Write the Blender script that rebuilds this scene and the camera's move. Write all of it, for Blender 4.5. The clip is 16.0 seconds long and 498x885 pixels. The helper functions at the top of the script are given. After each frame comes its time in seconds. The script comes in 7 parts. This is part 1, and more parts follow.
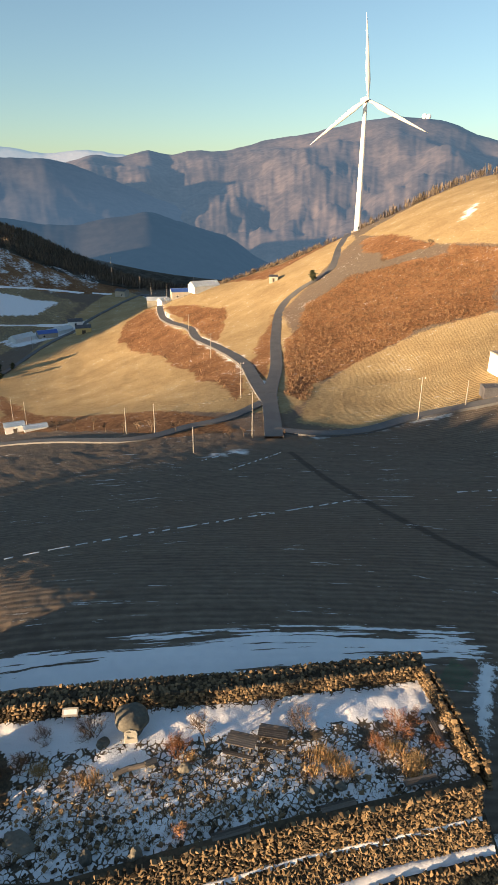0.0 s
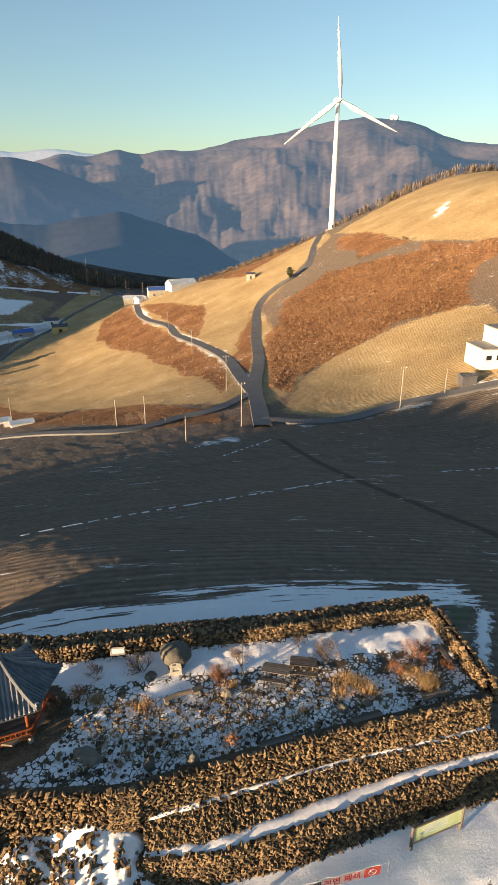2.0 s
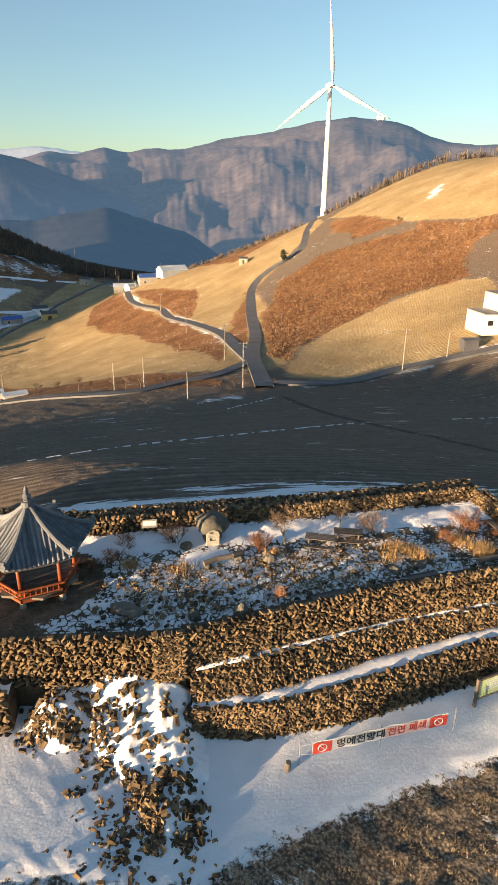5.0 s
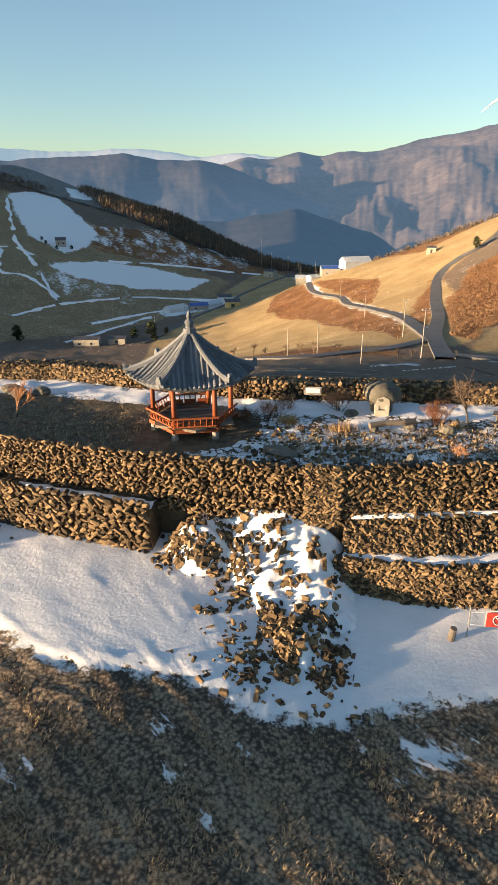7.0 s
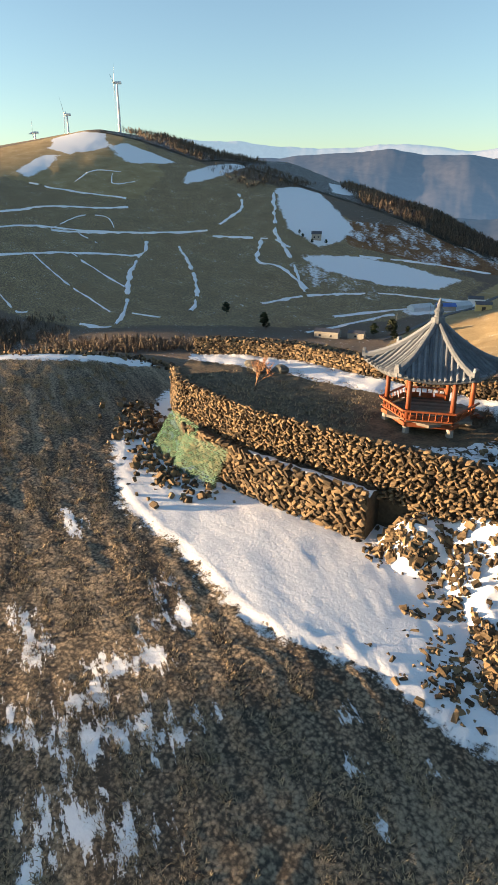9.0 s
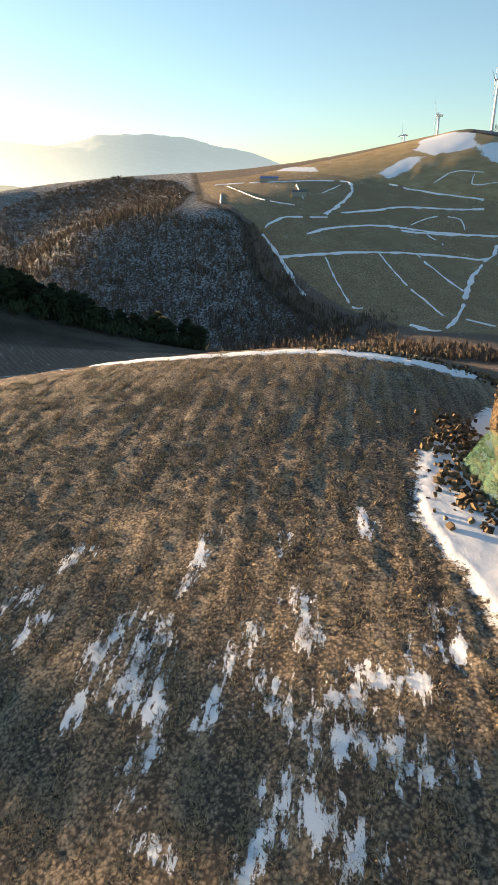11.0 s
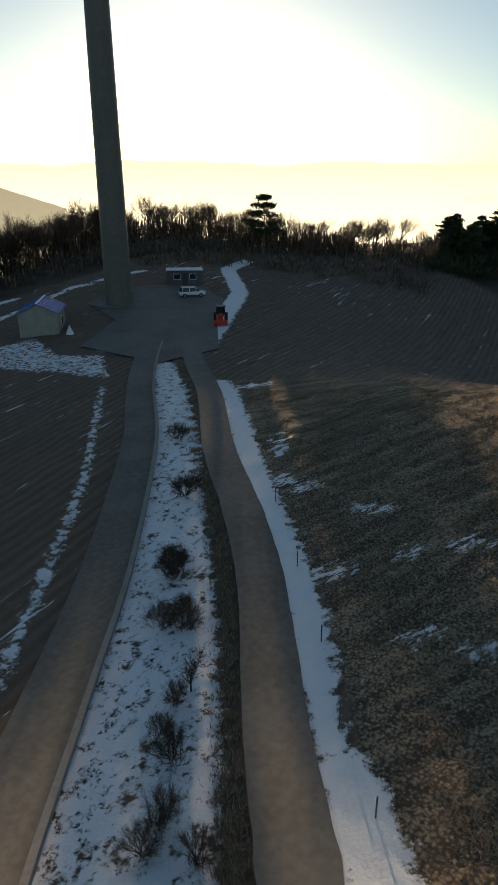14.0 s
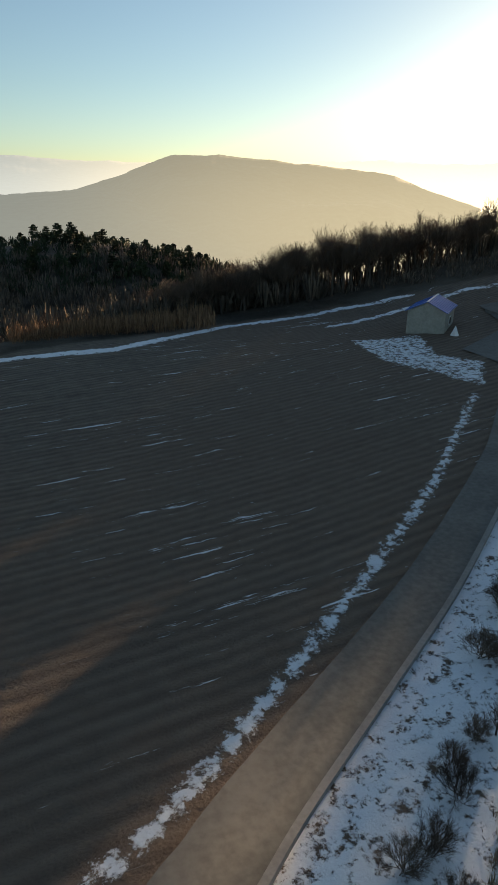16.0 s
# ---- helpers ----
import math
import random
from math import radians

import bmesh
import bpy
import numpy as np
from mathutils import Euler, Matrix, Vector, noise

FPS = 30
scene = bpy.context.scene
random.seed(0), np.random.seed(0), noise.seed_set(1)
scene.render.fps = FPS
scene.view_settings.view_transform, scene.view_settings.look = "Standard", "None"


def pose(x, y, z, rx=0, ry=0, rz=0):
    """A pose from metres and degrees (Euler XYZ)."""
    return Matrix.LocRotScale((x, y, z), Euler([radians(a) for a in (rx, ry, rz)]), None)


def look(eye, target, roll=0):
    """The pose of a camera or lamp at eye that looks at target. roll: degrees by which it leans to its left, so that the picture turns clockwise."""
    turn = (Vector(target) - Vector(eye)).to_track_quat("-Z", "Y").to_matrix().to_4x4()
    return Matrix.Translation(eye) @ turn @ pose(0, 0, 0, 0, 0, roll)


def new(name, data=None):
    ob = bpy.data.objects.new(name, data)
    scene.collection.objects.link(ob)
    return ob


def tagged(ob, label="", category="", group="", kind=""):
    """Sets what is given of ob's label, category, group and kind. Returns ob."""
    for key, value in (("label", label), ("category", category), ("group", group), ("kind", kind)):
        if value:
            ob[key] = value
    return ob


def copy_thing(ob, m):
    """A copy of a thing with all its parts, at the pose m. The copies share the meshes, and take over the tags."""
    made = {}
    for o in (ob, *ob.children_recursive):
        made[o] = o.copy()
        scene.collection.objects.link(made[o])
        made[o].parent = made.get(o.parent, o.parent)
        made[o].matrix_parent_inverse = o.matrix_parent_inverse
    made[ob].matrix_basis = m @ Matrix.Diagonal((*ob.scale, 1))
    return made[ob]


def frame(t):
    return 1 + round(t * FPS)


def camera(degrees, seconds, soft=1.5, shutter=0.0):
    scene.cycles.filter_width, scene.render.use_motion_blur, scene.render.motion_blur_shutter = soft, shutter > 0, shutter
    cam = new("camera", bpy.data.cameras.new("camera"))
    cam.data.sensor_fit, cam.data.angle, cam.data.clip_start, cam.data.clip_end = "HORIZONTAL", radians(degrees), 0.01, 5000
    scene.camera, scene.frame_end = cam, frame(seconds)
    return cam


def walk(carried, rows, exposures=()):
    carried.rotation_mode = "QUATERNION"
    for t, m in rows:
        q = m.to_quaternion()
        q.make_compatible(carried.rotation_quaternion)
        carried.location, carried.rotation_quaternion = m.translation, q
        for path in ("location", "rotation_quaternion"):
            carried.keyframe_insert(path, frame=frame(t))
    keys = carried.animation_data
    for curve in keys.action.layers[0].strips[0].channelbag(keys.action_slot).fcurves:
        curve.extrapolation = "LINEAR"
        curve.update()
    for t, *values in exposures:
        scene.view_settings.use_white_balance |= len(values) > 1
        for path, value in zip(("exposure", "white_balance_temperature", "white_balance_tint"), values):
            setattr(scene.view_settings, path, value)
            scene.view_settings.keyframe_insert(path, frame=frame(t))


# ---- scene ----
# camera: a drone that backs away, sinks and then turns to its left where it hovers
LENS = 44.07
cam = camera(LENS, 16.0, soft=1.0)


def gimbal(x, y, z, pitch, roll, yaw):
    """A pose from a place and the gimbal's angles: pitch up, roll to the right, yaw to the left from +y."""
    p, r, a = radians(pitch), radians(roll), radians(yaw)
    ahead = Vector((-math.sin(a) * math.cos(p), math.cos(a) * math.cos(p), math.sin(p)))
    right = Vector((math.cos(a), math.sin(a), 0))
    up = right.cross(ahead)
    rt, ut = math.cos(r) * right + math.sin(r) * up, math.cos(r) * up - math.sin(r) * right
    m = Matrix((rt, ut, -ahead)).transposed().to_4x4()
    m.translation = (x, y, z)
    return m


FLIGHT = [
    (0.0, -0.294, 0.018, 31.453, -22.26, 0.17, 0.63),
    (0.5, -0.519, -1.459, 31.299, -22.26, 0.01, 0.25),
    (1.0, -1.069, -3.081, 31.140, -22.30, 0.11, -0.39),
    (1.5, -2.237, -4.357, 31.066, -22.35, 0.24, -0.94),
    (2.0, -3.948, -4.897, 30.619, -22.25, 0.28, -1.98),
    (2.5, -5.852, -5.396, 30.449, -22.26, 0.46, -2.49),
    (3.0, -6.851, -5.715, 29.579, -22.23, 0.63, -2.99),
    (3.5, -7.221, -5.874, 27.910, -22.40, 0.91, -3.41),
    (6.0, -7.368, -5.823, 16.221, -22.08, 0.02, -2.62),
    (6.5, -7.307, -5.725, 13.898, -22.04, 0.18, 5.38),
    (7.0, -7.365, -5.694, 12.070, -21.91, -0.13, 13.32),
    (7.5, -7.438, -5.702, 11.443, -22.07, -0.04, 17.71),
    (8.0, -7.511, -5.700, 11.377, -22.11, 0.05, 22.11),
    (8.5, -7.598, -5.577, 11.374, -22.16, 0.15, 28.66),
    (11.0, -8.032, -5.330, 11.586, -22.18, 0.08, 65.52),
    (11.5, -8.029, -5.320, 11.580, -22.22, 0.34, 75.37),
    (12.0, -7.976, -5.301, 11.524, -22.15, 0.01, 84.99),
    (12.5, -7.988, -5.301, 11.511, -22.21, 0.02, 94.65),
    (13.0, -8.005, -5.340, 11.504, -22.22, -0.01, 103.78),
    (13.5, -8.006, -5.391, 11.517, -22.23, 0.12, 112.84),
    (14.0, -8.002, -5.419, 11.521, -22.17, 0.17, 121.68),
    (14.5, -8.010, -5.466, 11.524, -22.17, 0.22, 130.65),
    (15.0, -7.969, -5.514, 11.504, -22.24, 0.41, 139.29),
    (15.5, -7.966, -5.530, 11.498, -22.29, 0.18, 148.02),
    (16.0, -7.962, -5.538, 11.493, -22.30, 0.18, 156.56),
]
EXPOSURES = [(0.0, 1.3), (6.5, 1.4), (8.5, 1.65), (11.0, 1.65), (12.5, 1.1), (14.0, 0.5), (15.0, 0.55), (16, 0.8)]
walk(cam, [(t, gimbal(*row)) for t, *row in FLIGHT], EXPOSURES)

# sky and sun
SUN_TURN, SUN_HEIGHT = 125.2, 4.65   # degrees to the left of +y, and above the horizon
toward_sun = Vector((-math.sin(radians(SUN_TURN)) * math.cos(radians(SUN_HEIGHT)), math.cos(radians(SUN_TURN)) * math.cos(radians(SUN_HEIGHT)), math.sin(radians(SUN_HEIGHT))))
world = bpy.data.worlds.new("world")
scene.world = world
world.use_nodes = True
wt = world.node_tree
sky = wt.nodes.new("ShaderNodeTexSky")
sky.sky_type, sky.sun_disc = "NISHITA", False
sky.sun_elevation, sky.sun_rotation = radians(SUN_HEIGHT), radians(-SUN_TURN)
sky.altitude, sky.air_density, sky.dust_density, sky.ozone_density = 1100, 1.0, 1.1, 1.5
background = wt.nodes["Background"]
background.inputs["Strength"].default_value = 0.12
paler = wt.nodes.new("ShaderNodeHueSaturation")
paler.inputs["Saturation"].default_value = 0.88
wt.links.new(sky.outputs[0], paler.inputs["Color"])
tint = wt.nodes.new("ShaderNodeMix")
tint.data_type, tint.blend_type = "RGBA", "MULTIPLY"
tint.inputs[0].default_value, tint.inputs[7].default_value = 1.0, (0.85, 0.955, 1.03, 1)
wt.links.new(paler.outputs[0], tint.inputs[6])
wt.links.new(tint.outputs[2], background.inputs[0])
sun = new("sun", bpy.data.lights.new("sun", "SUN"))
sun.data.energy, sun.data.angle, sun.data.color = 7.0, radians(0.6), (1.0, 0.69, 0.40)
sun.matrix_world = look(Vector((0, 0, 300)) + toward_sun * 50, Vector((0, 0, 300)))


# ---- materials ----
class Nodes:
    """Short ways to lay nodes in a material."""

    def __init__(self, name):
        self.mat = bpy.data.materials.new(name)
        self.mat.use_nodes = True
        self.tree = self.mat.node_tree
        self.shader = self.tree.nodes["Principled BSDF"]

    def put(self, socket, value):
        if isinstance(value, bpy.types.NodeSocket):
            self.tree.links.new(value, socket)
        elif isinstance(value, tuple) and len(value) == 3 and socket.type == "RGBA":
            socket.default_value = (*value, 1)
        else:
            socket.default_value = value

    def place(self, local=False):
        if local:
            return self.tree.nodes.new("ShaderNodeTexCoord").outputs["Object"]
        return self.tree.nodes.new("ShaderNodeNewGeometry").outputs["Position"]

    def stretch(self, vector, scale, turn=0.0):
        n = self.tree.nodes.new("ShaderNodeMapping")
        n.vector_type = "TEXTURE"
        self.put(n.inputs["Vector"], vector)
        n.inputs["Scale"].default_value = tuple(1 / max(1e-6, c) for c in scale)
        n.inputs["Rotation"].default_value = (0, 0, radians(turn))
        return n.outputs[0]

    def axis(self, vector, which):
        n = self.tree.nodes.new("ShaderNodeSeparateXYZ")
        self.put(n.inputs[0], vector)
        return n.outputs[which]

    def noise(self, vector, scale, detail=4.0, rough=0.55):
        n = self.tree.nodes.new("ShaderNodeTexNoise")
        self.put(n.inputs["Vector"], vector)
        n.inputs["Scale"].default_value, n.inputs["Detail"].default_value, n.inputs["Roughness"].default_value = scale, detail, rough
        return n.outputs["Fac"]

    def cells(self, vector, scale, feature="F1"):
        n = self.tree.nodes.new("ShaderNodeTexVoronoi")
        n.feature = feature
        self.put(n.inputs["Vector"], vector)
        n.inputs["Scale"].default_value = scale
        return n.outputs["Distance"]

    def wave(self, vector, scale, distort=1.0):
        n = self.tree.nodes.new("ShaderNodeTexWave")
        self.put(n.inputs["Vector"], vector)
        n.inputs["Scale"].default_value, n.inputs["Distortion"].default_value = scale, distort
        n.inputs["Detail"].default_value, n.inputs["Detail Scale"].default_value = 3, 1.5
        return n.outputs["Fac"]

    def math(self, op, a, b=0.0, c=0.0):
        n = self.tree.nodes.new("ShaderNodeMath")
        n.operation = op
        for i, v in enumerate((a, b, c)):
            self.put(n.inputs[i], v)
        return n.outputs[0]

    def span(self, value, low, high, to_low=0.0, to_high=1.0):
        n = self.tree.nodes.new("ShaderNodeMapRange")
        n.interpolation_type = "SMOOTHSTEP"
        for i, v in enumerate((value, low, high, to_low, to_high)):
            self.put(n.inputs[i], v)
        return n.outputs[0]

    def mix(self, fac, a, b):
        n = self.tree.nodes.new("ShaderNodeMix")
        n.data_type = "RGBA"
        self.put(n.inputs[0], fac)
        self.put(n.inputs[6], a)
        self.put(n.inputs[7], b)
        return n.outputs[2]

    def attribute(self, name):
        n = self.tree.nodes.new("ShaderNodeAttribute")
        n.attribute_name = name
        return n.outputs["Fac"]

    def chance(self, island=False):
        if island:
            return self.tree.nodes.new("ShaderNodeNewGeometry").outputs["Random Per Island"]
        return self.tree.nodes.new("ShaderNodeObjectInfo").outputs["Random"]

    def bump(self, fac, strength, distance):
        n = self.tree.nodes.new("ShaderNodeBump")
        self.put(n.inputs["Height"], fac)
        self.put(n.inputs["Strength"], strength)
        n.inputs["Distance"].default_value = distance
        self.put(self.shader.inputs["Normal"], n.outputs[0])

    def done(self, colour, rough=0.8, metal=0.0, spec=0.3):
        self.put(self.shader.inputs["Base Color"], colour)
        self.put(self.shader.inputs["Roughness"], rough)
        self.put(self.shader.inputs["Metallic"], metal)
        self.put(self.shader.inputs["Specular IOR Level"], spec)
        return self.mat


def surface(name, dark, light, grain=8.0, broad=0.6, rough=0.8, bump=0.3, depth=0.02, metal=0.0, vary=0.0, island=False, local=True, stretch=None, spec=0.3):
    """A plain worn surface: two colours mixed by noise at two scales, with fine relief."""
    n = Nodes(name)
    v = n.place(local)
    if stretch:
        v = n.stretch(v, stretch)
    fine, wide = n.noise(v, grain, 5), n.noise(v, broad, 3)
    fac = n.math("ADD", n.math("MULTIPLY", fine, 0.6), n.math("MULTIPLY", wide, 0.5))
    if vary:
        fac = n.math("ADD", fac, n.math("MULTIPLY", n.math("SUBTRACT", n.chance(island), 0.5), vary))
    n.bump(fine, bump, depth)
    return n.done(n.mix(n.span(fac, 0.25, 0.85), dark, light), rough, metal, spec)


M_STONE = surface("field_stone", (0.045, 0.032, 0.019), (0.20, 0.138, 0.074), 9, 1.5, 0.85, 0.5, 0.02, vary=0.9)
M_STONES = surface("field_stones", (0.045, 0.032, 0.019), (0.20, 0.138, 0.074), 9, 1.5, 0.85, 0.5, 0.02, vary=0.95, island=True)
M_EARTH = surface("wall_earth", (0.035, 0.027, 0.018), (0.12, 0.09, 0.056), 5, 0.7, 0.95, 0.8, 0.05)
M_SNOW = surface("snow", (0.72, 0.74, 0.78), (0.88, 0.88, 0.88), 3, 0.5, 0.65, 0.5, 0.05, local=False)
M_CONCRETE = surface("road_concrete", (0.095, 0.088, 0.076), (0.19, 0.178, 0.157), 3, 0.25, 0.8, 0.2, 0.01, local=False)
M_ASPHALT = surface("road_asphalt", (0.08, 0.08, 0.085), (0.15, 0.15, 0.15), 4, 0.2, 0.75, 0.2, 0.01, local=False)
M_TIMBER = surface("red_brown_timber", (0.16, 0.042, 0.016), (0.30, 0.085, 0.03), 12, 2, 0.55, 0.2, 0.005, vary=0.4, stretch=(1, 1, 0.15))
M_GREYWOOD = surface("weathered_wood", (0.06, 0.05, 0.042), (0.17, 0.145, 0.12), 18, 2, 0.8, 0.3, 0.005, vary=0.5, stretch=(0.15, 1, 1))
M_TILE = surface("roof_tile", (0.085, 0.095, 0.11), (0.20, 0.215, 0.235), 12, 2.2, 0.6, 0.3, 0.01, vary=0.5)
M_WHITEPAINT = surface("white_paint", (0.70, 0.69, 0.66), (0.82, 0.81, 0.79), 2, 0.3, 0.4, 0.05, 0.01)
M_DARKMETAL = surface("dark_metal", (0.03, 0.03, 0.032), (0.07, 0.07, 0.07), 10, 1, 0.5, 0.1, 0.004, metal=0.6)
# grey tower paint, made darker to stand in for its backlit side
M_TOWER_BACKLIT = surface("grey_backlit_tower_paint", (0.115, 0.11, 0.09), (0.17, 0.16, 0.13), 1.5, 0.15, 0.5, 0.05, 0.01)
M_POLE = surface("pole_concrete", (0.20, 0.185, 0.165), (0.32, 0.30, 0.27), 5, 0.5, 0.8, 0.2, 0.01)

M_BARK = surface("bark", (0.045, 0.035, 0.027), (0.13, 0.105, 0.08), 14, 2, 0.9, 0.5, 0.02, vary=0.5)
M_TWIG = surface("bare_twigs", (0.07, 0.048, 0.034), (0.16, 0.115, 0.08), 3, 0.5, 0.9, 0.1, 0.01, vary=0.5)
M_REDTWIG = surface("rust_twigs", (0.15, 0.065, 0.03), (0.34, 0.17, 0.08), 3, 0.5, 0.9, 0.1, 0.01, vary=0.5)
M_NEEDLE = surface("pine_needles", (0.018, 0.026, 0.012), (0.05, 0.065, 0.028), 5, 0.6, 0.8, 0.2, 0.02, vary=0.5)
M_STRAW = surface("dead_grass", (0.17, 0.135, 0.09), (0.44, 0.34, 0.21), 3, 0.4, 0.9, 0.1, 0.01, vary=0.6, island=True, local=False)
M_GOLDSTRAW = surface("golden_dead_grass", (0.30, 0.19, 0.085), (0.52, 0.36, 0.18), 3, 0.4, 0.9, 0.1, 0.01, vary=0.6, island=True, local=False)
M_SCRUB = surface("scrub_wood", (0.12, 0.07, 0.04), (0.29, 0.175, 0.095), 3, 0.05, 0.95, 0.1, 0.01, vary=0.9, island=True, local=False)
M_WOODS = surface("far_woods", (0.075, 0.06, 0.046), (0.16, 0.125, 0.09), 3, 0.05, 0.95, 0.1, 0.01, vary=0.9, island=True, local=False)
M_ROCK = surface("grey_rock", (0.07, 0.068, 0.058), (0.17, 0.155, 0.125), 6, 1.2, 0.85, 0.6, 0.03, vary=0.3)
M_PLASTER = surface("pale_plaster", (0.26, 0.25, 0.21), (0.40, 0.375, 0.32), 4, 0.6, 0.8, 0.3, 0.01, vary=0.2)
M_YELLOW = surface("yellow_sheet", (0.52, 0.40, 0.16), (0.64, 0.52, 0.24), 3, 0.4, 0.6, 0.1, 0.01)
M_BLUEROOF = surface("blue_sheet_roof", (0.05, 0.11, 0.36), (0.08, 0.17, 0.46), 3, 0.4, 0.45, 0.1, 0.01)
M_GREYROOF = surface("dark_sheet_roof", (0.06, 0.06, 0.07), (0.12, 0.12, 0.13), 3, 0.4, 0.55, 0.1, 0.01)
M_GREENFILM = surface("pale_greenhouse_film", (0.45, 0.50, 0.52), (0.66, 0.70, 0.72), 2, 0.3, 0.35, 0.1, 0.01)
M_BANNER = surface("white_banner_cloth", (0.72, 0.70, 0.67), (0.82, 0.80, 0.77), 3, 0.6, 0.7, 0.1, 0.01)
M_REDCLOTH = surface("red_print", (0.46, 0.05, 0.035), (0.58, 0.075, 0.05), 3, 0.6, 0.6, 0.1, 0.01)
M_INK = surface("black_print", (0.02, 0.02, 0.02), (0.04, 0.04, 0.04), 3, 0.6, 0.6, 0.1, 0.01)
M_GREENPRINT = surface("green_printed_panel", (0.30, 0.40, 0.16), (0.62, 0.68, 0.42), 1.2, 0.5, 0.5, 0.05, 0.01)
M_NET = surface("green_net", (0.03, 0.10, 0.05), (0.08, 0.21, 0.11), 6, 1, 0.6, 0.1, 0.01)
M_CARPAINT = surface("white_car_paint", (0.74, 0.74, 0.74), (0.80, 0.80, 0.80), 1, 0.3, 0.2, 0.0, 0.01, spec=0.5)
M_GLASS = surface("dark_window_glass", (0.012, 0.014, 0.018), (0.03, 0.034, 0.04), 1, 0.3, 0.08, 0.0, 0.01, spec=0.6)
M_RUBBER = surface("tyre_rubber", (0.015, 0.015, 0.015), (0.03, 0.03, 0.03), 10, 1, 0.85, 0.2, 0.01)
M_REDPAINT = surface("red_machine_paint", (0.36, 0.035, 0.02), (0.48, 0.06, 0.03), 4, 0.6, 0.45, 0.1, 0.01)
M_WIRE = surface("wire", (0.02, 0.02, 0.02), (0.04, 0.04, 0.04), 4, 0.6, 0.6, 0.0, 0.01)


# ---- ways to make meshes ----
def part(name, bm, material, parent=None, label="", smooth=False):
    """Links a bmesh as one mesh object under a thing or a part."""
    me = bpy.data.meshes.new(name)
    bm.to_mesh(me)
    bm.free()
    me.materials.append(material)
    if smooth:
        me.polygons.foreach_set("use_smooth", [True] * len(me.polygons))
    ob = new(name, me)
    if parent is not None:
        ob.parent = parent
    if label:
        ob["label"] = label
    return ob


def raw(name, verts, faces, material, parent=None, smooth=False):
    """Links plain arrays of corners and faces as one mesh object."""
    me = bpy.data.meshes.new(name)
    me.from_pydata([tuple(v) for v in verts], [], faces)
    me.materials.append(material)
    if smooth:
        me.polygons.foreach_set("use_smooth", [True] * len(me.polygons))
    me.update()
    ob = new(name, me)
    if parent is not None:
        ob.parent = parent
    return ob


def box(bm, size, m=None, bevel=0.0):
    """Adds a box of that size, bevelled, at the pose m."""
    geo = bmesh.ops.create_cube(bm, size=1.0, matrix=Matrix.Diagonal((*size, 1)))["verts"]
    if bevel:
        edges = list({e for v in geo for e in v.link_edges})
        geo = list({v for f in bmesh.ops.bevel(bm, geom=edges, offset=bevel, segments=1, affect="EDGES")["faces"] for v in f.verts} | {v for v in geo if v.is_valid})
    if m is not None:
        bmesh.ops.transform(bm, matrix=m, verts=geo)
    return bm


def rod(bm, a, b, r1, r2=None, sides=10, caps=True):
    """Adds a tapered round bar from a to b."""
    a, b = Vector(a), Vector(b)
    d = b - a
    m = Matrix.Translation((a + b) / 2) @ d.to_track_quat("Z", "Y").to_matrix().to_4x4()
    bmesh.ops.create_cone(bm, cap_ends=caps, segments=sides, radius1=r1, radius2=r1 if r2 is None else r2, depth=d.length, matrix=m)
    return bm


def boxed(size, m=None, bevel=0.0):
    return box(bmesh.new(), size, m, bevel)


def rodded(a, b, r1, r2=None, sides=10):
    return rod(bmesh.new(), a, b, r1, r2, sides)


def thing(name, m, label, category, group="", kind=""):
    """An Empty at a thing's base, to parent its parts."""
    ob = new(name)
    ob.matrix_world = m
    return tagged(ob, label, category, group, kind)


def along(points, step):
    """Places at even steps along a line of points, with the way on at each."""
    pts = [Vector(p) for p in points]
    out, carry = [], 0.0
    for a, b in zip(pts, pts[1:]):
        d = b - a
        s = carry
        while s < d.length:
            out.append((a + d * (s / d.length), d.normalized()))
            s += step
        carry = s - d.length
    return out


def curve_line(points, n):
    """A smooth line through points, with n steps from each to the next."""
    p = [Vector(q) for q in points]
    p = [2 * p[0] - p[1]] + p + [2 * p[-1] - p[-2]]
    out = []
    for i in range(1, len(p) - 2):
        for k in range(n):
            t = k / n
            out.append(0.5 * ((2 * p[i]) + (p[i + 1] - p[i - 1]) * t + (2 * p[i - 1] - 5 * p[i] + 4 * p[i + 1] - p[i + 2]) * t * t
                              + (3 * p[i] - p[i - 1] - 3 * p[i + 1] + p[i + 2]) * t ** 3))
    return out + [p[-2]]


# ---- the shape of the land ----
HOVER = (-8.0, -5.5)


def polar(turn, far, z):
    """A spot height by its bearing (degrees left of +y) and distance from the hovering place."""
    return (HOVER[0] - far * math.sin(radians(turn)), HOVER[1] + far * math.cos(radians(turn)), z)


KNOLL = [(-8, 9, -4.3), (-8, -5, -5), (4, 13, -4.5), (20, 12, -5.5), (35, 28, -7), (-10, 26, -2.5), (8, 30, -3), (-36, 18, -2.2), (-20, 16, -2.9), (-27, 15.5, -2.7), (-16, 8, -3.5), (-22, 8, -3.3), (-33, 36, -4),
         polar(50, 58, -2.7), polar(77.6, 53, -2.5), polar(90.6, 56, -3.8), polar(104.6, 58, -5.2), polar(117.6, 50, -6.2),
         (-19.8, -10.5, -6.6), (-32.4, -20.1, -7.4), (-58.3, -44.3, -7.4), (-83.8, -77.5, -5.7), polar(137.6, 60, -8), polar(152.6, 60, -9), polar(167.6, 60, -9.5)]
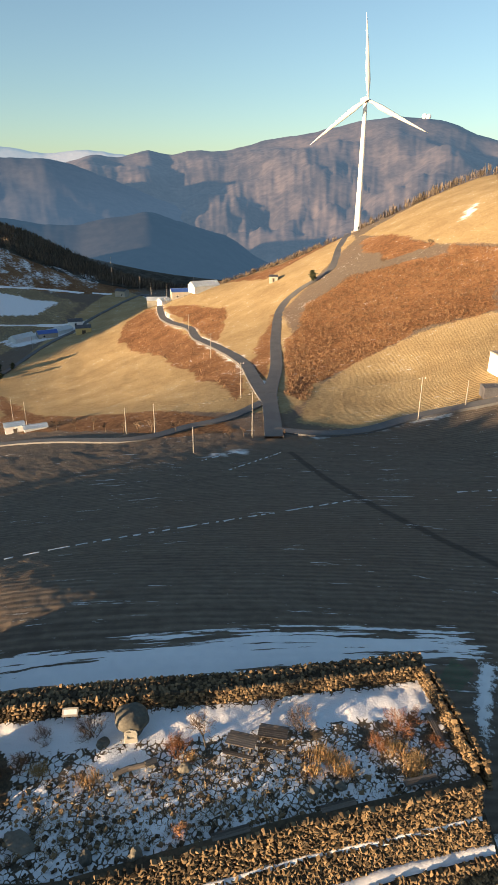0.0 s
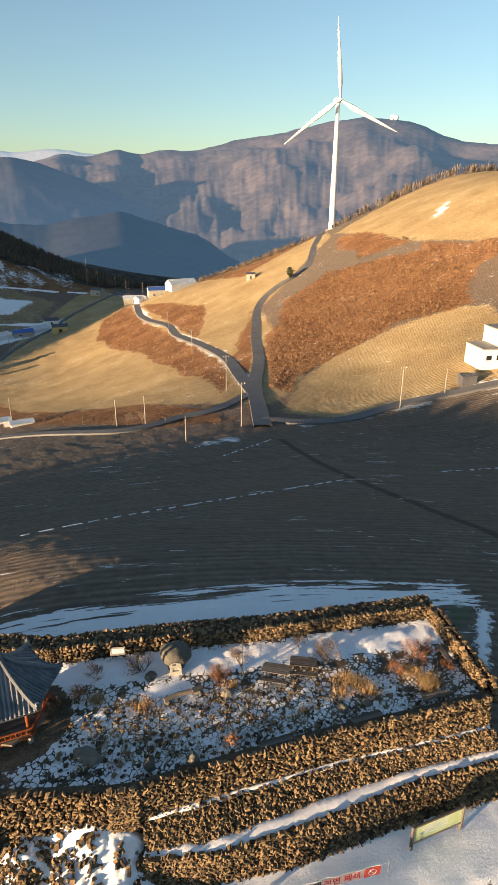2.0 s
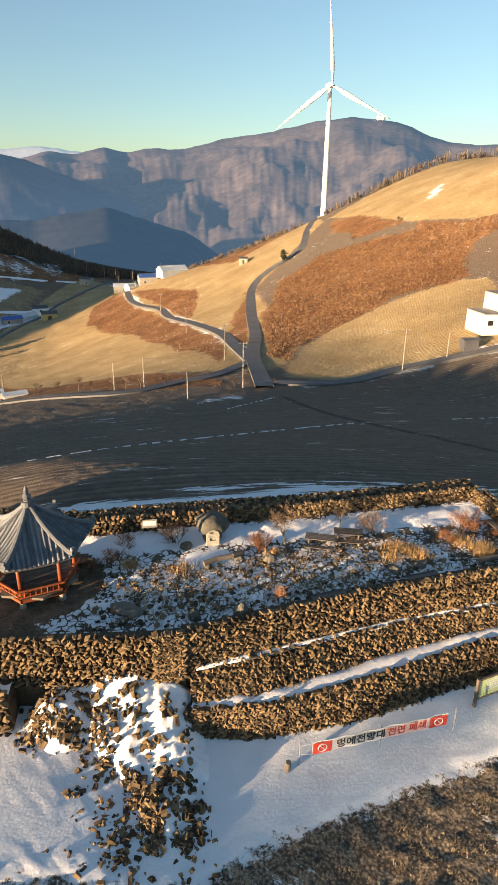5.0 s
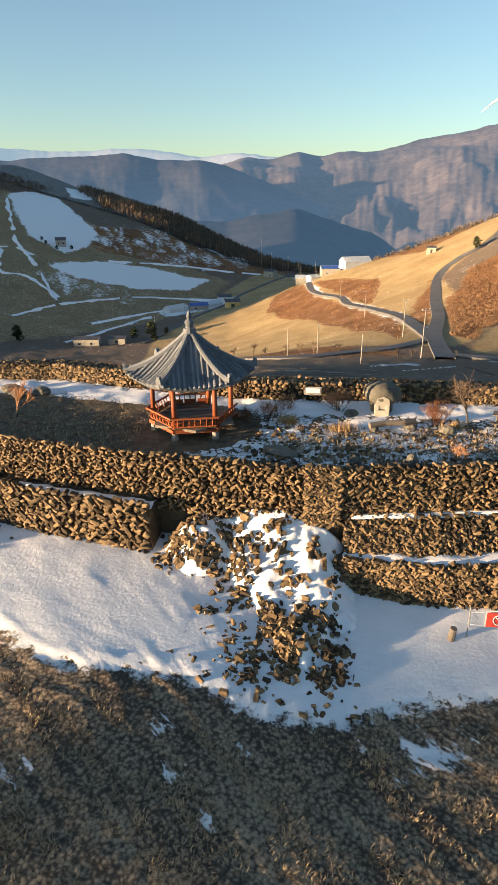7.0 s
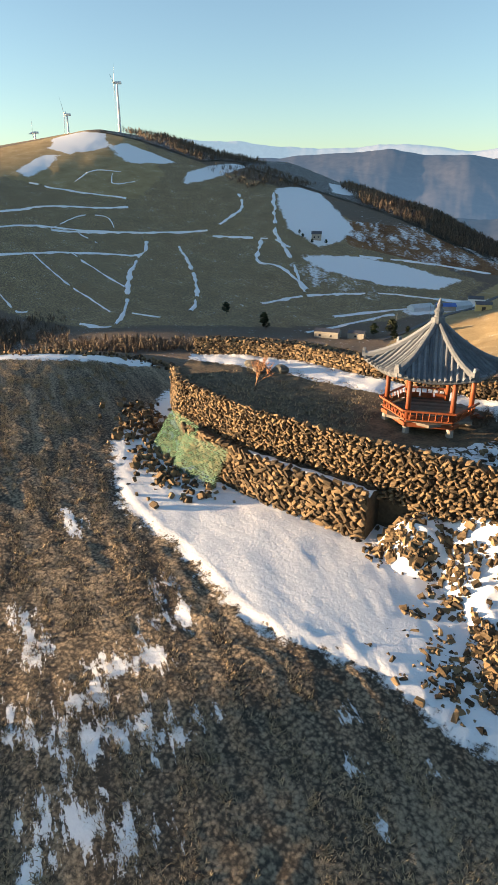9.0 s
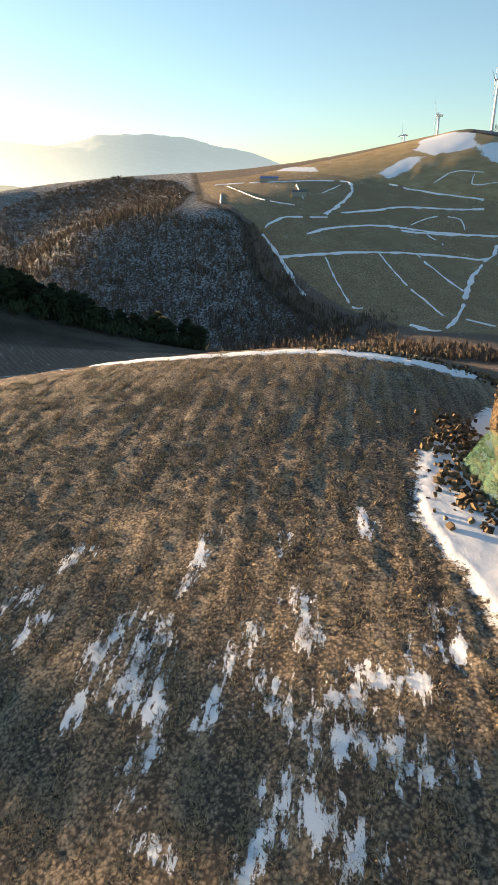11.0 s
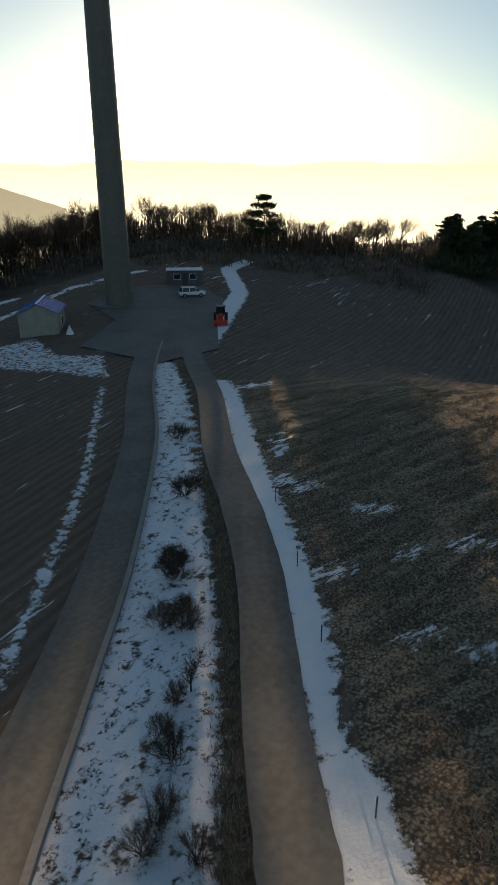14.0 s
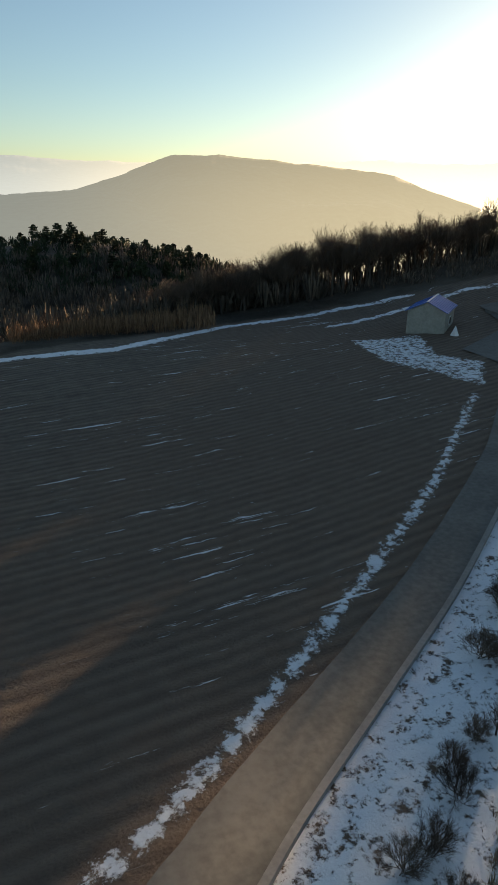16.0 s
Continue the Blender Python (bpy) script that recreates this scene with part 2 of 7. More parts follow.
SUNSIDE = [polar(178.6, 95, -10), polar(158.6, 118, -11), polar(147.6, 118, -9.5), polar(128.6, 165, 1.5), polar(139.6, 150, -4.3), polar(152.6, 135, -10.5),
           polar(122.6, 150, -1.7), polar(115.6, 140, -4), polar(108.6, 140, -6), polar(97.6, 130, -10.5), polar(104.6, 80, -9.5), polar(92.6, 75, -10),
           polar(90.6, 110, -15), polar(102.6, 180, -1), polar(94.6, 185, -4), polar(86.6, 185, -15), polar(77.6, 180, -27), polar(72.6, 175, -30)]
BEYOND = [polar(102.6, 320, -60), polar(128.6, 300, -50), polar(152.6, 250, -40), polar(77.6, 300, -80), polar(172.6, 200, -35), polar(173.6, 380, -14),
          polar(162.6, 330, -22), polar(200, 60, -10), polar(240, 60, -10), polar(270, 60, -9), polar(300, 60, -8), polar(200, 300, -40),
          polar(270, 300, -30), polar(128.6, 700, -140), polar(162.6, 800, -140), polar(92.6, 700, -130), polar(230, 700, -100), polar(300, 600, -40)]
NORTH = [(0, 40, -1.6), (-26, 42, -2.5), (20, 42, -4), (0, 62, -6.5), (-35, 68, -11.5), (35, 65, -9), (0, 133, -21.5), (45, 120, -20), (-60, 120, -24), (46, 180, -20), (66, 168, -12.5), (95, 150, -12),
         (104, 337, 22), (69, 450, 6), (13, 317, -24), (60, 270, -6), (-47, 454, -38), (-30, 300, -40), (-141, 479, -70), (-102, 350, -66),
         (-144, 626, -54), (40, 580, -40), (0, 620, -60), (150, 450, 40), (170, 300, 45), (-55, 220, -44), (-10, 190, -28)]
WEST = [polar(32, 400, -72), polar(50, 350, -66), polar(18, 330, -66), polar(62.6, 420, -75), polar(32, 1050, 52), polar(48, 1000, 92), polar(42, 950, 76),
        polar(38, 1000, 54), polar(25, 880, 8), polar(20, 760, -12), polar(16, 700, -40), polar(12, 640, -54), polar(40, 600, -32), polar(50, 600, -25),
        polar(30, 620, -25), polar(62.6, 1100, 45), polar(70.6, 560, -14), polar(64.6, 560, -16), polar(70.6, 430, -78), polar(80.6, 600, -22), polar(76.6, 1000, 30),
        polar(86.6, 1000, 8), (60, 900, -160), (-40, 1000, -200), (250, 750, 20)]
SPOTS = np.array(KNOLL + SUNSIDE + BEYOND + NORTH + WEST, float)
SOFT = 12.0


def kernel(ax, ay, bx, by):
    return np.sqrt((ax[:, None] - bx[None]) ** 2 + (ay[:, None] - by[None]) ** 2 + SOFT ** 2)


WEIGHTS = np.linalg.solve(kernel(SPOTS[:, 0], SPOTS[:, 1], SPOTS[:, 0], SPOTS[:, 1]) + 0.0 * np.eye(len(SPOTS)), SPOTS[:, 2] + 60.0)


def height(x, y):
    """The ground's height at arrays of places."""
    x, y = np.atleast_1d(np.asarray(x, float)), np.atleast_1d(np.asarray(y, float))
    out = np.empty(len(x))
    for k in range(0, len(x), 20000):
        s = slice(k, k + 20000)
        out[s] = kernel(x[s], y[s], SPOTS[:, 0], SPOTS[:, 1]) @ WEIGHTS - 60.0
    far = np.hypot(x - HOVER[0], y - HOVER[1])
    fade = np.clip((far - 1250) / 700, 0, 1)
    fade = fade * fade * (3 - 2 * fade)
    return out * (1 - fade) - 260 * fade


def ground_at(x, y):
    return float(height([x], [y])[0])


# ---- the ground: one sheet, fine near the terrace and coarse far off ----
GROUND_CENTRE = (-10.0, 8.0)
RINGS = np.concatenate([np.linspace(0.3, 75, 190), 75 * (4900 / 75) ** (np.linspace(0, 1, 261)[1:])])
SPOKES = 800
angles = np.linspace(0, 2 * np.pi, SPOKES, endpoint=False)
gx = (GROUND_CENTRE[0] + RINGS[:, None] * np.cos(angles)[None]).ravel()
gy = (GROUND_CENTRE[1] + RINGS[:, None] * np.sin(angles)[None]).ravel()
gx, gy = np.append(gx, GROUND_CENTRE[0]), np.append(gy, GROUND_CENTRE[1])
gfar = np.hypot(gx - GROUND_CENTRE[0], gy - GROUND_CENTRE[1])


def inside(outline, x=None, y=None):
    """Metres inside (+) or outside (-) an outline, for all places of the ground."""
    x, y = (gx, gy) if x is None else (x, y)
    best, odd = np.full(len(x), 1e9), np.zeros(len(x), bool)
    for (ax, ay), (bx, by) in zip(outline, outline[1:] + outline[:1]):
        dx, dy = bx - ax, by - ay
        t = np.clip(((x - ax) * dx + (y - ay) * dy) / (dx * dx + dy * dy + 1e-9), 0, 1)
        best = np.minimum(best, np.hypot(x - ax - t * dx, y - ay - t * dy))
        odd ^= ((ay > y) != (by > y)) & (x < dx * (y - ay) / (dy if dy else 1e-9) + ax)
    return np.where(odd, best, -best)


def beside(line, half, x=None, y=None):
    """Metres inside a strip along a line."""
    x, y = (gx, gy) if x is None else (x, y)
    best = np.full(len(x), 1e9)
    for (ax, ay), (bx, by) in zip(line, line[1:]):
        dx, dy = bx - ax, by - ay
        t = np.clip(((x - ax) * dx + (y - ay) * dy) / (dx * dx + dy * dy + 1e-9), 0, 1)
        best = np.minimum(best, np.hypot(x - ax - t * dx, y - ay - t * dy))
    return half - best


def union(*fields):
    return np.maximum.reduce(fields)


# dry brush and grass on the northern slopes, and sunlit farmland painted lighter
BRUSH = [[(9, 175), (11, 236), (25, 301), (46, 317), (73, 292), (84, 280), (92, 244), (82, 212), (74, 211), (56, 215), (31, 200), (18, 185), (14, 164)],
         [(-2, 232), (7, 311), (10, 311), (6, 242), (4, 183), (1, 184)],
         [(-90, 390), (-95, 448), (-85, 483), (-55, 385), (-26, 302), (-7, 229), (-3, 186), (-6, 172), (-10, 191), (-26, 238), (-41, 283), (-51, 312)],
         [(-67, 444), (-48, 421), (-16, 362), (-18, 331), (-19, 294), (-36, 351)],
         [(63, 381), (74, 363), (83, 303), (64, 311), (58, 362)],
         [(-30, 470), (20, 445), (60, 470), (66, 445), (51, 436), (35, 425), (5, 400)],
         [(87, 290), (99, 265), (130, 250), (92, 244), (81, 267)],
         [(95, 460), (200, 440), (220, 600), (60, 600)]]
GOLDEN = [[(17, 179), (33, 202), (56, 212), (76, 212), (86, 205), (78, 150), (54, 149), (40, 144), (23, 138), (10, 145)],
          # slopes in the low sun: the sunlight is put in as lighter tan
          [(-150, 340), (-120, 250), (-60, 190), (-8, 160), (8, 155), (20, 180), (12, 310), (60, 395), (64, 450), (-40, 480), (-130, 600), (-155, 480)],
          [(64, 400), (84, 300), (105, 260), (260, 200), (300, 420), (120, 450)]]
VERGE = [[(-136, 310), (-89, 232), (-46, 187), (-8, 155), (-5, 138), (-21, 138), (-85, 189)]]
# snow in the western valley, with the white lines along tracks and banks
SNOWFIELDS = [[(-425, 627), (-414, 664), (-380, 658), (-296, 577), (-286, 535), (-295, 508), (-344, 528)],
              [(-303, 482), (-260, 519), (-221, 533), (-170, 535), (-178, 503), (-218, 477), (-267, 470)],
              [(-528, 686), (-505, 700), (-487, 598), (-494, 548), (-522, 590)],
              [(-747, 580), (-748, 636), (-695, 627), (-640, 584), (-646, 545), (-674, 526)],
              [(-644, 587), (-650, 618), (-545, 607), (-582, 553)],
              [(-423, 749), (-403, 783), (-351, 702), (-373, 673)],
              [(-181, 437), (-155, 492), (-132, 503), (-139, 469), (-167, 414)],
              [(-760, 370), (-776, 400), (-730, 412), (-691, 396)], [(-635, 437), (-674, 507), (-657, 520), (-624, 476), (-607, 435)],
              [(-699, 532), (-721, 580), (-727, 638), (-704, 643), (-661, 581), (-649, 526)], [(-619, 565), (-646, 608), (-640, 615), (-592, 570)]]
THIN_SNOW = [[(-243, 632), (-163, 650), (-146, 581), (-212, 594)], [(-340, 560), (-250, 545), (-180, 550), (-170, 600), (-260, 650)], [(-310, 470), (-220, 470), (-200, 440), (-260, 430)]]
PALE_FIELDS = [(-790, 280), (-640, 240), (-470, 228), (-300, 245), (-170, 400), (-150, 540), (-420, 640), (-640, 640)]
HILL_GRASS = [[(-770, 360), (-640, 410), (-560, 440), (-500, 480), (-530, 560), (-640, 640), (-760, 640)]]
SNOWLINES = [[(-396, 431), (-351, 395), (-314, 357), (-287, 318)], [(-402, 479), (-461, 399), (-486, 360)], [(-401, 496), (-409, 544), (-436, 577)], [(-418, 617), (-344, 510)],
             [(-344, 510), (-302, 471), (-255, 416)], [(-390, 472), (-342, 496), (-315, 492)], [(-250, 411), (-209, 459), (-145, 494)], [(-260, 519), (-198, 557), (-131, 571)],
             [(-211, 382), (-167, 457)], [(-347, 490), (-322, 449), (-298, 450), (-254, 422)], [(-205, 334), (-191, 380), (-174, 432)], [(-265, 371), (-252, 409)]]
HILL_LINES = [[(-500, 231), (-466, 230), (-407, 222)], [(-466, 229), (-449, 311), (-427, 358), (-403, 387), (-422, 417)], [(-403, 387), (-372, 344), (-339, 309), (-313, 279), (-297, 252), (-322, 248)],
              [(-510, 238), (-532, 268), (-527, 311)], [(-739, 283), (-684, 330), (-632, 389), (-599, 382), (-570, 356), (-533, 310)], [(-592, 424), (-558, 438), (-504, 476)],
              [(-536, 330), (-534, 359), (-530, 397), (-500, 441), (-488, 462)], [(-494, 270), (-503, 301), (-499, 350), (-470, 392), (-436, 430)]]
THINLINES = [[(-453, 265), (-411, 252), (-375, 242), (-368, 246)], [(-448, 313), (-386, 296), (-356, 289), (-322, 278)], [(-436, 342), (-354, 324)], [(-708, 286), (-606, 277), (-565, 299)],
             [(-655, 345), (-583, 316)], [(-762, 246), (-656, 213)], [(-663, 260), (-596, 232)], [(-488, 364), (-499, 407), (-483, 427), (-460, 414)], [(-472, 381), (-444, 378)],
             [(-567, 459), (-585, 505), (-562, 527)], [(-532, 516), (-542, 493), (-566, 516)], [(-311, 286), (-289, 292)], [(-599, 346), (-620, 382)]]
# roads as lines of their middles
ROAD_RIGHT = [(-14, -7.2), (-17, -9.2), (-19.25, -10.7), (-23.1, -13.5), (-28.8, -17.3), (-32.8, -20.2), (-37.7, -24.4), (-44.6, -30.8), (-56.3, -40), (-66, -49), (-72, -54)]
ROAD_LEFT = [(-4.5, -11.5), (-8, -14.1), (-11.5, -16.6), (-14.6, -18.9), (-20.7, -22.8), (-29.9, -28.5), (-43.4, -38), (-54, -47.2), (-62, -53.5), (-70, -59)]
TRACKS = [[(4, 131), (4, 152), (4, 177), (7, 213), (8, 258), (12, 314), (22, 335), (34, 342), (42, 352), (50, 391), (62, 440)],
          [(4, 165), (0, 192), (-5, 232), (-16, 273), (-31, 319), (-39, 354), (-56, 392), (-66, 426), (-83, 522), (-104, 577)],
          [(-104, 577), (-122, 527), (-138, 491), (-147, 426), (-152, 373), (-156, 340)],
          [(2, 168), (-8, 152), (-17, 146), (-26, 137), (-36, 137), (-60, 150), (-95, 165)],
          [(4, 138), (14, 134), (25, 136), (40, 144), (60, 146), (100, 150), (140, 160)]]

near_snow = union(
    inside([(-40, 29), (-36, 22), (-33.5, 17), (-28.5, 12.8), (-23, 11.3), (-18.3, 9.4), (-14.8, 10.1), (-12.8, 10.0), (-10.7, 9.5), (-8.6, 9.7), (-5.2, 11.6), (0, 13.4), (5, 15), (14, 17.5), (16, 26), (6, 22), (-9, 20), (-30, 21), (-35, 27)]),
    inside([(13.2, 26), (16, 26), (22, 40), (17, 43), (13.6, 35)]) - 2.3,
    beside([(-66, 6), (-61, 12), (-58.5, 18), (-57, 23.5), (-52, 28), (-48, 33)], 1.7),
    # the snowy bank between the two lanes, and the verges
    np.minimum(inside([(-64, -54), (-55.1, -46), (-43.4, -36.4), (-36.1, -31.1), (-30.7, -27.8), (-26.6, -25), (-23.3, -23), (-20.6, -21.1), (-12.5, -15.9), (-7, -12), (-11, -8.4), (-18.6, -12.9),
                       (-22.5, -15.6), (-28.2, -19.8), (-32.1, -23), (-37.1, -26.9), (-44.3, -32.4), (-55.9, -42.4), (-64.5, -51)]), 0.22),
    beside([(-53.1, -51.6), (-36.8, -37.5), (-26.6, -30.3), (-17.7, -24), (-12.1, -20), (-8.5, -17.8), (-4, -15)], 0.5) - 0.25,
    beside([(-60, -41), (-56.7, -37.8), (-44.9, -28.4), (-38, -22.5), (-33.2, -18.3), (-29.3, -15.3), (-26.1, -13.3)], 0.95) - 0.05,
    beside([(-26.1, -13.3), (-23.4, -11.4)], 0.6), beside([(-22.6, -10.6), (-20.7, -9.1), (-19.1, -7.9), (-16, -5.6)], 1.05),
    np.minimum(inside([(-56, -79.5), (-53.3, -67), (-55.4, -60), (-56, -53.5), (-62.5, -60.7), (-60, -66), (-64.8, -76)]), 0.08),
    beside([(-84, -104), (-71, -108), (-46, -103), (-24, -91), (-9, -92)], 1.2), beside([(-72, -52), (-85, -58), (-103, -66), (-117, -78), (-128, -80)], 1.6),
    beside([(-60, -92), (-75, -95), (-90, -96), (-105, -90)], 1.0), beside([(-96, 30), (-108, 12), (-104, -8)], 0.8) - 0.3)
# scattered remains of snow on the knoll and the ploughed fields
patches = np.full(len(gx), -3.0)
STREAKS = [(-21.3, -3.1, -23.7, -1.8, 0.8), (-23.7, -1.8, -27.6, -0.3, 0.9), (-29.1, 1.1, -32, 3.6, 0.7), (-17.4, -1.1, -18.3, -0.2, 0.7), (-22.4, -0.6, -24.2, 1.3, 0.7), (-24.2, 1.3, -25.4, 2.9, 0.9),
           (-28.6, 5.5, -30, 6.6, 0.5), (-18.7, 0.7, -18.1, 1.1, 1.3), (-20.7, 2.8, -21, 4.1, 1.5), (-21.1, 5.2, -20.1, 6.5, 1.3), (-25.9, 5.1, -23.6, 4.1, 0.9), (-22.7, 2.2, -21.6, 1.8, 1.0),
           (-27, -3.4, -28.6, -1.3, 1.2), (-25.2, -2.4, -26.7, -1.1, 1.3), (-32.3, -5.8, -32.8, -4.8, 0.9), (-30.1, -5.6, -30.8, -4.6, 0.8), (-33.4, -3.2, -34.3, -1.7, 0.8), (-18.7, 4, -17.9, 4.2, 1.3)]
SPOTS_OF_SNOW = [(-17.4, 1.4, -16.7, 1.8, 1.2), (-21.5, 7.7, -20.8, 8.3, 1.2), (-19.7, -3.2, -18.9, -2.7, 0.6), (-22.5, 9.5, -21.7, 9.1, 0.9), (-19.4, 2.7, -19.7, 3.2, 1.2), (-30, 10.7, -28.3, 9.9, 0.7),
                 (-41.3, -23.6, -41, -21.1, 1.3), (-58.6, -37.9, -61.1, -36, 1.5), (-39.5, -17.2, -40, -15.3, 1.0), (-33, -16.6, -33.7, -15.3, 1.1), (-35.9, -12.9, -36.5, -12.6, 1.0), (-29.7, -10.9, -30.7, -10, 0.9),
                 (-29.8, -8.1, -30.8, -7, 0.9), (-25.2, -4.4, -25.8, -3.7, 0.7), (-48.1, -27.4, -45.3, -25.5, 1.2), (-37.8, -9.7, -37.2, -10.8, 0.9)]
CRUMBS_OF_SNOW = [(-12.7, 6.9, -12.5, 6.8, 0.5), (-7.2, 9.3, -7.2, 9.2, 0.5), (-5.3, 9.8, -4.4, 9.9, 1.0), (-13.6, 8.3, -13.5, 8.1, 0.5), (-17.3, 5.6, -17.2, 5.5, 0.6), (-11.5, 5.5, -11.4, 5.5, 0.5),
                  (-7.1, 6.6, -6.9, 6.6, 0.5), (-6.3, 8.4, -5.8, 8.6, 0.6), (-10.8, 7.9, -10.9, 8.1, 0.4), (5, 11, 6, 11.5, 2.0), (11, 13, 12, 13.4, 2.5), (-2, 8, -1, 8.6, 1.2)]
for ax, ay, bx, by, pr in STREAKS + SPOTS_OF_SNOW + CRUMBS_OF_SNOW:
    patches = np.maximum(patches, 1.45 + beside([(ax, ay), (bx, by)], 0.0) / (0.85 * pr))
furrow = inside([(-30, 33.2), (-18.7, 34.4), (-9.5, 33.6), (0.2, 35.6), (8.2, 38), (17.4, 40.4), (17.8, 42), (8.5, 41), (1.1, 40), (-8.2, 38.4), (-14, 37.2), (-30, 35)])
rut = beside([(7.2, 119.5), (13.9, 93.7), (19.2, 75.4), (23.4, 64), (30, 53), (36, 44)], 0.9)
knoll = union(inside([(-62, -2), (-64, 14), (-60, 26), (-52, 33), (-40, 36), (-30, 22), (-6, 19.5), (20, 22), (40, 10), (40, -20), (0, -10), (-12, -4), (-20, -8.5), (-28, -13), (-38, -21), (-47, -29), (-60, -41), (-66, -30)]))
forest = union(inside([(-100, -100), (-118, -96), (-138, -84), (-150, -70), (-170, -60), (-260, -200), (-60, -330), (40, -300), (30, -96), (-9, -95), (-46, -106), (-71, -111), (-86, -106)]),
               inside([(-125, 30), (-132, 0), (-150, -40), (-160, -60), (-400, -200), (-420, 60), (-260, 150), (-120, 90)]),
               inside([(-395, 212), (-455, 207), (-520, 228), (-640, 232), (-1200, 420), (-1400, -200), (-700, -200), (-400, -100), (-240, 140), (-270, 215)]),
               inside([(-520, 690), (-380, 660), (-250, 640), (-120, 600), (-90, 660), (-250, 760), (-420, 900), (-620, 900)]),
               inside([(-640, 640), (-540, 640), (-520, 900), (-800, 800), (-720, 640)]), gfar - 1150)
brush = union(*[inside(o) for o in BRUSH], *[inside(o) for o in VERGE], inside([(-260, 640), (-330, 580), (-280, 530), (-150, 560), (-100, 590), (-140, 640)]) - 5)
golden = union(*[inside(o) for o in GOLDEN + HILL_GRASS], np.minimum(inside(PALE_FIELDS), 0.1))
far_snow = union(*[inside(o) for o in SNOWFIELDS], *[np.minimum(inside(o), 1.0) - 1.2 for o in THIN_SNOW], inside([(95, 320), (112, 345), (118, 342), (104, 318)]) - 1,
                 beside(TRACKS[1], 2.6), beside(TRACKS[4], 1.9), beside([(-3, 120), (-12, 116)], 1.4))
far_snow = np.minimum(far_snow, np.where(gy > 700, 60, 40))
lane = union(beside(ROAD_RIGHT, 2.0), beside(ROAD_LEFT, 2.4))

gz = height(gx, gy)
on_knoll = np.clip(knoll / 3, 0, 1) * np.clip(1 - near_snow, 0, 1)
drill = np.sin((gx * 0.545 + gy * 0.838) * 4.2 + 1.5 * np.sin(gx * 0.11)) * np.clip((70 - gfar) / 30, 0, 1)
bumps = np.array([noise.fractal(Vector((a * 0.35, b * 0.35, 0)), 0.9, 2.0, 4) for a, b in zip(gx, gy)])
small = np.array([noise.noise(Vector((a * 2.1, b * 2.1, 5))) if f < 75 else 0.0 for a, b, f in zip(gx, gy, gfar)])
gz = gz + np.clip(1 - lane, 0, 1) * (0.03 * bumps + on_knoll * (0.05 * small + 0.016 * drill) + 0.05 * small * np.clip(1.3 - near_snow, 0.3, 1.3)) + np.clip(near_snow, 0, 0.5) * 0.2 * np.clip(-lane, 0, 1) + np.clip(gfar / 500, 0, 1) * bumps * 0.6

ring = np.arange(len(RINGS) - 1)[:, None] * SPOKES
spoke = np.arange(SPOKES)[None]
after = (spoke + 1) % SPOKES
quads = np.stack([ring + spoke, ring + SPOKES + spoke, ring + SPOKES + after, ring + after], -1).reshape(-1, 4)
ground_mesh = bpy.data.meshes.new("ground")
ground_mesh.from_pydata(np.stack([gx, gy, gz], 1).tolist(), [], quads.tolist() + [[len(gx) - 1, k, (k + 1) % SPOKES] for k in range(SPOKES)])
ground_mesh.polygons.foreach_set("use_smooth", [True] * len(ground_mesh.polygons))
for field_name, values in (("near_snow", near_snow), ("patches", patches), ("knoll", knoll), ("forest", forest), ("brush", brush), ("golden", golden), ("far_snow", far_snow), ("furrow", furrow), ("rut", rut)):
    ground_mesh.attributes.new(field_name, "FLOAT", "POINT").data.foreach_set("value", np.clip(values, -30, 30).astype(np.float32))
ground = tagged(new("ground", ground_mesh), "hilly farmland with ploughed fields, dry grass and patches of snow", "ground", kind="structure")


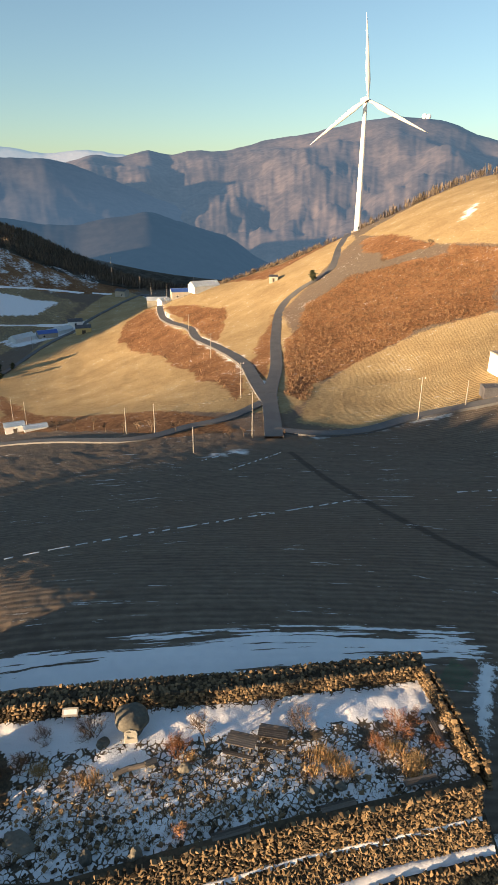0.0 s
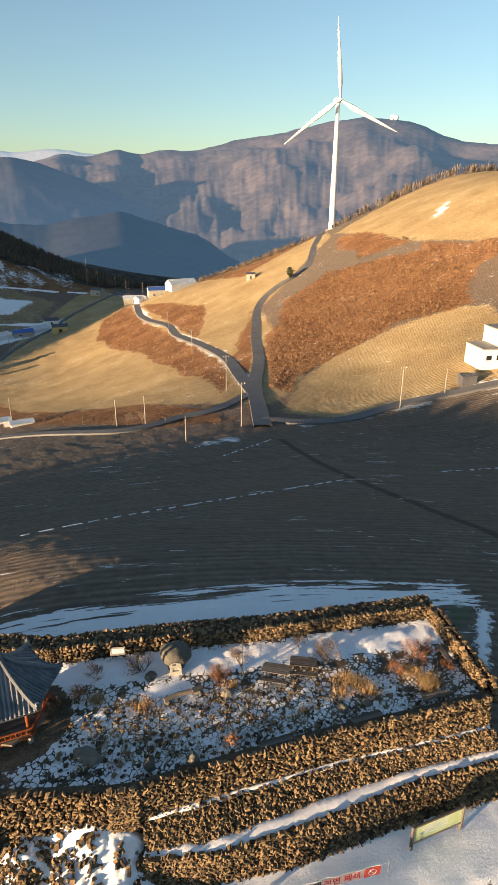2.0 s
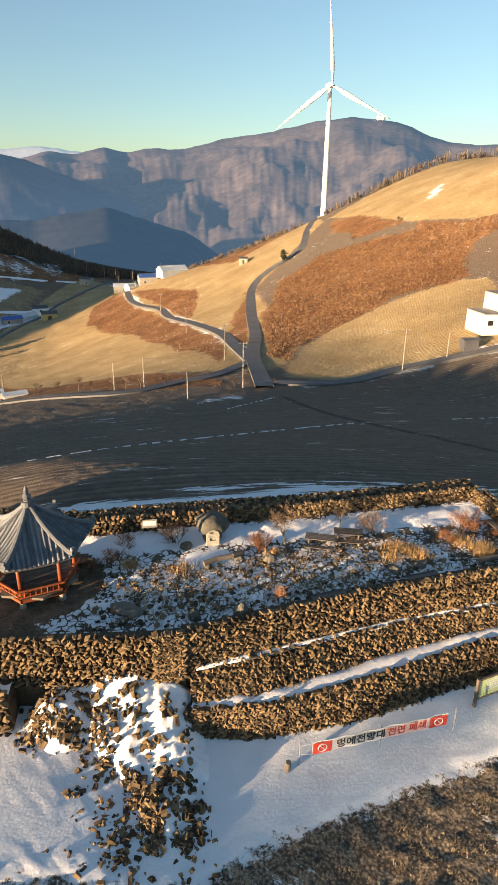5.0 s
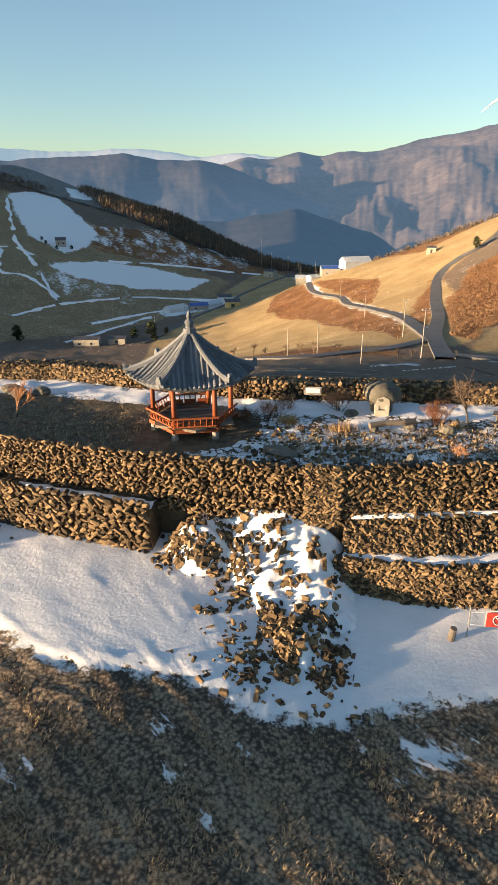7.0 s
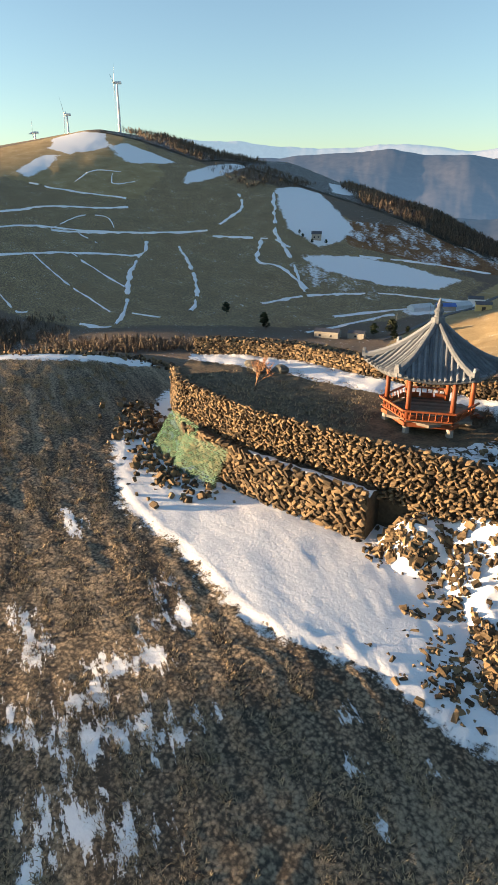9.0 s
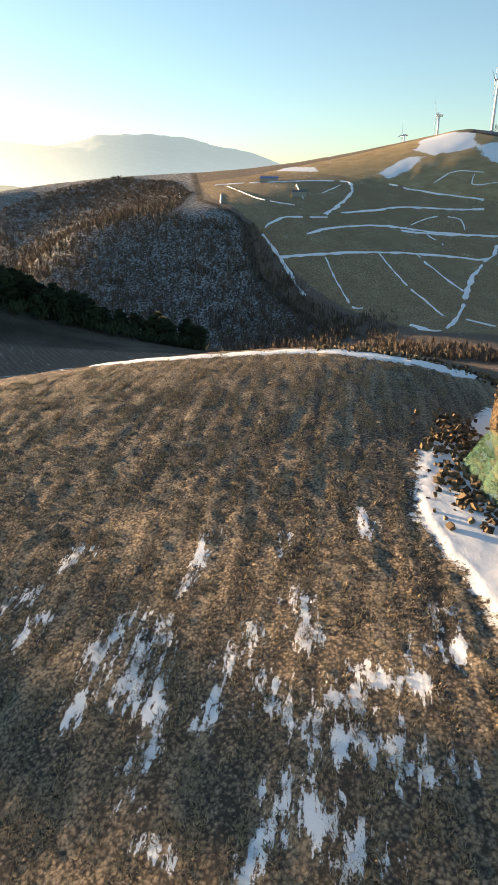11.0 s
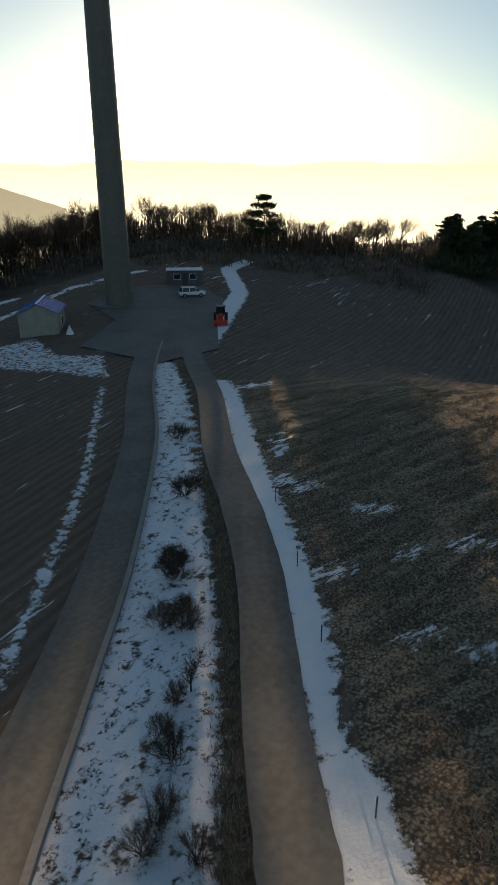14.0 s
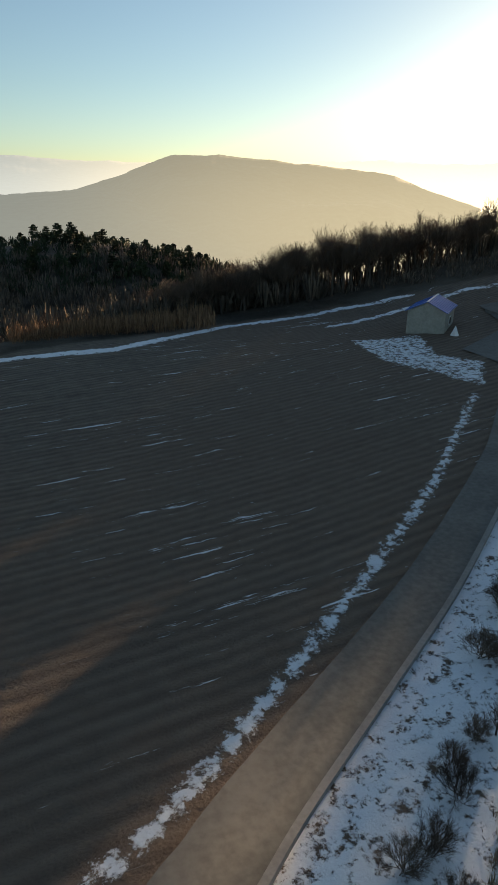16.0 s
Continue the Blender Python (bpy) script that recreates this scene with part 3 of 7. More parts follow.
def ground_material():
    n = Nodes("farmland")
    v = n.place()
    fine, mid, wide = n.noise(v, 6.5, 7, 0.8), n.noise(v, 0.9, 5, 0.6), n.noise(v, 0.06, 4, 0.6)
    very = n.noise(v, 0.012, 3)
    rows = n.wave(n.stretch(v, (1, 1, 1), 97), 0.33, 1.4)
    lines = n.noise(n.stretch(v, (0.09, 1.7, 1.0), 3), 1.0, 4, 0.6)
    soil = n.mix(n.span(n.math("ADD", n.math("MULTIPLY", mid, 0.5), n.math("MULTIPLY", lines, 0.6)), 0.3, 0.8), (0.11, 0.088, 0.07), (0.235, 0.19, 0.145))
    soil = n.mix(n.math("MULTIPLY", n.span(very, 0.4, 0.62), 0.55), soil, (0.20, 0.135, 0.095))
    soil = n.mix(n.math("MULTIPLY", rows, 0.42), soil, (0.075, 0.058, 0.046))
    # stubble on the knoll
    track = n.noise(n.stretch(v, (0.16, 1.5, 1.0), -33.0), 0.8, 4, 0.65)
    clod = n.cells(v, 7.0)
    tuft = n.math("ADD", n.math("MULTIPLY", n.math("SUBTRACT", 0.6, clod), 0.24), n.math("ADD", n.math("MULTIPLY", fine, 0.65), n.math("MULTIPLY", track, 0.4)))
    straw = n.mix(n.span(tuft, 0.46, 0.70), (0.07, 0.058, 0.046), (0.40, 0.31, 0.21))
    colour = n.mix(n.span(n.math("ADD", n.attribute("knoll"), n.math("MULTIPLY", n.math("SUBTRACT", mid, 0.5), 2.0)), -0.3, 0.3), soil, straw)
    colour = n.mix(n.math("MULTIPLY", n.span(n.attribute("rut"), -0.2, 0.5), 0.7), colour, (0.05, 0.042, 0.036))
    grass = n.mix(n.span(n.math("ADD", n.math("MULTIPLY", mid, 0.5), n.math("MULTIPLY", wide, 0.6)), 0.35, 0.75), (0.27, 0.19, 0.095), (0.42, 0.32, 0.17))
    # this golden colour also brightens the sunlit northern slopes in place of light
    colour = n.mix(n.span(n.math("ADD", n.attribute("golden"), n.math("MULTIPLY", n.math("SUBTRACT", mid, 0.5), 6.0)), -1.0, 1.0), colour, grass)
    scrub = n.mix(n.span(n.math("ADD", n.math("MULTIPLY", mid, 0.7), n.math("MULTIPLY", wide, 0.5)), 0.4, 0.8), (0.10, 0.045, 0.02), (0.30, 0.16, 0.075))
    colour = n.mix(n.span(n.math("ADD", n.attribute("brush"), n.math("MULTIPLY", n.math("SUBTRACT", wide, 0.5), 14.0)), -1.0, 1.0), colour, scrub)
    wood = n.mix(n.span(wide, 0.35, 0.7), (0.035, 0.028, 0.02), (0.10, 0.085, 0.065))
    colour = n.mix(n.span(n.math("ADD", n.attribute("forest"), n.math("MULTIPLY", n.math("SUBTRACT", wide, 0.5), 8.0)), -1.5, 1.5), colour, wood)
    # snow
    ragged = n.math("ADD", n.math("MULTIPLY", n.math("SUBTRACT", n.noise(v, 1.6, 6, 0.7), 0.5), 2.6), n.math("MULTIPLY", n.math("SUBTRACT", fine, 0.5), 1.2))
    close = n.span(n.math("ADD", n.attribute("near_snow"), ragged), -0.15, 0.15)
    streak = n.math("ADD", n.math("MULTIPLY", n.noise(n.stretch(v, (0.75, 2.4, 1.0), -33.0), 1.0, 6, 0.75), 6.5), n.math("MULTIPLY", fine, 1.8))
    spots = n.span(n.math("ADD", n.math("MAXIMUM", n.attribute("patches"), -0.25), streak), 5.2, 5.35)
    crumbs = n.math("MULTIPLY", n.span(n.math("ADD", n.math("MULTIPLY", n.noise(n.stretch(v, (0.12, 1.8, 1.0), 3), 1.0, 5, 0.7), 1.0), n.math("MULTIPLY", wide, 0.35)), 0.83, 0.87), n.span(n.attribute("forest"), 1.0, -2.0))
    crumbs = n.math("MULTIPLY", crumbs, n.span(n.attribute("knoll"), 0.5, -0.5))
    furrows = n.math("ADD", n.attribute("furrow"), n.math("MULTIPLY", n.math("SUBTRACT", n.noise(n.stretch(v, (0.10, 2.2, 1.0), 8), 1.0, 4, 0.6), 0.47), 11.0))
    crumbs = n.math("MAXIMUM", crumbs, n.math("MULTIPLY", n.span(furrows, -0.15, 0.15), n.span(n.attribute("furrow"), -2.5, -1.5)))
    drift = n.math("ADD", n.math("MULTIPLY", n.math("SUBTRACT", n.noise(n.stretch(v, (0.10, 0.035, 0.05), 30), 1.0, 5, 0.6), 0.5), 11.0), n.math("MULTIPLY", n.math("SUBTRACT", n.noise(v, 0.35, 4), 0.5), 7.0))
    away = n.span(n.math("ADD", n.attribute("far_snow"), drift), -0.6, 2.5)
    sifted = n.math("MULTIPLY", n.math("MULTIPLY", n.span(n.attribute("forest"), 4.0, 12.0), n.span(n.noise(n.stretch(v, (1, 1, 0.3)), 0.5, 6, 0.75), 0.42, 0.66)), n.span(n.axis(v, 0), -250, -340, 0.0, 0.55))
    snow = n.math("MAXIMUM", n.math("MAXIMUM", close, spots), n.math("MAXIMUM", n.math("MAXIMUM", away, crumbs), sifted))
    white = n.mix(mid, (0.70, 0.72, 0.75), (0.86, 0.86, 0.86))
    relief = n.math("ADD", n.math("MULTIPLY", fine, 0.5), n.math("ADD", n.math("MULTIPLY", mid, 0.5), n.math("ADD", n.math("MULTIPLY", lines, 0.5), n.math("MULTIPLY", clod, -0.2))))
    ploughed = n.math("MULTIPLY", rows, n.span(n.attribute("knoll"), 0.5, -0.5, 0.0, 0.5))
    rough_ground = n.math("MULTIPLY", n.math("ADD", relief, ploughed), n.span(snow, 0.0, 1.0, 1.0, 0.22))
    n.bump(n.math("ADD", rough_ground, n.math("MULTIPLY", snow, 0.55)), 1.0, 0.16)
    return n.done(n.mix(snow, colour, white), n.mix(snow, (0.95, 0.95, 0.95), (0.6, 0.6, 0.6)), 0, 0.15)


ground_mesh.materials.append(ground_material())


# ---- roads ----
def ribbon(name, line, half, material, label, lift, steps=8, thick=0.22, wobble=0.0, kind="structure"):
    """A road laid on the ground, with its edges turned down."""
    mids = curve_line([(x, y, 0) for x, y in line], steps)
    verts, faces = [], []
    cross = [-1, -0.999, -0.5, 0, 0.5, 0.999, 1]
    for i, p in enumerate(mids):
        d = (mids[min(i + 1, len(mids) - 1)] - mids[max(i - 1, 0)]).normalized()
        side = Vector((d.y, -d.x, 0))
        w = half * (1 + wobble * noise.noise(Vector((i * 0.35, half, 2))))
        for c in cross:
            q = p + side * (w * c)
            verts.append([q.x, q.y, -thick if abs(c) == 1 else lift])
    hs = height([v[0] for v in verts], [v[1] for v in verts])
    for i in range(len(mids)):                       # level across
        row = hs[i * 7:i * 7 + 7]
        hs[i * 7:i * 7 + 7] = row * 0.35 + row.mean() * 0.65 + 0.0
    for v, h in zip(verts, hs):
        v[2] += h
    for i in range(len(mids) - 1):
        for k in range(6):
            a = i * 7 + k
            faces.append((a, a + 1, a + 8, a + 7))
    return tagged(raw(name, verts, faces, material, smooth=False), label, "road", kind=kind)


ribbon("road_right", ROAD_RIGHT, 1.25, M_CONCRETE, "narrow concrete farm road beside a snowy bank", 0.16, 10, 0.4, 0.05)
kerb_line = [(x - 0.84, y + 1.24) for x, y in ROAD_LEFT]
ribbon("kerb", kerb_line, 0.14, M_POLE, "low pale concrete kerb along the farm road", 0.3, 10, 0.3)
ribbon("road_left", ROAD_LEFT, 1.35, M_CONCRETE, "narrow concrete farm road along a ploughed field", 0.16, 10, 0.4, 0.04)
for k, line in enumerate(TRACKS):
    ribbon("road_%d" % (k + 1), line, 2.2 if k < 2 else 1.6, M_ASPHALT, "grey farm road winding over the slopes", 0.55, 8, 1.2)
slabs = [(-63, -52), (-64, -66), (-76, -71), (-83, -84), (-96, -82), (-101, -73), (-96, -65), (-84, -58), (-72, -49.5)]
lot_h = [ground_at(x, y) for x, y in slabs]
bm = bmesh.new()
face = bm.faces.new([bm.verts.new((x, y, h + 0.18)) for (x, y), h in zip(slabs, lot_h)])
bmesh.ops.triangulate(bm, faces=[face])
bmesh.ops.subdivide_edges(bm, edges=bm.edges, cuts=6, use_grid_fill=True)
for v in bm.verts:
    v.co.z = ground_at(v.co.x, v.co.y) + 0.17
tagged(part("pavement", bm, M_CONCRETE), "concrete turning ground at the foot of the turbine", "pavement", kind="structure")


def snow_lines(name, lines, half, lift, step, label, seed, gap=0.0):
    """Drifts of snow that lie along banks and furrows, of uneven width and broken here and there."""
    verts, faces = [], []
    for k, line in enumerate(lines):
        last = None
        for i, (p, d) in enumerate(along([q[:] for q in curve_line([(x, y, 0) for x, y in line], 6)], step)):
            w = half * (0.75 - gap + 1.3 * noise.noise(Vector((i * 0.37, k * 3.1, seed))) + 0.5 * noise.noise(Vector((i * 1.3, k, seed + 5))))
            if w < half * 0.12:
                last = None
                continue
            side = Vector((d.y, -d.x, 0))
            sway = half * 0.8 * noise.noise(Vector((i * 0.21, k, seed + 9)))
            b = len(verts)
            for c, z in ((-1, -0.35), (-0.6, 0.7), (0, 1.0), (0.6, 0.7), (1, -0.35)):
                q = p + side * (w * c + sway)
                verts.append([q.x, q.y, z * lift])
            if last is not None:
                faces += [(last + j, last + j + 1, b + j + 1, b + j) for j in range(4)]
            last = b
    for v, h in zip(verts, height([v[0] for v in verts], [v[1] for v in verts])):
        v[2] += h
    return tagged(raw(name, verts, faces, M_SNOW, smooth=True), label, "snow", kind="stuff")


snow_lines("snow_drifts", SNOWLINES + HILL_LINES, 2.0, 0.9, 3.5, "lines of snow along the banks of the valley fields", 1)
snow_lines("snow_drifts", THINLINES, 0.9, 0.7, 3.0, "thin lines of snow between the hill fields", 2)
snow_lines("snow_crumbs", [[(-29, 59.8), (-17.6, 65.2), (-1.2, 74.6), (14.3, 84.1)], [(-5.8, 105), (5.4, 119.5)], [(33.3, 92), (48, 96)], [(-12, 113), (-3, 121)]], 0.26, 0.12, 0.35, "broken crumbs of snow left in furrows", 3, 0.45)


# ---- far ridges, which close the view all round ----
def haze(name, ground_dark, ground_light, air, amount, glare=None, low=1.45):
    """A far wooded slope, haze painted on as emission; thicker low down, and warm towards the sun."""
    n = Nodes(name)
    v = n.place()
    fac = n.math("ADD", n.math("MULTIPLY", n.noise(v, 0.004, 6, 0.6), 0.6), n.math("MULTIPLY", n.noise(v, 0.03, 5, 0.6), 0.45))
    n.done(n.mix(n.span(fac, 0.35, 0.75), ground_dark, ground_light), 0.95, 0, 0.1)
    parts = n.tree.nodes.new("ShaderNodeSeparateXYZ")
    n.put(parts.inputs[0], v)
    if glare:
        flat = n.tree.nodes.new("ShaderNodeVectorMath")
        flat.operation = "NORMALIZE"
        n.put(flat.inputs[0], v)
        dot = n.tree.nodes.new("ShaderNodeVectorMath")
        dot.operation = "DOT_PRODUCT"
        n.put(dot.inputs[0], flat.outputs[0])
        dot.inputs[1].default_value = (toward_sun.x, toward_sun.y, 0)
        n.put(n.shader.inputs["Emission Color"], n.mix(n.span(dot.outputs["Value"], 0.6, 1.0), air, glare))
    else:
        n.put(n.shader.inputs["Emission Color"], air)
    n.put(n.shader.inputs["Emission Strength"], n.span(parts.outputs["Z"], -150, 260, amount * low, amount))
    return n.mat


def ridge(name, far, crest, material, label, depth=900, spur=60, seed=0.0):
    """A mountain ridge: its crest by bearing (degrees left of +y) and height (degrees above level), at one distance."""
    crest = sorted(crest)
    bearings = np.arange(crest[0][0], crest[-1][0], 0.12)
    tops = np.interp(bearings, [c[0] for c in crest], [c[1] for c in crest])
    soft = np.hanning(13) / np.hanning(13).sum()
    tops = np.convolve(np.pad(tops, 6, mode="edge"), soft, mode="valid")
    rows = 26
    verts, faces = [], []
    for i, (b, e) in enumerate(zip(bearings, tops)):
        for k in range(rows):
            s = k / (rows - 5)                       # 1 at the crest, over 1 behind it
            d = far - depth * (1 - s)
            x, y = HOVER[0] - d * math.sin(radians(b)), HOVER[1] + d * math.cos(radians(b))
            top = 14 + far * math.tan(radians(e))
            lift = s if s <= 1 else 2 - s * 1.0
            z = -300 + (top + 300) * max(0.0, lift) ** 0.8
            fold = noise.fractal(Vector((x * 0.0017 + seed, y * 0.0017, seed)), 0.95, 2.1, 6)
            z += fold * spur * max(0.0, 1 - s) ** 0.7 * min(1.0, 4 * s) + noise.fractal(Vector((x * 0.006, y * 0.006, seed)), 0.9, 2.1, 4) * 9 * min(1.0, s) ** 2
            verts.append((x, y, z))
        if i:
            for k in range(rows - 1):
                a = (i - 1) * rows + k
                faces.append((a, a + rows, a + rows + 1, a + 1))
    return tagged(raw(name, verts, faces, material, smooth=True), label, "mountain ridge", kind="structure")


# each slope glows by itself to paint in haze, and glare on the sun side
H_NORTH = haze("north_slope_painted_haze", (0.036, 0.03, 0.03), (0.125, 0.098, 0.088), (0.15, 0.25, 0.37), 0.20, None, 0.95)
H_PALE = haze("pale_slope_painted_haze", (0.14, 0.12, 0.11), (0.2, 0.18, 0.17), (0.30, 0.42, 0.52), 0.36)
H_BLUE = haze("blue_slope_painted_haze", (0.03, 0.029, 0.032), (0.07, 0.062, 0.06), (0.12, 0.21, 0.33), 0.17)
# base colour darkened in place of the shade on this hill, under blue haze
H_NEAR = haze("near_slope_painted_shade_haze", (0.012, 0.012, 0.013), (0.035, 0.032, 0.032), (0.055, 0.11, 0.18), 0.22)
H_SUN = haze("sunward_slope_painted_haze", (0.04, 0.04, 0.04), (0.08, 0.08, 0.07), (0.36, 0.36, 0.30), 0.34, (0.80, 0.66, 0.40))
H_SUNFAR = haze("sunward_far_painted_haze", (0.05, 0.05, 0.05), (0.10, 0.10, 0.09), (0.50, 0.50, 0.44), 0.62, (1.5, 1.22, 0.74))
H_WEST = haze("west_slope_painted_haze", (0.04, 0.05, 0.05), (0.08, 0.09, 0.085), (0.36, 0.41, 0.40), 0.40, (2.1, 1.72, 1.08))
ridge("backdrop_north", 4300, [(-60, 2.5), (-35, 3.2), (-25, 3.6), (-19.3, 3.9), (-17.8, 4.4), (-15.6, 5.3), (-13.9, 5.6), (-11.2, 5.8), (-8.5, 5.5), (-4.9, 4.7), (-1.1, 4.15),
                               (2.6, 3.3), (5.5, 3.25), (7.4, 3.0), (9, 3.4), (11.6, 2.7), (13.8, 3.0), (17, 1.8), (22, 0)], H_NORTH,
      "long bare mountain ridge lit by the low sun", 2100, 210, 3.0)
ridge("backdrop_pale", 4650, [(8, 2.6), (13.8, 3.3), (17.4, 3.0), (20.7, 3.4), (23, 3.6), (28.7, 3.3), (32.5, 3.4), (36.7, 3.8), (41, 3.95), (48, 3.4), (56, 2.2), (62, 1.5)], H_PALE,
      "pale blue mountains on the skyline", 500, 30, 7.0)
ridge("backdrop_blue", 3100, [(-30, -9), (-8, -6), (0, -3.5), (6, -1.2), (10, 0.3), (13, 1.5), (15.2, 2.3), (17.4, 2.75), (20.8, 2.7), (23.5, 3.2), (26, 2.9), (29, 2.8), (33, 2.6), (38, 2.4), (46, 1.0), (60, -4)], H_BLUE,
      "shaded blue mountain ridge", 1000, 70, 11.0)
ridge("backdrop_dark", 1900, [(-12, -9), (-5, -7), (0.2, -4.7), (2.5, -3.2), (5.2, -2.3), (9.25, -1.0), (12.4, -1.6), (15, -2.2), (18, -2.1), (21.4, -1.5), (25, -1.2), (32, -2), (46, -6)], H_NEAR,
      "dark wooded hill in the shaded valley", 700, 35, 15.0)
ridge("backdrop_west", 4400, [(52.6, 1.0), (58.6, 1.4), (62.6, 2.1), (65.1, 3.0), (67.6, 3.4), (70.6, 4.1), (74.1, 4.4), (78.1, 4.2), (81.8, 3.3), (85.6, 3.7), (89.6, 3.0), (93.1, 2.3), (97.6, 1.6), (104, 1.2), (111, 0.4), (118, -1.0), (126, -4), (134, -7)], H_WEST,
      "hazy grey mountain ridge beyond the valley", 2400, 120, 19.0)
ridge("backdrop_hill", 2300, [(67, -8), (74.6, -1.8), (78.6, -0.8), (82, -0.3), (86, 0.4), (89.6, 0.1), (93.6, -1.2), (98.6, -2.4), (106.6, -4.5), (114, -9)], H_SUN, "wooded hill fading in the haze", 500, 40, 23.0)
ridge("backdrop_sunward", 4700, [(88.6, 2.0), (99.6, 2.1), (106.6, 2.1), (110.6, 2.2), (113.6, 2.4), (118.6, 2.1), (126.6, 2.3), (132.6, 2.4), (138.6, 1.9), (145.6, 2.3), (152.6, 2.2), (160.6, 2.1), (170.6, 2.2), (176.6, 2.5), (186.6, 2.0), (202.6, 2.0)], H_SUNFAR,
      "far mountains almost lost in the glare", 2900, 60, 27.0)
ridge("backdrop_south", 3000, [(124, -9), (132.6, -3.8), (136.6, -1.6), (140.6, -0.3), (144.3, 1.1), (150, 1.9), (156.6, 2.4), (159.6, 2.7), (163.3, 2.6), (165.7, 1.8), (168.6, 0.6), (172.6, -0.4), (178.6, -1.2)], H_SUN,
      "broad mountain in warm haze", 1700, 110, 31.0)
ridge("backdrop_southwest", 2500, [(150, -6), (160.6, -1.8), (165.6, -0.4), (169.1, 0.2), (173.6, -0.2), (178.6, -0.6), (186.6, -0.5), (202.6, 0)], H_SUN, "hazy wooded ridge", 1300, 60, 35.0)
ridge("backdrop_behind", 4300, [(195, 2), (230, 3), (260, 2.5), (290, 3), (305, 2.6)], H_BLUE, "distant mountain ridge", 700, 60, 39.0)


# ---- wind turbines ----
def turbine(x, y, base, hub, blade, turn, spin, label, width=4.3, paint=M_WHITEPAINT):
    """A three-bladed wind turbine: its rotor faces the way turn."""
    t = thing("wind_turbine", pose(x, y, base, 0, 0, turn), label, "wind turbine", "wind turbines on the hills")
    part("foundation", rodded((0, 0, -4), (0, 0, 0.25), width * 0.95, sides=32), M_CONCRETE, t)
    bm = bmesh.new()
    levels = [(0.25, 1.0), (hub * 0.33, 0.88), (hub * 0.66, 0.74), (hub - 1.6, 0.58)]
    for (za, ra), (zb, rb) in zip(levels, levels[1:]):
        rod(bm, (0, 0, za), (0, 0, zb), width / 2 * ra, width / 2 * rb, 40, False)
    bmesh.ops.remove_doubles(bm, verts=bm.verts, dist=0.01)
    tower = part("tower", bm, paint, t, smooth=True)
    for z, r in levels[1:3]:
        part("flange", rodded((0, 0, z - 0.08), (0, 0, z + 0.08), width / 2 * r + 0.04, sides=40), paint, tower)
    part("door", boxed((0.9, 0.12, 2.0), pose(0, width / 2 - 0.05, 2.2), 0.03), M_DARKMETAL, tower)
    bm = boxed((3.2, 9.5, 3.4), pose(0, -1.6, hub), 0.7)
    nacelle = part("nacelle", bm, M_WHITEPAINT, t)
    rod_bm = rodded((0, 3.0, hub), (0, 5.6, hub), 1.5, 0.5, 20)
    part("hub", rod_bm, M_WHITEPAINT, t, smooth=True)
    for k in range(3):
        bm = bmesh.new()
        rows = 16
        prev = None
        for i in range(rows):
            s = i / (rows - 1)
            r = 1.0 + s * (blade - 1.0)
            chord = (1.7 if s < 0.04 else 1.7 + (3.2 - 1.7) * min(1, (s - 0.04) / 0.16)) if s < 0.2 else 3.2 * (1 - (s - 0.2) / 0.8) ** 0.85 + 0.25
            thick = 0.8 * (1 - s) ** 1.2 + 0.08
            twist = radians(18 * (1 - s) ** 2)
            loop = []
            for j in range(8):
                a = 2 * math.pi * j / 8
                px, py = chord / 2 * math.cos(a) - chord * 0.15, thick / 2 * math.sin(a)
                loop.append(bm.verts.new((px * math.cos(twist) - py * math.sin(twist), px * math.sin(twist) + py * math.cos(twist) + s * s * 1.2, r)))
            if prev:
                for j in range(8):
                    bm.faces.new((prev[j], prev[(j + 1) % 8], loop[(j + 1) % 8], loop[j]))
            prev = loop
        bm.faces.new(prev)
        bmesh.ops.transform(bm, matrix=pose(0, 4.4, hub) @ pose(0, 0, 0, 0, spin + 120 * k, 0), verts=bm.verts)
        bmesh.ops.recalc_face_normals(bm, faces=bm.faces)
        part("blade", bm, M_WHITEPAINT, t, smooth=True)
    return t


turbine(69, 450, ground_at(69, 450) - 0.3, 80, 46, 190, 6, "tall white wind turbine on a golden hilltop in sunlight")
turbine(-84.2, -77.7, ground_at(-84.2, -77.7) - 0.2, 80, 47, 125, 15, "wind turbine with a grey tower, darkened as if backlit, beside the parking ground", 4.4, M_TOWER_BACKLIT)
for turn, far, spin, tall, reach in ((46.1, 985, 40, 62, 36), (50.2, 1180, 75, 58, 33), (52.8, 1250, 20, 44, 25)):
    px, py, _ = polar(turn, far, 0)
    turbine(px, py, ground_at(px, py) - 1, tall, reach, 130, spin, "distant white wind turbine on a snowy hilltop")


# ---- the stone terrace ----
PLATFORM = 0.55
FRONT = [(-34, 23.5), (-31, 20.6), (-25, 19.0), (-18, 18.6), (-10.5, 18.7), (-9, 18.9), (-4.5, 20.3), (2, 22.2), (7.3, 23.4), (12.5, 24.7)]
BACK = [(-36, 27.5), (-33, 29), (-29, 30.0), (-24, 29.4), (-16.3, 28.7), (-7.6, 30.0), (-1.6, 30.6), (5, 31.7), (11.3, 32.8)]


def slab(name, outline, low, top, material, label, category):
    bm = bmesh.new()
    face = bm.faces.new([bm.verts.new((x, y, low)) for x, y in outline])
    up = bmesh.ops.extrude_face_region(bm, geom=[face])["geom"]
    bmesh.ops.translate(bm, vec=(0, 0, top - low), verts=[g for g in up if isinstance(g, bmesh.types.BMVert)])
    bmesh.ops.recalc_face_normals(bm, faces=bm.faces)
    return tagged(part(name, bm, material), label, category, kind="structure")


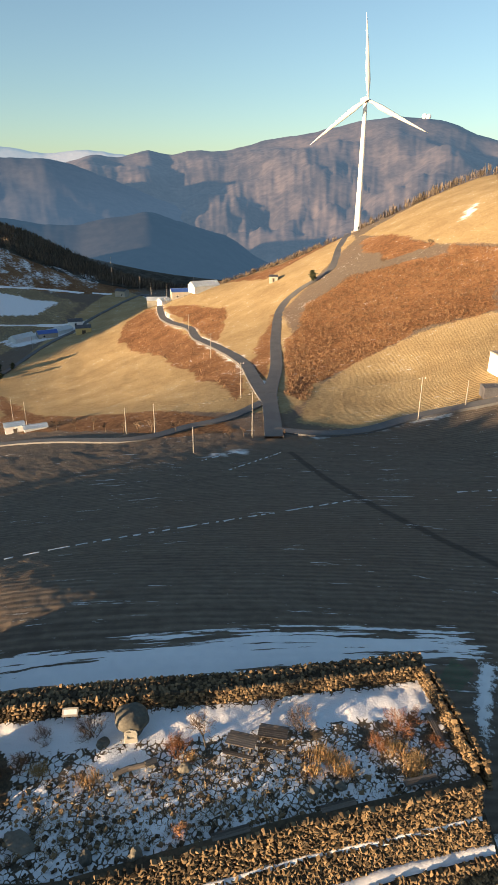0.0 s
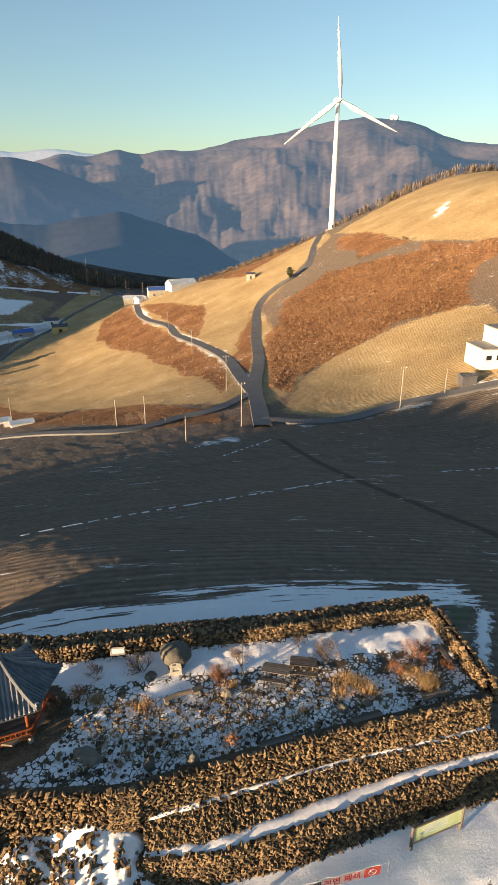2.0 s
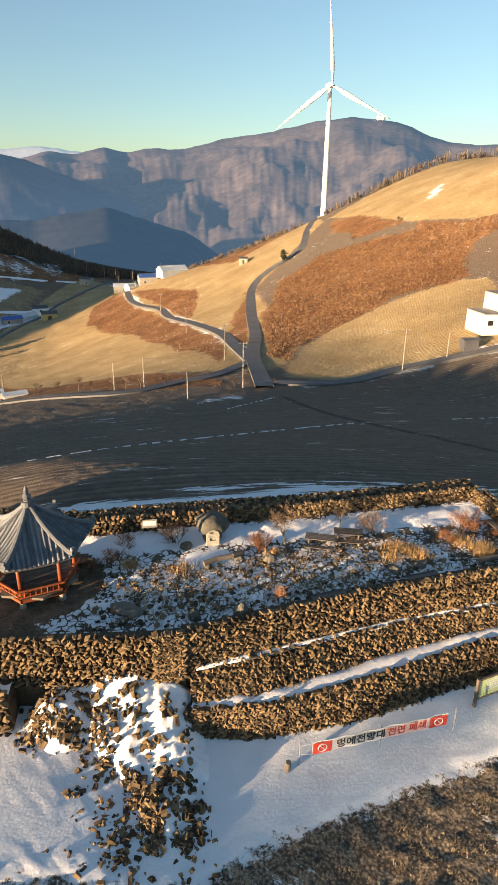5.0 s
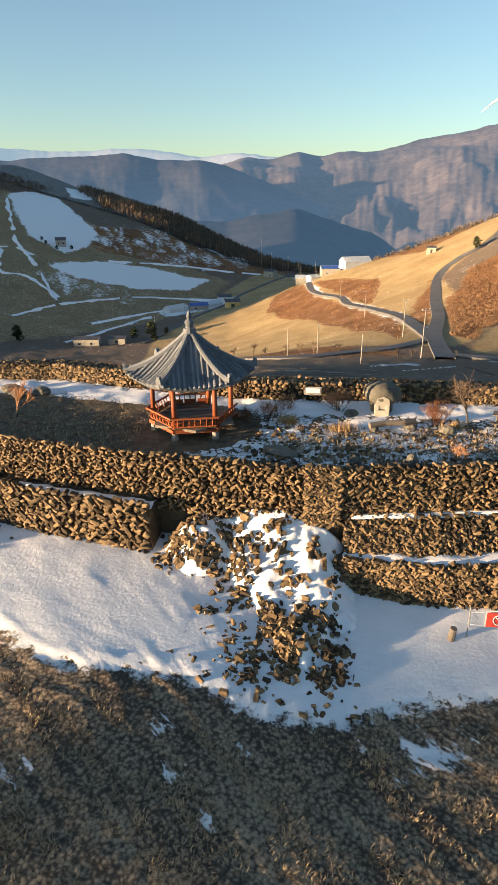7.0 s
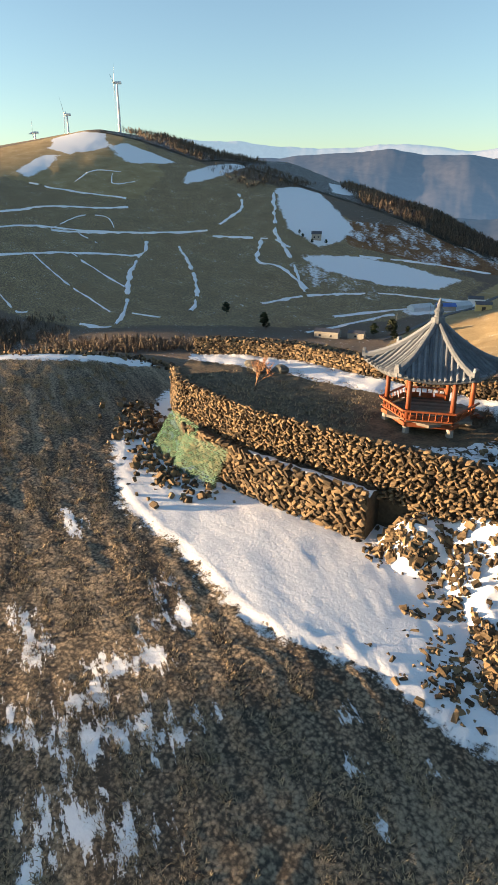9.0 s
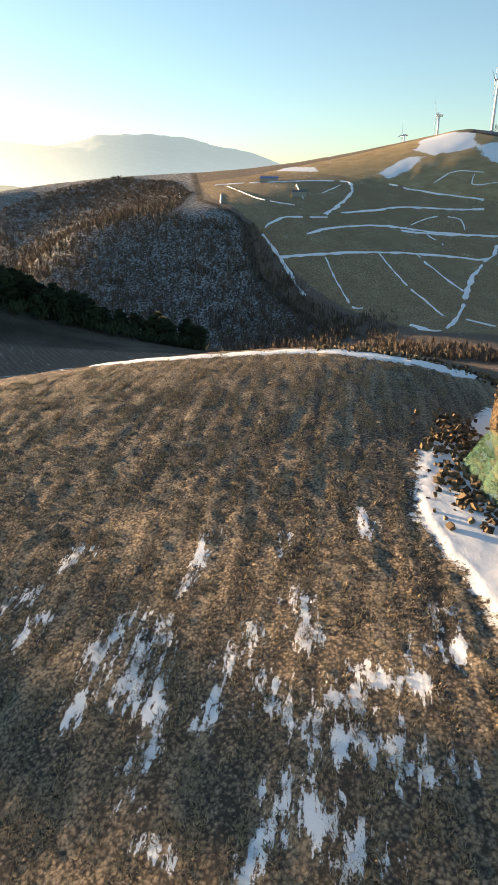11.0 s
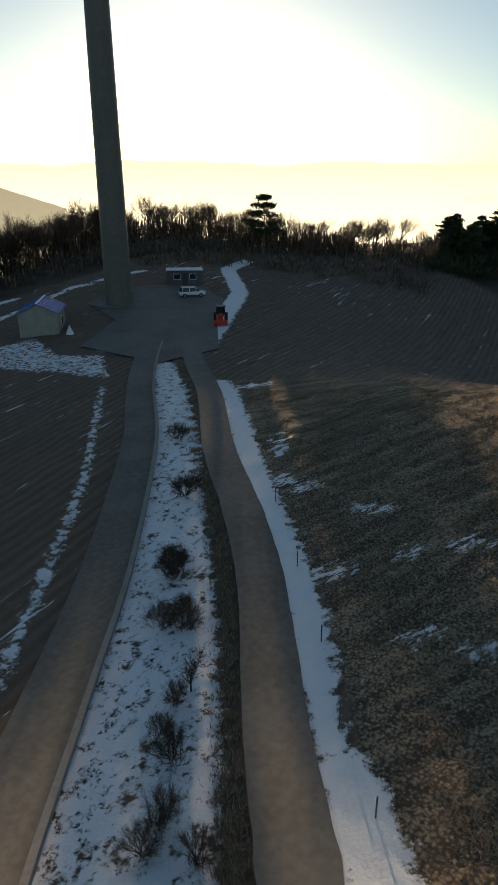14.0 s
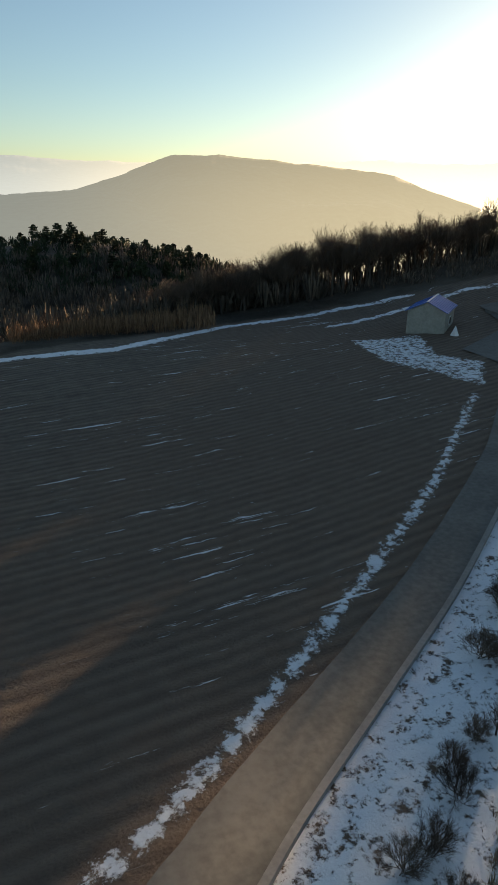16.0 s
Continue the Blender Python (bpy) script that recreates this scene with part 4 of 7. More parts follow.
def terrace_floor():
    """The uneven floor of the terrace, with thin snow between broken stone and dead grass."""
    outline = [(x, y + 0.25) for x, y in FRONT] + [(x, y - 0.1) for x, y in BACK[::-1]]
    xs, ys = np.meshgrid(np.arange(-36, 13.2, 0.22), np.arange(18.4, 33.2, 0.22))
    keep = inside(outline, xs.ravel(), ys.ravel()).reshape(xs.shape)
    verts, faces, index = [], [], -np.ones(xs.shape, int)
    for j in range(xs.shape[0]):
        for i in range(xs.shape[1]):
            if keep[j, i] > -0.15:
                index[j, i] = len(verts)
                p = Vector((xs[j, i], ys[j, i], 0))
                verts.append((p.x, p.y, PLATFORM + 0.05 + 0.10 * noise.fractal(p * 0.7, 0.9, 2, 4) + 0.05 * noise.noise(p * 3.1) + 0.02 * (p.y - 24)))
    for j in range(xs.shape[0] - 1):
        for i in range(xs.shape[1] - 1):
            q = (index[j, i], index[j, i + 1], index[j + 1, i + 1], index[j + 1, i])
            if min(q) >= 0:
                faces.append(q)
    ob = raw("terrace_floor", verts, faces, M_EARTH, smooth=True)
    x, y = np.array([v[0] for v in verts]), np.array([v[1] for v in verts])
    back_y = np.interp(x, [b[0] for b in BACK], [b[1] for b in BACK])
    cover = 0.55 - np.abs(back_y - 1.5 - y) / 2.2
    cover = np.maximum(cover, 0.35 - np.hypot((x + 8) / 4.5, (y - 26) / 3))
    cover = np.maximum(cover, np.where(x > -16, 0.0, -0.25) - np.abs(y - 22) / 40)
    cover = np.maximum(cover, 0.25 - np.hypot((x - 5) / 6, (y - 26) / 3.2))
    cover = np.where((x < -18) & (y < 26.5), cover - 0.35, cover)
    cover = np.where(np.hypot(x + 17.3, y - 23.8) < 3.4, -0.6, cover)
    cover = cover + 0.06
    ob.data.attributes.new("cover", "FLOAT", "POINT").data.foreach_set("value", np.clip(cover, -1, 1).astype(np.float32))
    n = Nodes("terrace_ground")
    v = n.place()
    fine, mid = n.noise(v, 7, 5, 0.65), n.noise(v, 1.3, 5, 0.6)
    chip = n.cells(v, 2.6, "DISTANCE_TO_EDGE")
    earth = n.mix(n.span(n.math("ADD", n.math("MULTIPLY", fine, 0.6), n.math("MULTIPLY", mid, 0.5)), 0.35, 0.8), (0.06, 0.05, 0.038), (0.22, 0.165, 0.105))
    gaps = n.math("ADD", n.math("MULTIPLY", n.span(chip, 0.0, 0.16), 0.2), n.math("MULTIPLY", mid, 1.15))
    amount = n.span(n.math("ADD", n.math("ADD", gaps, n.math("MULTIPLY", fine, 0.35)), n.attribute("cover")), 0.80, 0.88)
    n.bump(n.math("ADD", n.math("MULTIPLY", fine, 0.6), n.math("MULTIPLY", amount, 0.8)), 0.8, 0.08)
    ob.data.materials[0] = n.done(n.mix(amount, earth, (0.80, 0.81, 0.83)), 0.85, 0, 0.15)
    return tagged(ob, "uneven terrace floor of broken stone, dead grass and thin snow", "floor", kind="structure")


slab("terrace", FRONT + BACK[::-1], -8, PLATFORM - 0.12, M_EARTH, "earth core of the raised stone terrace", "terrace")
terrace_floor()


# ---- dry stone walls ----
def stone_shapes(count, rough, seed):
    """Some rough stones, as corners of one size each; alike pieces share them."""
    rng = random.Random(seed)
    out = []
    for _ in range(count):
        vs = []
        for z in (-0.5, 0.5):
            for x, y in ((-0.5, -0.5), (0.5, -0.5), (0.5, 0.5), (-0.5, 0.5)):
                k = 1 - rough * rng.random()
                vs.append((x * k * rng.uniform(0.8, 1.1), y * k * rng.uniform(0.8, 1.1), z * rng.uniform(0.75, 1.1)))
        vs.append((rng.uniform(-0.3, 0.3), rng.uniform(-0.3, 0.3), 0.5 + rng.uniform(-0.03, 0.1)))
        vs.append((rng.uniform(-0.2, 0.2), -0.5 - rng.uniform(-0.03, 0.12), rng.uniform(-0.2, 0.2)))
        out.append(vs)
    return out


STONE_FACES = [(3, 2, 1, 0), (2, 3, 7, 6), (1, 2, 6, 5), (3, 0, 4, 7), (4, 5, 8), (5, 6, 8), (6, 7, 8), (7, 4, 8), (0, 1, 9), (1, 5, 9), (5, 4, 9), (4, 0, 9)]
SHAPES = stone_shapes(14, 0.28, 5)
STONE_MESHES = []
for vs in SHAPES:
    me = bpy.data.meshes.new("stone")
    me.from_pydata(vs, [], STONE_FACES)
    me.materials.append(M_STONE)
    STONE_MESHES.append(me)


def lay_stones(places, parent, single):
    """Lays stones given by poses: those for which single() holds are parts, the rest is joined."""
    verts, faces, made = [], [], 0
    for k, m in enumerate(places):
        if made < 300 and single(m.translation):
            ob = new("stone", STONE_MESHES[k % len(STONE_MESHES)])
            ob.parent = parent
            ob.matrix_basis = m
            made += 1
        else:
            b = len(verts)
            vs = SHAPES[k % len(SHAPES)]
            verts += [(m @ Vector(v))[:] for v in vs]
            faces += [tuple(b + i for i in f) for f in STONE_FACES]
    if verts:
        ob = raw("stones", verts, faces, M_STONES, parent)
        tagged(ob, "many more laid field stones", kind="stuff")


def wall_places(foot, top, rng, length=(0.15, 0.37), course=0.095, cap=True, slant=30, proud=0.12):
    """Poses for the stones of a wall face between its foot line and its top line (points x, y, z)."""
    out = []
    run = sum((Vector(b) - Vector(a)).length for a, b in zip(foot, foot[1:]))
    rise = max((Vector(t) - Vector(f)).length for f, t in zip(foot, top))
    rows = max(2, int(rise / course))
    def at(line, s):
        k = s * (len(line) - 1)
        i = min(int(k), len(line) - 2)
        return Vector(line[i]).lerp(Vector(line[i + 1]), k - i)
    for r in range(rows + (1 if cap else 0)):
        s = rng.uniform(0, length[0]) / run
        h = (r + 0.5) / rows
        while s < 1:
            w = rng.uniform(*length)
            f, t = at(foot, s), at(top, s)
            f2 = at(foot, min(1, s + 0.01)) - at(foot, max(0, s - 0.01))
            yaw = math.degrees(math.atan2(f2.y, f2.x))
            p = f.lerp(t, min(h, 1.04))
            lean = (1 if r % 2 else -1) * slant + rng.gauss(0, 14)
            if r >= rows:
                p.z += 0.06
                lean = rng.gauss(0, 25)
            m = Matrix.Translation(p + Vector((0, 0, rng.gauss(0, 0.025)))) @ pose(0, 0, 0, rng.gauss(0, 10), 0, yaw + rng.gauss(0, 10)) @ pose(0, 0, 0, 0, lean, 0)
            m = m @ Matrix.Translation((0, rng.uniform(-proud, proud * 0.5), 0)) @ Matrix.Diagonal((w, rng.uniform(0.2, 0.36), course * rng.uniform(0.85, 1.45), 1))
            out.append(m)
            s += w * 0.86 / run
    return out


def bank(name, foot, top, label, back=2.6):
    """The earth behind a wall face: a solid from the face back into the terrace."""
    v, f = [], []
    n = len(foot)
    for (a, b) in zip(foot, top):
        d = 0.12
        v += [(a[0], a[1] + d, a[2] - 1.5), (a[0], a[1] + d, a[2]), (b[0], b[1] + d, b[2] - 0.05), (b[0], b[1] + back, b[2] - 0.05), (b[0], b[1] + back, a[2] - 1.5)]
    for i in range(n - 1):
        for k in range(5):
            f.append((i * 5 + k, i * 5 + (k + 1) % 5, i * 5 + 5 + (k + 1) % 5, i * 5 + 5 + k))
    f += [tuple(range(4, -1, -1)), tuple((n - 1) * 5 + k for k in range(5))]
    return v, f


def stone_wall(name, foot, top, label, single, seed, backed=True, back=2.6, **how):
    rng = random.Random(seed)
    w = thing(name, Matrix(), label, "stone wall", "stone walls of the terrace")
    if backed:
        v, f = bank(name, foot, top, label, back)
        raw("core", v, f, M_EARTH, w)
    lay_stones(wall_places(foot, top, rng, **how), w, single)
    return w


def line3(pts, z):
    return [(x, y, z) for x, y in pts]


near_gap = lambda p: -12 < p.x < -2
upper_left = [(-33.5, 22.6), (-31, 20.4), (-25, 18.7), (-18, 18.3), (-10.5, 18.4), (-9, 18.6)]
stone_wall("stone_wall", [(x, y - 0.2, -1.45) for x, y in upper_left], line3(upper_left, 1.1), "dry stone retaining wall of brown slabs below the pavilion", lambda p: -13 < p.x < -9, 1, back=0.55)
upper_right = [(-9, 18.7), (-4.5, 20.1), (2, 22.0), (7.3, 23.2), (12.5, 24.5)]
stone_wall("stone_wall", [(x, y - 0.18, -1.2) for x, y in upper_right], line3(upper_right, 1.08), "upper tier of dry stone wall in low sunlight", lambda p: p.x < -5, 2, back=0.55)
stone_wall("stone_wall", line3([(-8.6, 17.5), (-4.7, 18.1), (1.4, 20.4), (7.6, 22.4), (13.2, 23.6)], -2.45), line3([(-8.8, 18.7), (-4.6, 19.5), (1.7, 21.4), (7.5, 22.8), (12.8, 24.0)], -1.15),
           "middle tier of heaped stone with snow along its ledge", lambda p: p.x < -4, 3)
stone_wall("stone_wall", line3([(-9.2, 16.6), (-5.6, 16.5), (-0.7, 17.3), (6.6, 19.6), (13.6, 21.8)], -4.3), line3([(-9.0, 17.1), (-4.7, 17.4), (0.8, 19.0), (7.1, 21.3), (13.4, 22.9)], -2.4),
           "lowest tier of dry stone wall above the snowy path", lambda p: p.x < -4, 4)
stone_wall("stone_wall", line3([(-29.5, 18.2), (-26, 17.3), (-22, 16.7), (-17.2, 16.6)], -3.1), line3([(-29.5, 18.8), (-26, 17.8), (-22, 17.15), (-17.4, 17.0)], -0.85),
           "lower retaining wall of slanted stone slabs under a green net", lambda p: p.x > -24, 5, length=(0.26, 0.54), course=0.14, slant=34)
right_top = [(11.2, 32.6), (11.8, 29.5), (12.5, 25.2)]
stone_wall("stone_wall", [(x - 0.25, y, 0.35) for x, y in right_top], [(x - 0.05, y, 1.5) for x, y in right_top], "stone parapet with its sunlit inner face", lambda p: True, 6, backed=False)
stone_wall("stone_wall", [(x + 0.75, y, -0.3) for x, y in right_top[::-1]], [(x + 0.45, y, 1.5) for x, y in right_top[::-1]], "outer face of the stone parapet in shade", lambda p: p.y < 29, 7, backed=False)


# snow that lies along the ledges and in heaps
def snow_strip(name, inner, outer, lift, seed, label):
    verts, faces = [], []
    a, b = curve_line(inner, 14), curve_line(outer, 14)
    for i, (p, q) in enumerate(zip(a, b)):
        for k in range(6):
            s = k / 5
            m = p.lerp(q, s)
            edge = math.sin(math.pi * s)
            wob = noise.noise(Vector((i * 0.31, k * 0.6, seed)))
            verts.append((m.x + 0.1 * wob, m.y + 0.12 * wob, m.z + lift * edge * (0.8 + 0.7 * wob) - 0.05 * (1 - edge) - 0.18 * max(0, noise.noise(Vector((i * 0.17, seed, 1))) - 0.1)))
    for i in range(len(a) - 1):
        for k in range(5):
            c = i * 6 + k
            faces.append((c, c + 1, c + 7, c + 6))
    return tagged(raw(name, verts, faces, M_SNOW, smooth=True), label, "snow", kind="stuff")


snow_strip("snow_ledge", [(-8.4, 18.3, -2.38), (-4.7, 18.5, -2.36), (1.4, 20.7, -2.36), (7.6, 22.6, -2.36), (13, 23.7, -2.36)],
           [(-8.8, 17.15, -2.36), (-4.7, 17.5, -2.34), (1.0, 19.2, -2.34), (7.1, 21.45, -2.34), (13.2, 23.0, -2.34)], 0.14, 2, "snow lying along a ledge of the stone wall")
snow_strip("snow_ledge", [(-8.3, 18.85, -1.05), (-4.5, 20.0, -1.05), (2, 21.85, -1.05), (7.3, 23.1, -1.05), (12.5, 24.35, -1.05)],
           [(-8.5, 18.45, -1.06), (-4.6, 19.45, -1.04), (1.7, 21.35, -1.04), (7.5, 22.7, -1.04), (12.6, 23.95, -1.04)], 0.13, 3, "thin line of snow between two tiers of wall")

snow_strip("snow_ledge", [(-24.5, 18.4, -0.9), (-22, 18.1, -0.88), (-19.5, 17.95, -0.88), (-17.3, 17.9, -0.9)], [(-24.5, 17.7, -0.95), (-22, 17.3, -0.9), (-19.5, 17.2, -0.9), (-17.3, 17.15, -0.95)], 0.1, 6, "snow left on a ledge below the pavilion wall")

# back wall of wire baskets filled with stone
basket = thing("gabion_wall", Matrix(), "low wall of wire baskets filled with pale stone", "stone wall", "stone walls of the terrace")
rngb = random.Random(8)
inner_foot, inner_top = [(x, y + 0.05, 0.45) for x, y in BACK], [(x, y + 0.2, 1.55) for x, y in BACK]
v, f = [], []
for x, y in BACK:
    v += [(x, y + 0.25, -1), (x, y + 0.3, 1.45), (x, y + 1.7, 1.5), (x, y + 2.0, -5)]
for i in range(len(BACK) - 1):
    f += [(i * 4 + k, i * 4 + (k + 1) % 4, i * 4 + 4 + (k + 1) % 4, i * 4 + 4 + k) for k in range(4)]
f += [(3, 2, 1, 0), tuple((len(BACK) - 1) * 4 + k for k in range(4))]
raw("core", v, f, M_EARTH, basket)
places = wall_places(inner_foot, inner_top, rngb, length=(0.16, 0.34), course=0.14, slant=8, proud=0.06)
for row in range(6):
    for p, d in along([(x, y + 0.4 + row * 0.25, 1.52) for x, y in BACK], 0.27):
        places.append(Matrix.Translation(p + Vector((rngb.gauss(0, 0.05), rngb.gauss(0, 0.05), rngb.gauss(0, 0.03)))) @ pose(0, 0, 0, rngb.gauss(0, 18), rngb.gauss(0, 18), rngb.uniform(0, 360)) @ Matrix.Diagonal((0.32, 0.26, 0.16, 1)))
lay_stones(places, basket, lambda p: -12 < p.x < 2 and p.z < 1.4)

# rubble that has slid out of the wall into the snow
rubble = thing("rubble_heap", Matrix(), "collapsed heap of brown stones half buried in snow", "rubble heap")
rngr = random.Random(11)


def heap_height(x, y):
    """The slide of snow and stone that runs down from the broken wall."""
    run = min(1, max(0, (18.1 - y) / 6.6))
    dx = x - (-11.9 + 0.38 * (18.1 - y))
    z = -0.95 - 3.5 * run ** 0.75 - 0.13 * dx * dx + 0.3 * noise.fractal(Vector((x * 0.5, y * 0.5, 2)), 0.9, 2, 4)
    z = max(z, -1.5 - 0.5 * (x + 15.0) ** 2 - 1.1 * max(0, 17 - y))
    return z + 0.45 * math.exp(-((x + 9.7) ** 2) / 3.4 - (y - 12.4) ** 2 / 2.2)


places = []
for _ in range(3600):
    pick = rngr.random()
    if pick < 0.55:
        x, y = rngr.gauss(-9.8, 1.5), rngr.gauss(12.4, 1.0)
        limit = 0.02 - 0.16 * (x + 9.8)
    elif pick < 0.78:
        x, y = rngr.gauss(-15.0, 1.0), rngr.gauss(16.9, 0.7)
        limit = 0.12
    else:
        x, y = rngr.uniform(-14.2, -8.6), rngr.uniform(13.2, 17.8)
        limit = -0.06
    if y > 18 or x > -7.3 or x < -17.6 or y < 9.9:
        continue
    clump = noise.noise(Vector((x * 0.9, y * 0.9, 3))) + 0.5 * noise.noise(Vector((x * 2.3, y * 2.3, 8)))
    if clump < -limit + 0.22 * rngr.gauss(0, 1):
        continue
    z = max(ground_at(x, y), heap_height(x, y)) + max(0, clump) * 0.12
    w = rngr.choice((0.15, 0.2, 0.28, 0.4)) * rngr.uniform(0.8, 1.25)
    places.append(Matrix.Translation((x, y, z)) @ pose(0, 0, 0, rngr.uniform(0, 360), rngr.uniform(0, 360), rngr.uniform(0, 360)) @ Matrix.Diagonal((w, w * 0.75, w * 0.38, 1)))
lay_stones(places, rubble, lambda p: True)
verts, faces = [], []
side = 110
for j in range(side):
    for i in range(side):
        x, y = -18.6 + 11.6 * i / (side - 1), 9.0 + 9.6 * j / (side - 1)
        p = Vector((x, y, 0))
        g = ground_at(x, y)
        edge = min(1, max(0, min(i, side - 1 - i, j) / 8))
        rise = max(-0.35, heap_height(x, y) - g)
        verts.append((x, y, g - 0.35 * (1 - edge) + rise * edge + 0.10 * noise.fractal(p * 1.6, 0.9, 2, 4)))
faces = [(j * side + i, j * side + i + 1, (j + 1) * side + i + 1, (j + 1) * side + i) for j in range(side - 1) for i in range(side - 1)]
tagged(raw("snow_bank", verts, faces, M_SNOW, smooth=True), "snow bank sloping down from the broken wall", "snow", kind="stuff")


# ---- the hexagonal pavilion ----
def pavilion():
    t = thing("pavilion", pose(-17.4, 23.7, PLATFORM + 0.02, 0, 0, 22), "hexagonal timber pavilion with red-brown posts and a grey tiled roof", "pavilion")
    R, floor, eave, top = 2.05, 0.62, 3.0, 5.15
    corner = [(R * math.cos(radians(60 * k)), R * math.sin(radians(60 * k))) for k in range(6)]
    for x, y in corner:
        post = part("post", rodded((x, y, 0.3), (x, y, eave + 0.1), 0.13, 0.12, 14), M_TIMBER, t, smooth=True)
        part("post_base", rodded((x, y, -0.35), (x, y, 0.32), 0.21, 0.16, 14), M_POLE, post, "pale round stone base")
    bm = bmesh.new()
    bmesh.ops.create_cone(bm, cap_ends=True, segments=6, radius1=R + 0.25, radius2=R + 0.25, depth=0.14, matrix=pose(0, 0, floor - 0.07, 0, 0, 0))
    floor_part = part("floor", bm, M_GREYWOOD, t)
    for k in range(14):
        y = -1.9 + k * 0.29
        w = min(2 * (R + 0.1) * 0.98, 2 * (R + 0.1) - 1.155 * abs(y))
        part("floorboard", boxed((max(0.6, w), 0.27, 0.02), pose(0, y, floor + 0.012), 0.004), M_GREYWOOD, floor_part)
    for k in range(6):
        a, b = Vector((*corner[k], 0)), Vector((*corner[(k + 1) % 6], 0))
        mid, d = (a + b) / 2, b - a
        turn = math.degrees(math.atan2(d.y, d.x))
        out = mid.normalized()
        part("beam", boxed((d.length, 0.14, 0.24), pose(*(mid + Vector((0, 0, eave))), 0, 0, turn), 0.01), M_TIMBER, t)
        part("floor_beam", boxed((d.length + 0.3, 0.12, 0.2), pose(*(mid + out * 0.14 + Vector((0, 0, floor - 0.16))), 0, 0, turn), 0.01), M_TIMBER, t)
        if k == 0:
            for j in range(3):
                part("step", boxed((1.2, 0.3, 0.1), pose(*(mid + out * (0.45 + 0.3 * j) + Vector((0, 0, floor - 0.12 - 0.2 * j))), 0, 0, turn), 0.01), M_TIMBER, t)
            continue
        rail = part("railing", boxed((d.length + 0.35, 0.1, 0.09), pose(*(mid + out * 0.3 + Vector((0, 0, floor + 0.55))), 0, 0, turn), 0.01), M_TIMBER, t)
        part("lower_rail", boxed((d.length + 0.1, 0.07, 0.07), pose(*(mid + out * 0.16 + Vector((0, 0, floor + 0.08))), 0, 0, turn), 0.008), M_TIMBER, rail)
        for j in range(7):
            p = a.lerp(b, (j + 0.5) / 7)
            part("baluster", rodded(p + out * 0.15 + Vector((0, 0, floor + 0.05)), p + out * 0.28 + Vector((0, 0, floor + 0.54)), 0.035, sides=6), M_TIMBER, rail)
        for j in range(3):
            p = a.lerp(b, (j + 0.5) / 3)
            part("panel", boxed((d.length / 3 - 0.12, 0.03, 0.26), pose(*(p + out * 0.13 + Vector((0, 0, floor + 0.2))), 0, 0, turn), 0.005), M_TIMBER, rail)
    # roof: six sagging slopes
    RO = 3.35
    tip = [(RO * math.cos(radians(60 * k)), RO * math.sin(radians(60 * k))) for k in range(6)]

    def slope_point(k, u, s, over=0.0):
        """A place on slope k: u from one hip to the next, s from the ridge to the eave."""
        a, b = Vector((*tip[k], 0)), Vector((*tip[(k + 1) % 6], 0))
        e = a.lerp(b, u)
        sway = 1 - 0.085 * math.sin(math.pi * u)
        z = top - (top - eave + 0.12) * (1.42 * s - 0.42 * s * s) + 0.30 * s ** 3 * (2 * u - 1) ** 2 + 0.0
        return Vector((e.x * s * sway, e.y * s * sway, z + over))

    for k in range(6):
        bm = bmesh.new()
        nu, ns = 12, 10
        grid = [[bm.verts.new(slope_point(k, i / nu, max(0.02, j / ns))) for i in range(nu + 1)] for j in range(ns + 1)]
        low = [[bm.verts.new(slope_point(k, i / nu, max(0.02, j / ns), -0.16)) for i in range(nu + 1)] for j in range(ns + 1)]
        for j in range(ns):
            for i in range(nu):
                bm.faces.new((grid[j][i], grid[j + 1][i], grid[j + 1][i + 1], grid[j][i + 1]))
                bm.faces.new((low[j][i], low[j][i + 1], low[j + 1][i + 1], low[j + 1][i]))
        for i in range(nu):
            bm.faces.new((grid[ns][i], low[ns][i], low[ns][i + 1], grid[ns][i + 1]))
        roof = part("roof_slope", bm, M_TILE, t, smooth=True)
        a, b = Vector((*tip[k], 0)), Vector((*tip[(k + 1) % 6], 0))
        count = 13
        for i in range(count):
            u = (i + 0.5) / count
            # each row of round cover tiles runs up the slope till it meets a hip
            start = 1 - 2 * min(u, 1 - u)
            bm = bmesh.new()
            mid, prev = 0.5, None
            steps = 9
            for j in range(steps + 1):
                s = start + (1.015 - start) * j / steps
                s = max(s, 0.05)
                uu = 0.5 + (u - 0.5) / s
                p = slope_point(k, min(1, max(0, uu)), s, 0.02)
                side = (b - a).normalized()
                loop = [bm.verts.new(p + side * (0.075 * math.cos(g)) + Vector((0, 0, 0.085 * math.sin(g)))) for g in (0, math.pi / 4, math.pi / 2, 3 * math.pi / 4, math.pi)]
                if prev:
                    for c in range(4):
                        bm.faces.new((prev[c], prev[c + 1], loop[c + 1], loop[c]))
                prev = loop
            bm.faces.new(prev)
            part("cover_tile", bm, M_TILE, roof, smooth=True)
            bm = rodded(slope_point(k, u, 0.99, 0.05), slope_point(k, u, 1.025, 0.03), 0.1, 0.1, 10)
            part("end_tile", bm, M_TILE, roof)
        for i in range(10):
            u = (i + 0.5) / 10
            part("rafter", rodded(slope_point(k, u, 0.5, -0.2), slope_point(k, u, 0.98, -0.2), 0.045, sides=6), M_TIMBER, roof)
        bm = bmesh.new()
        prev = None
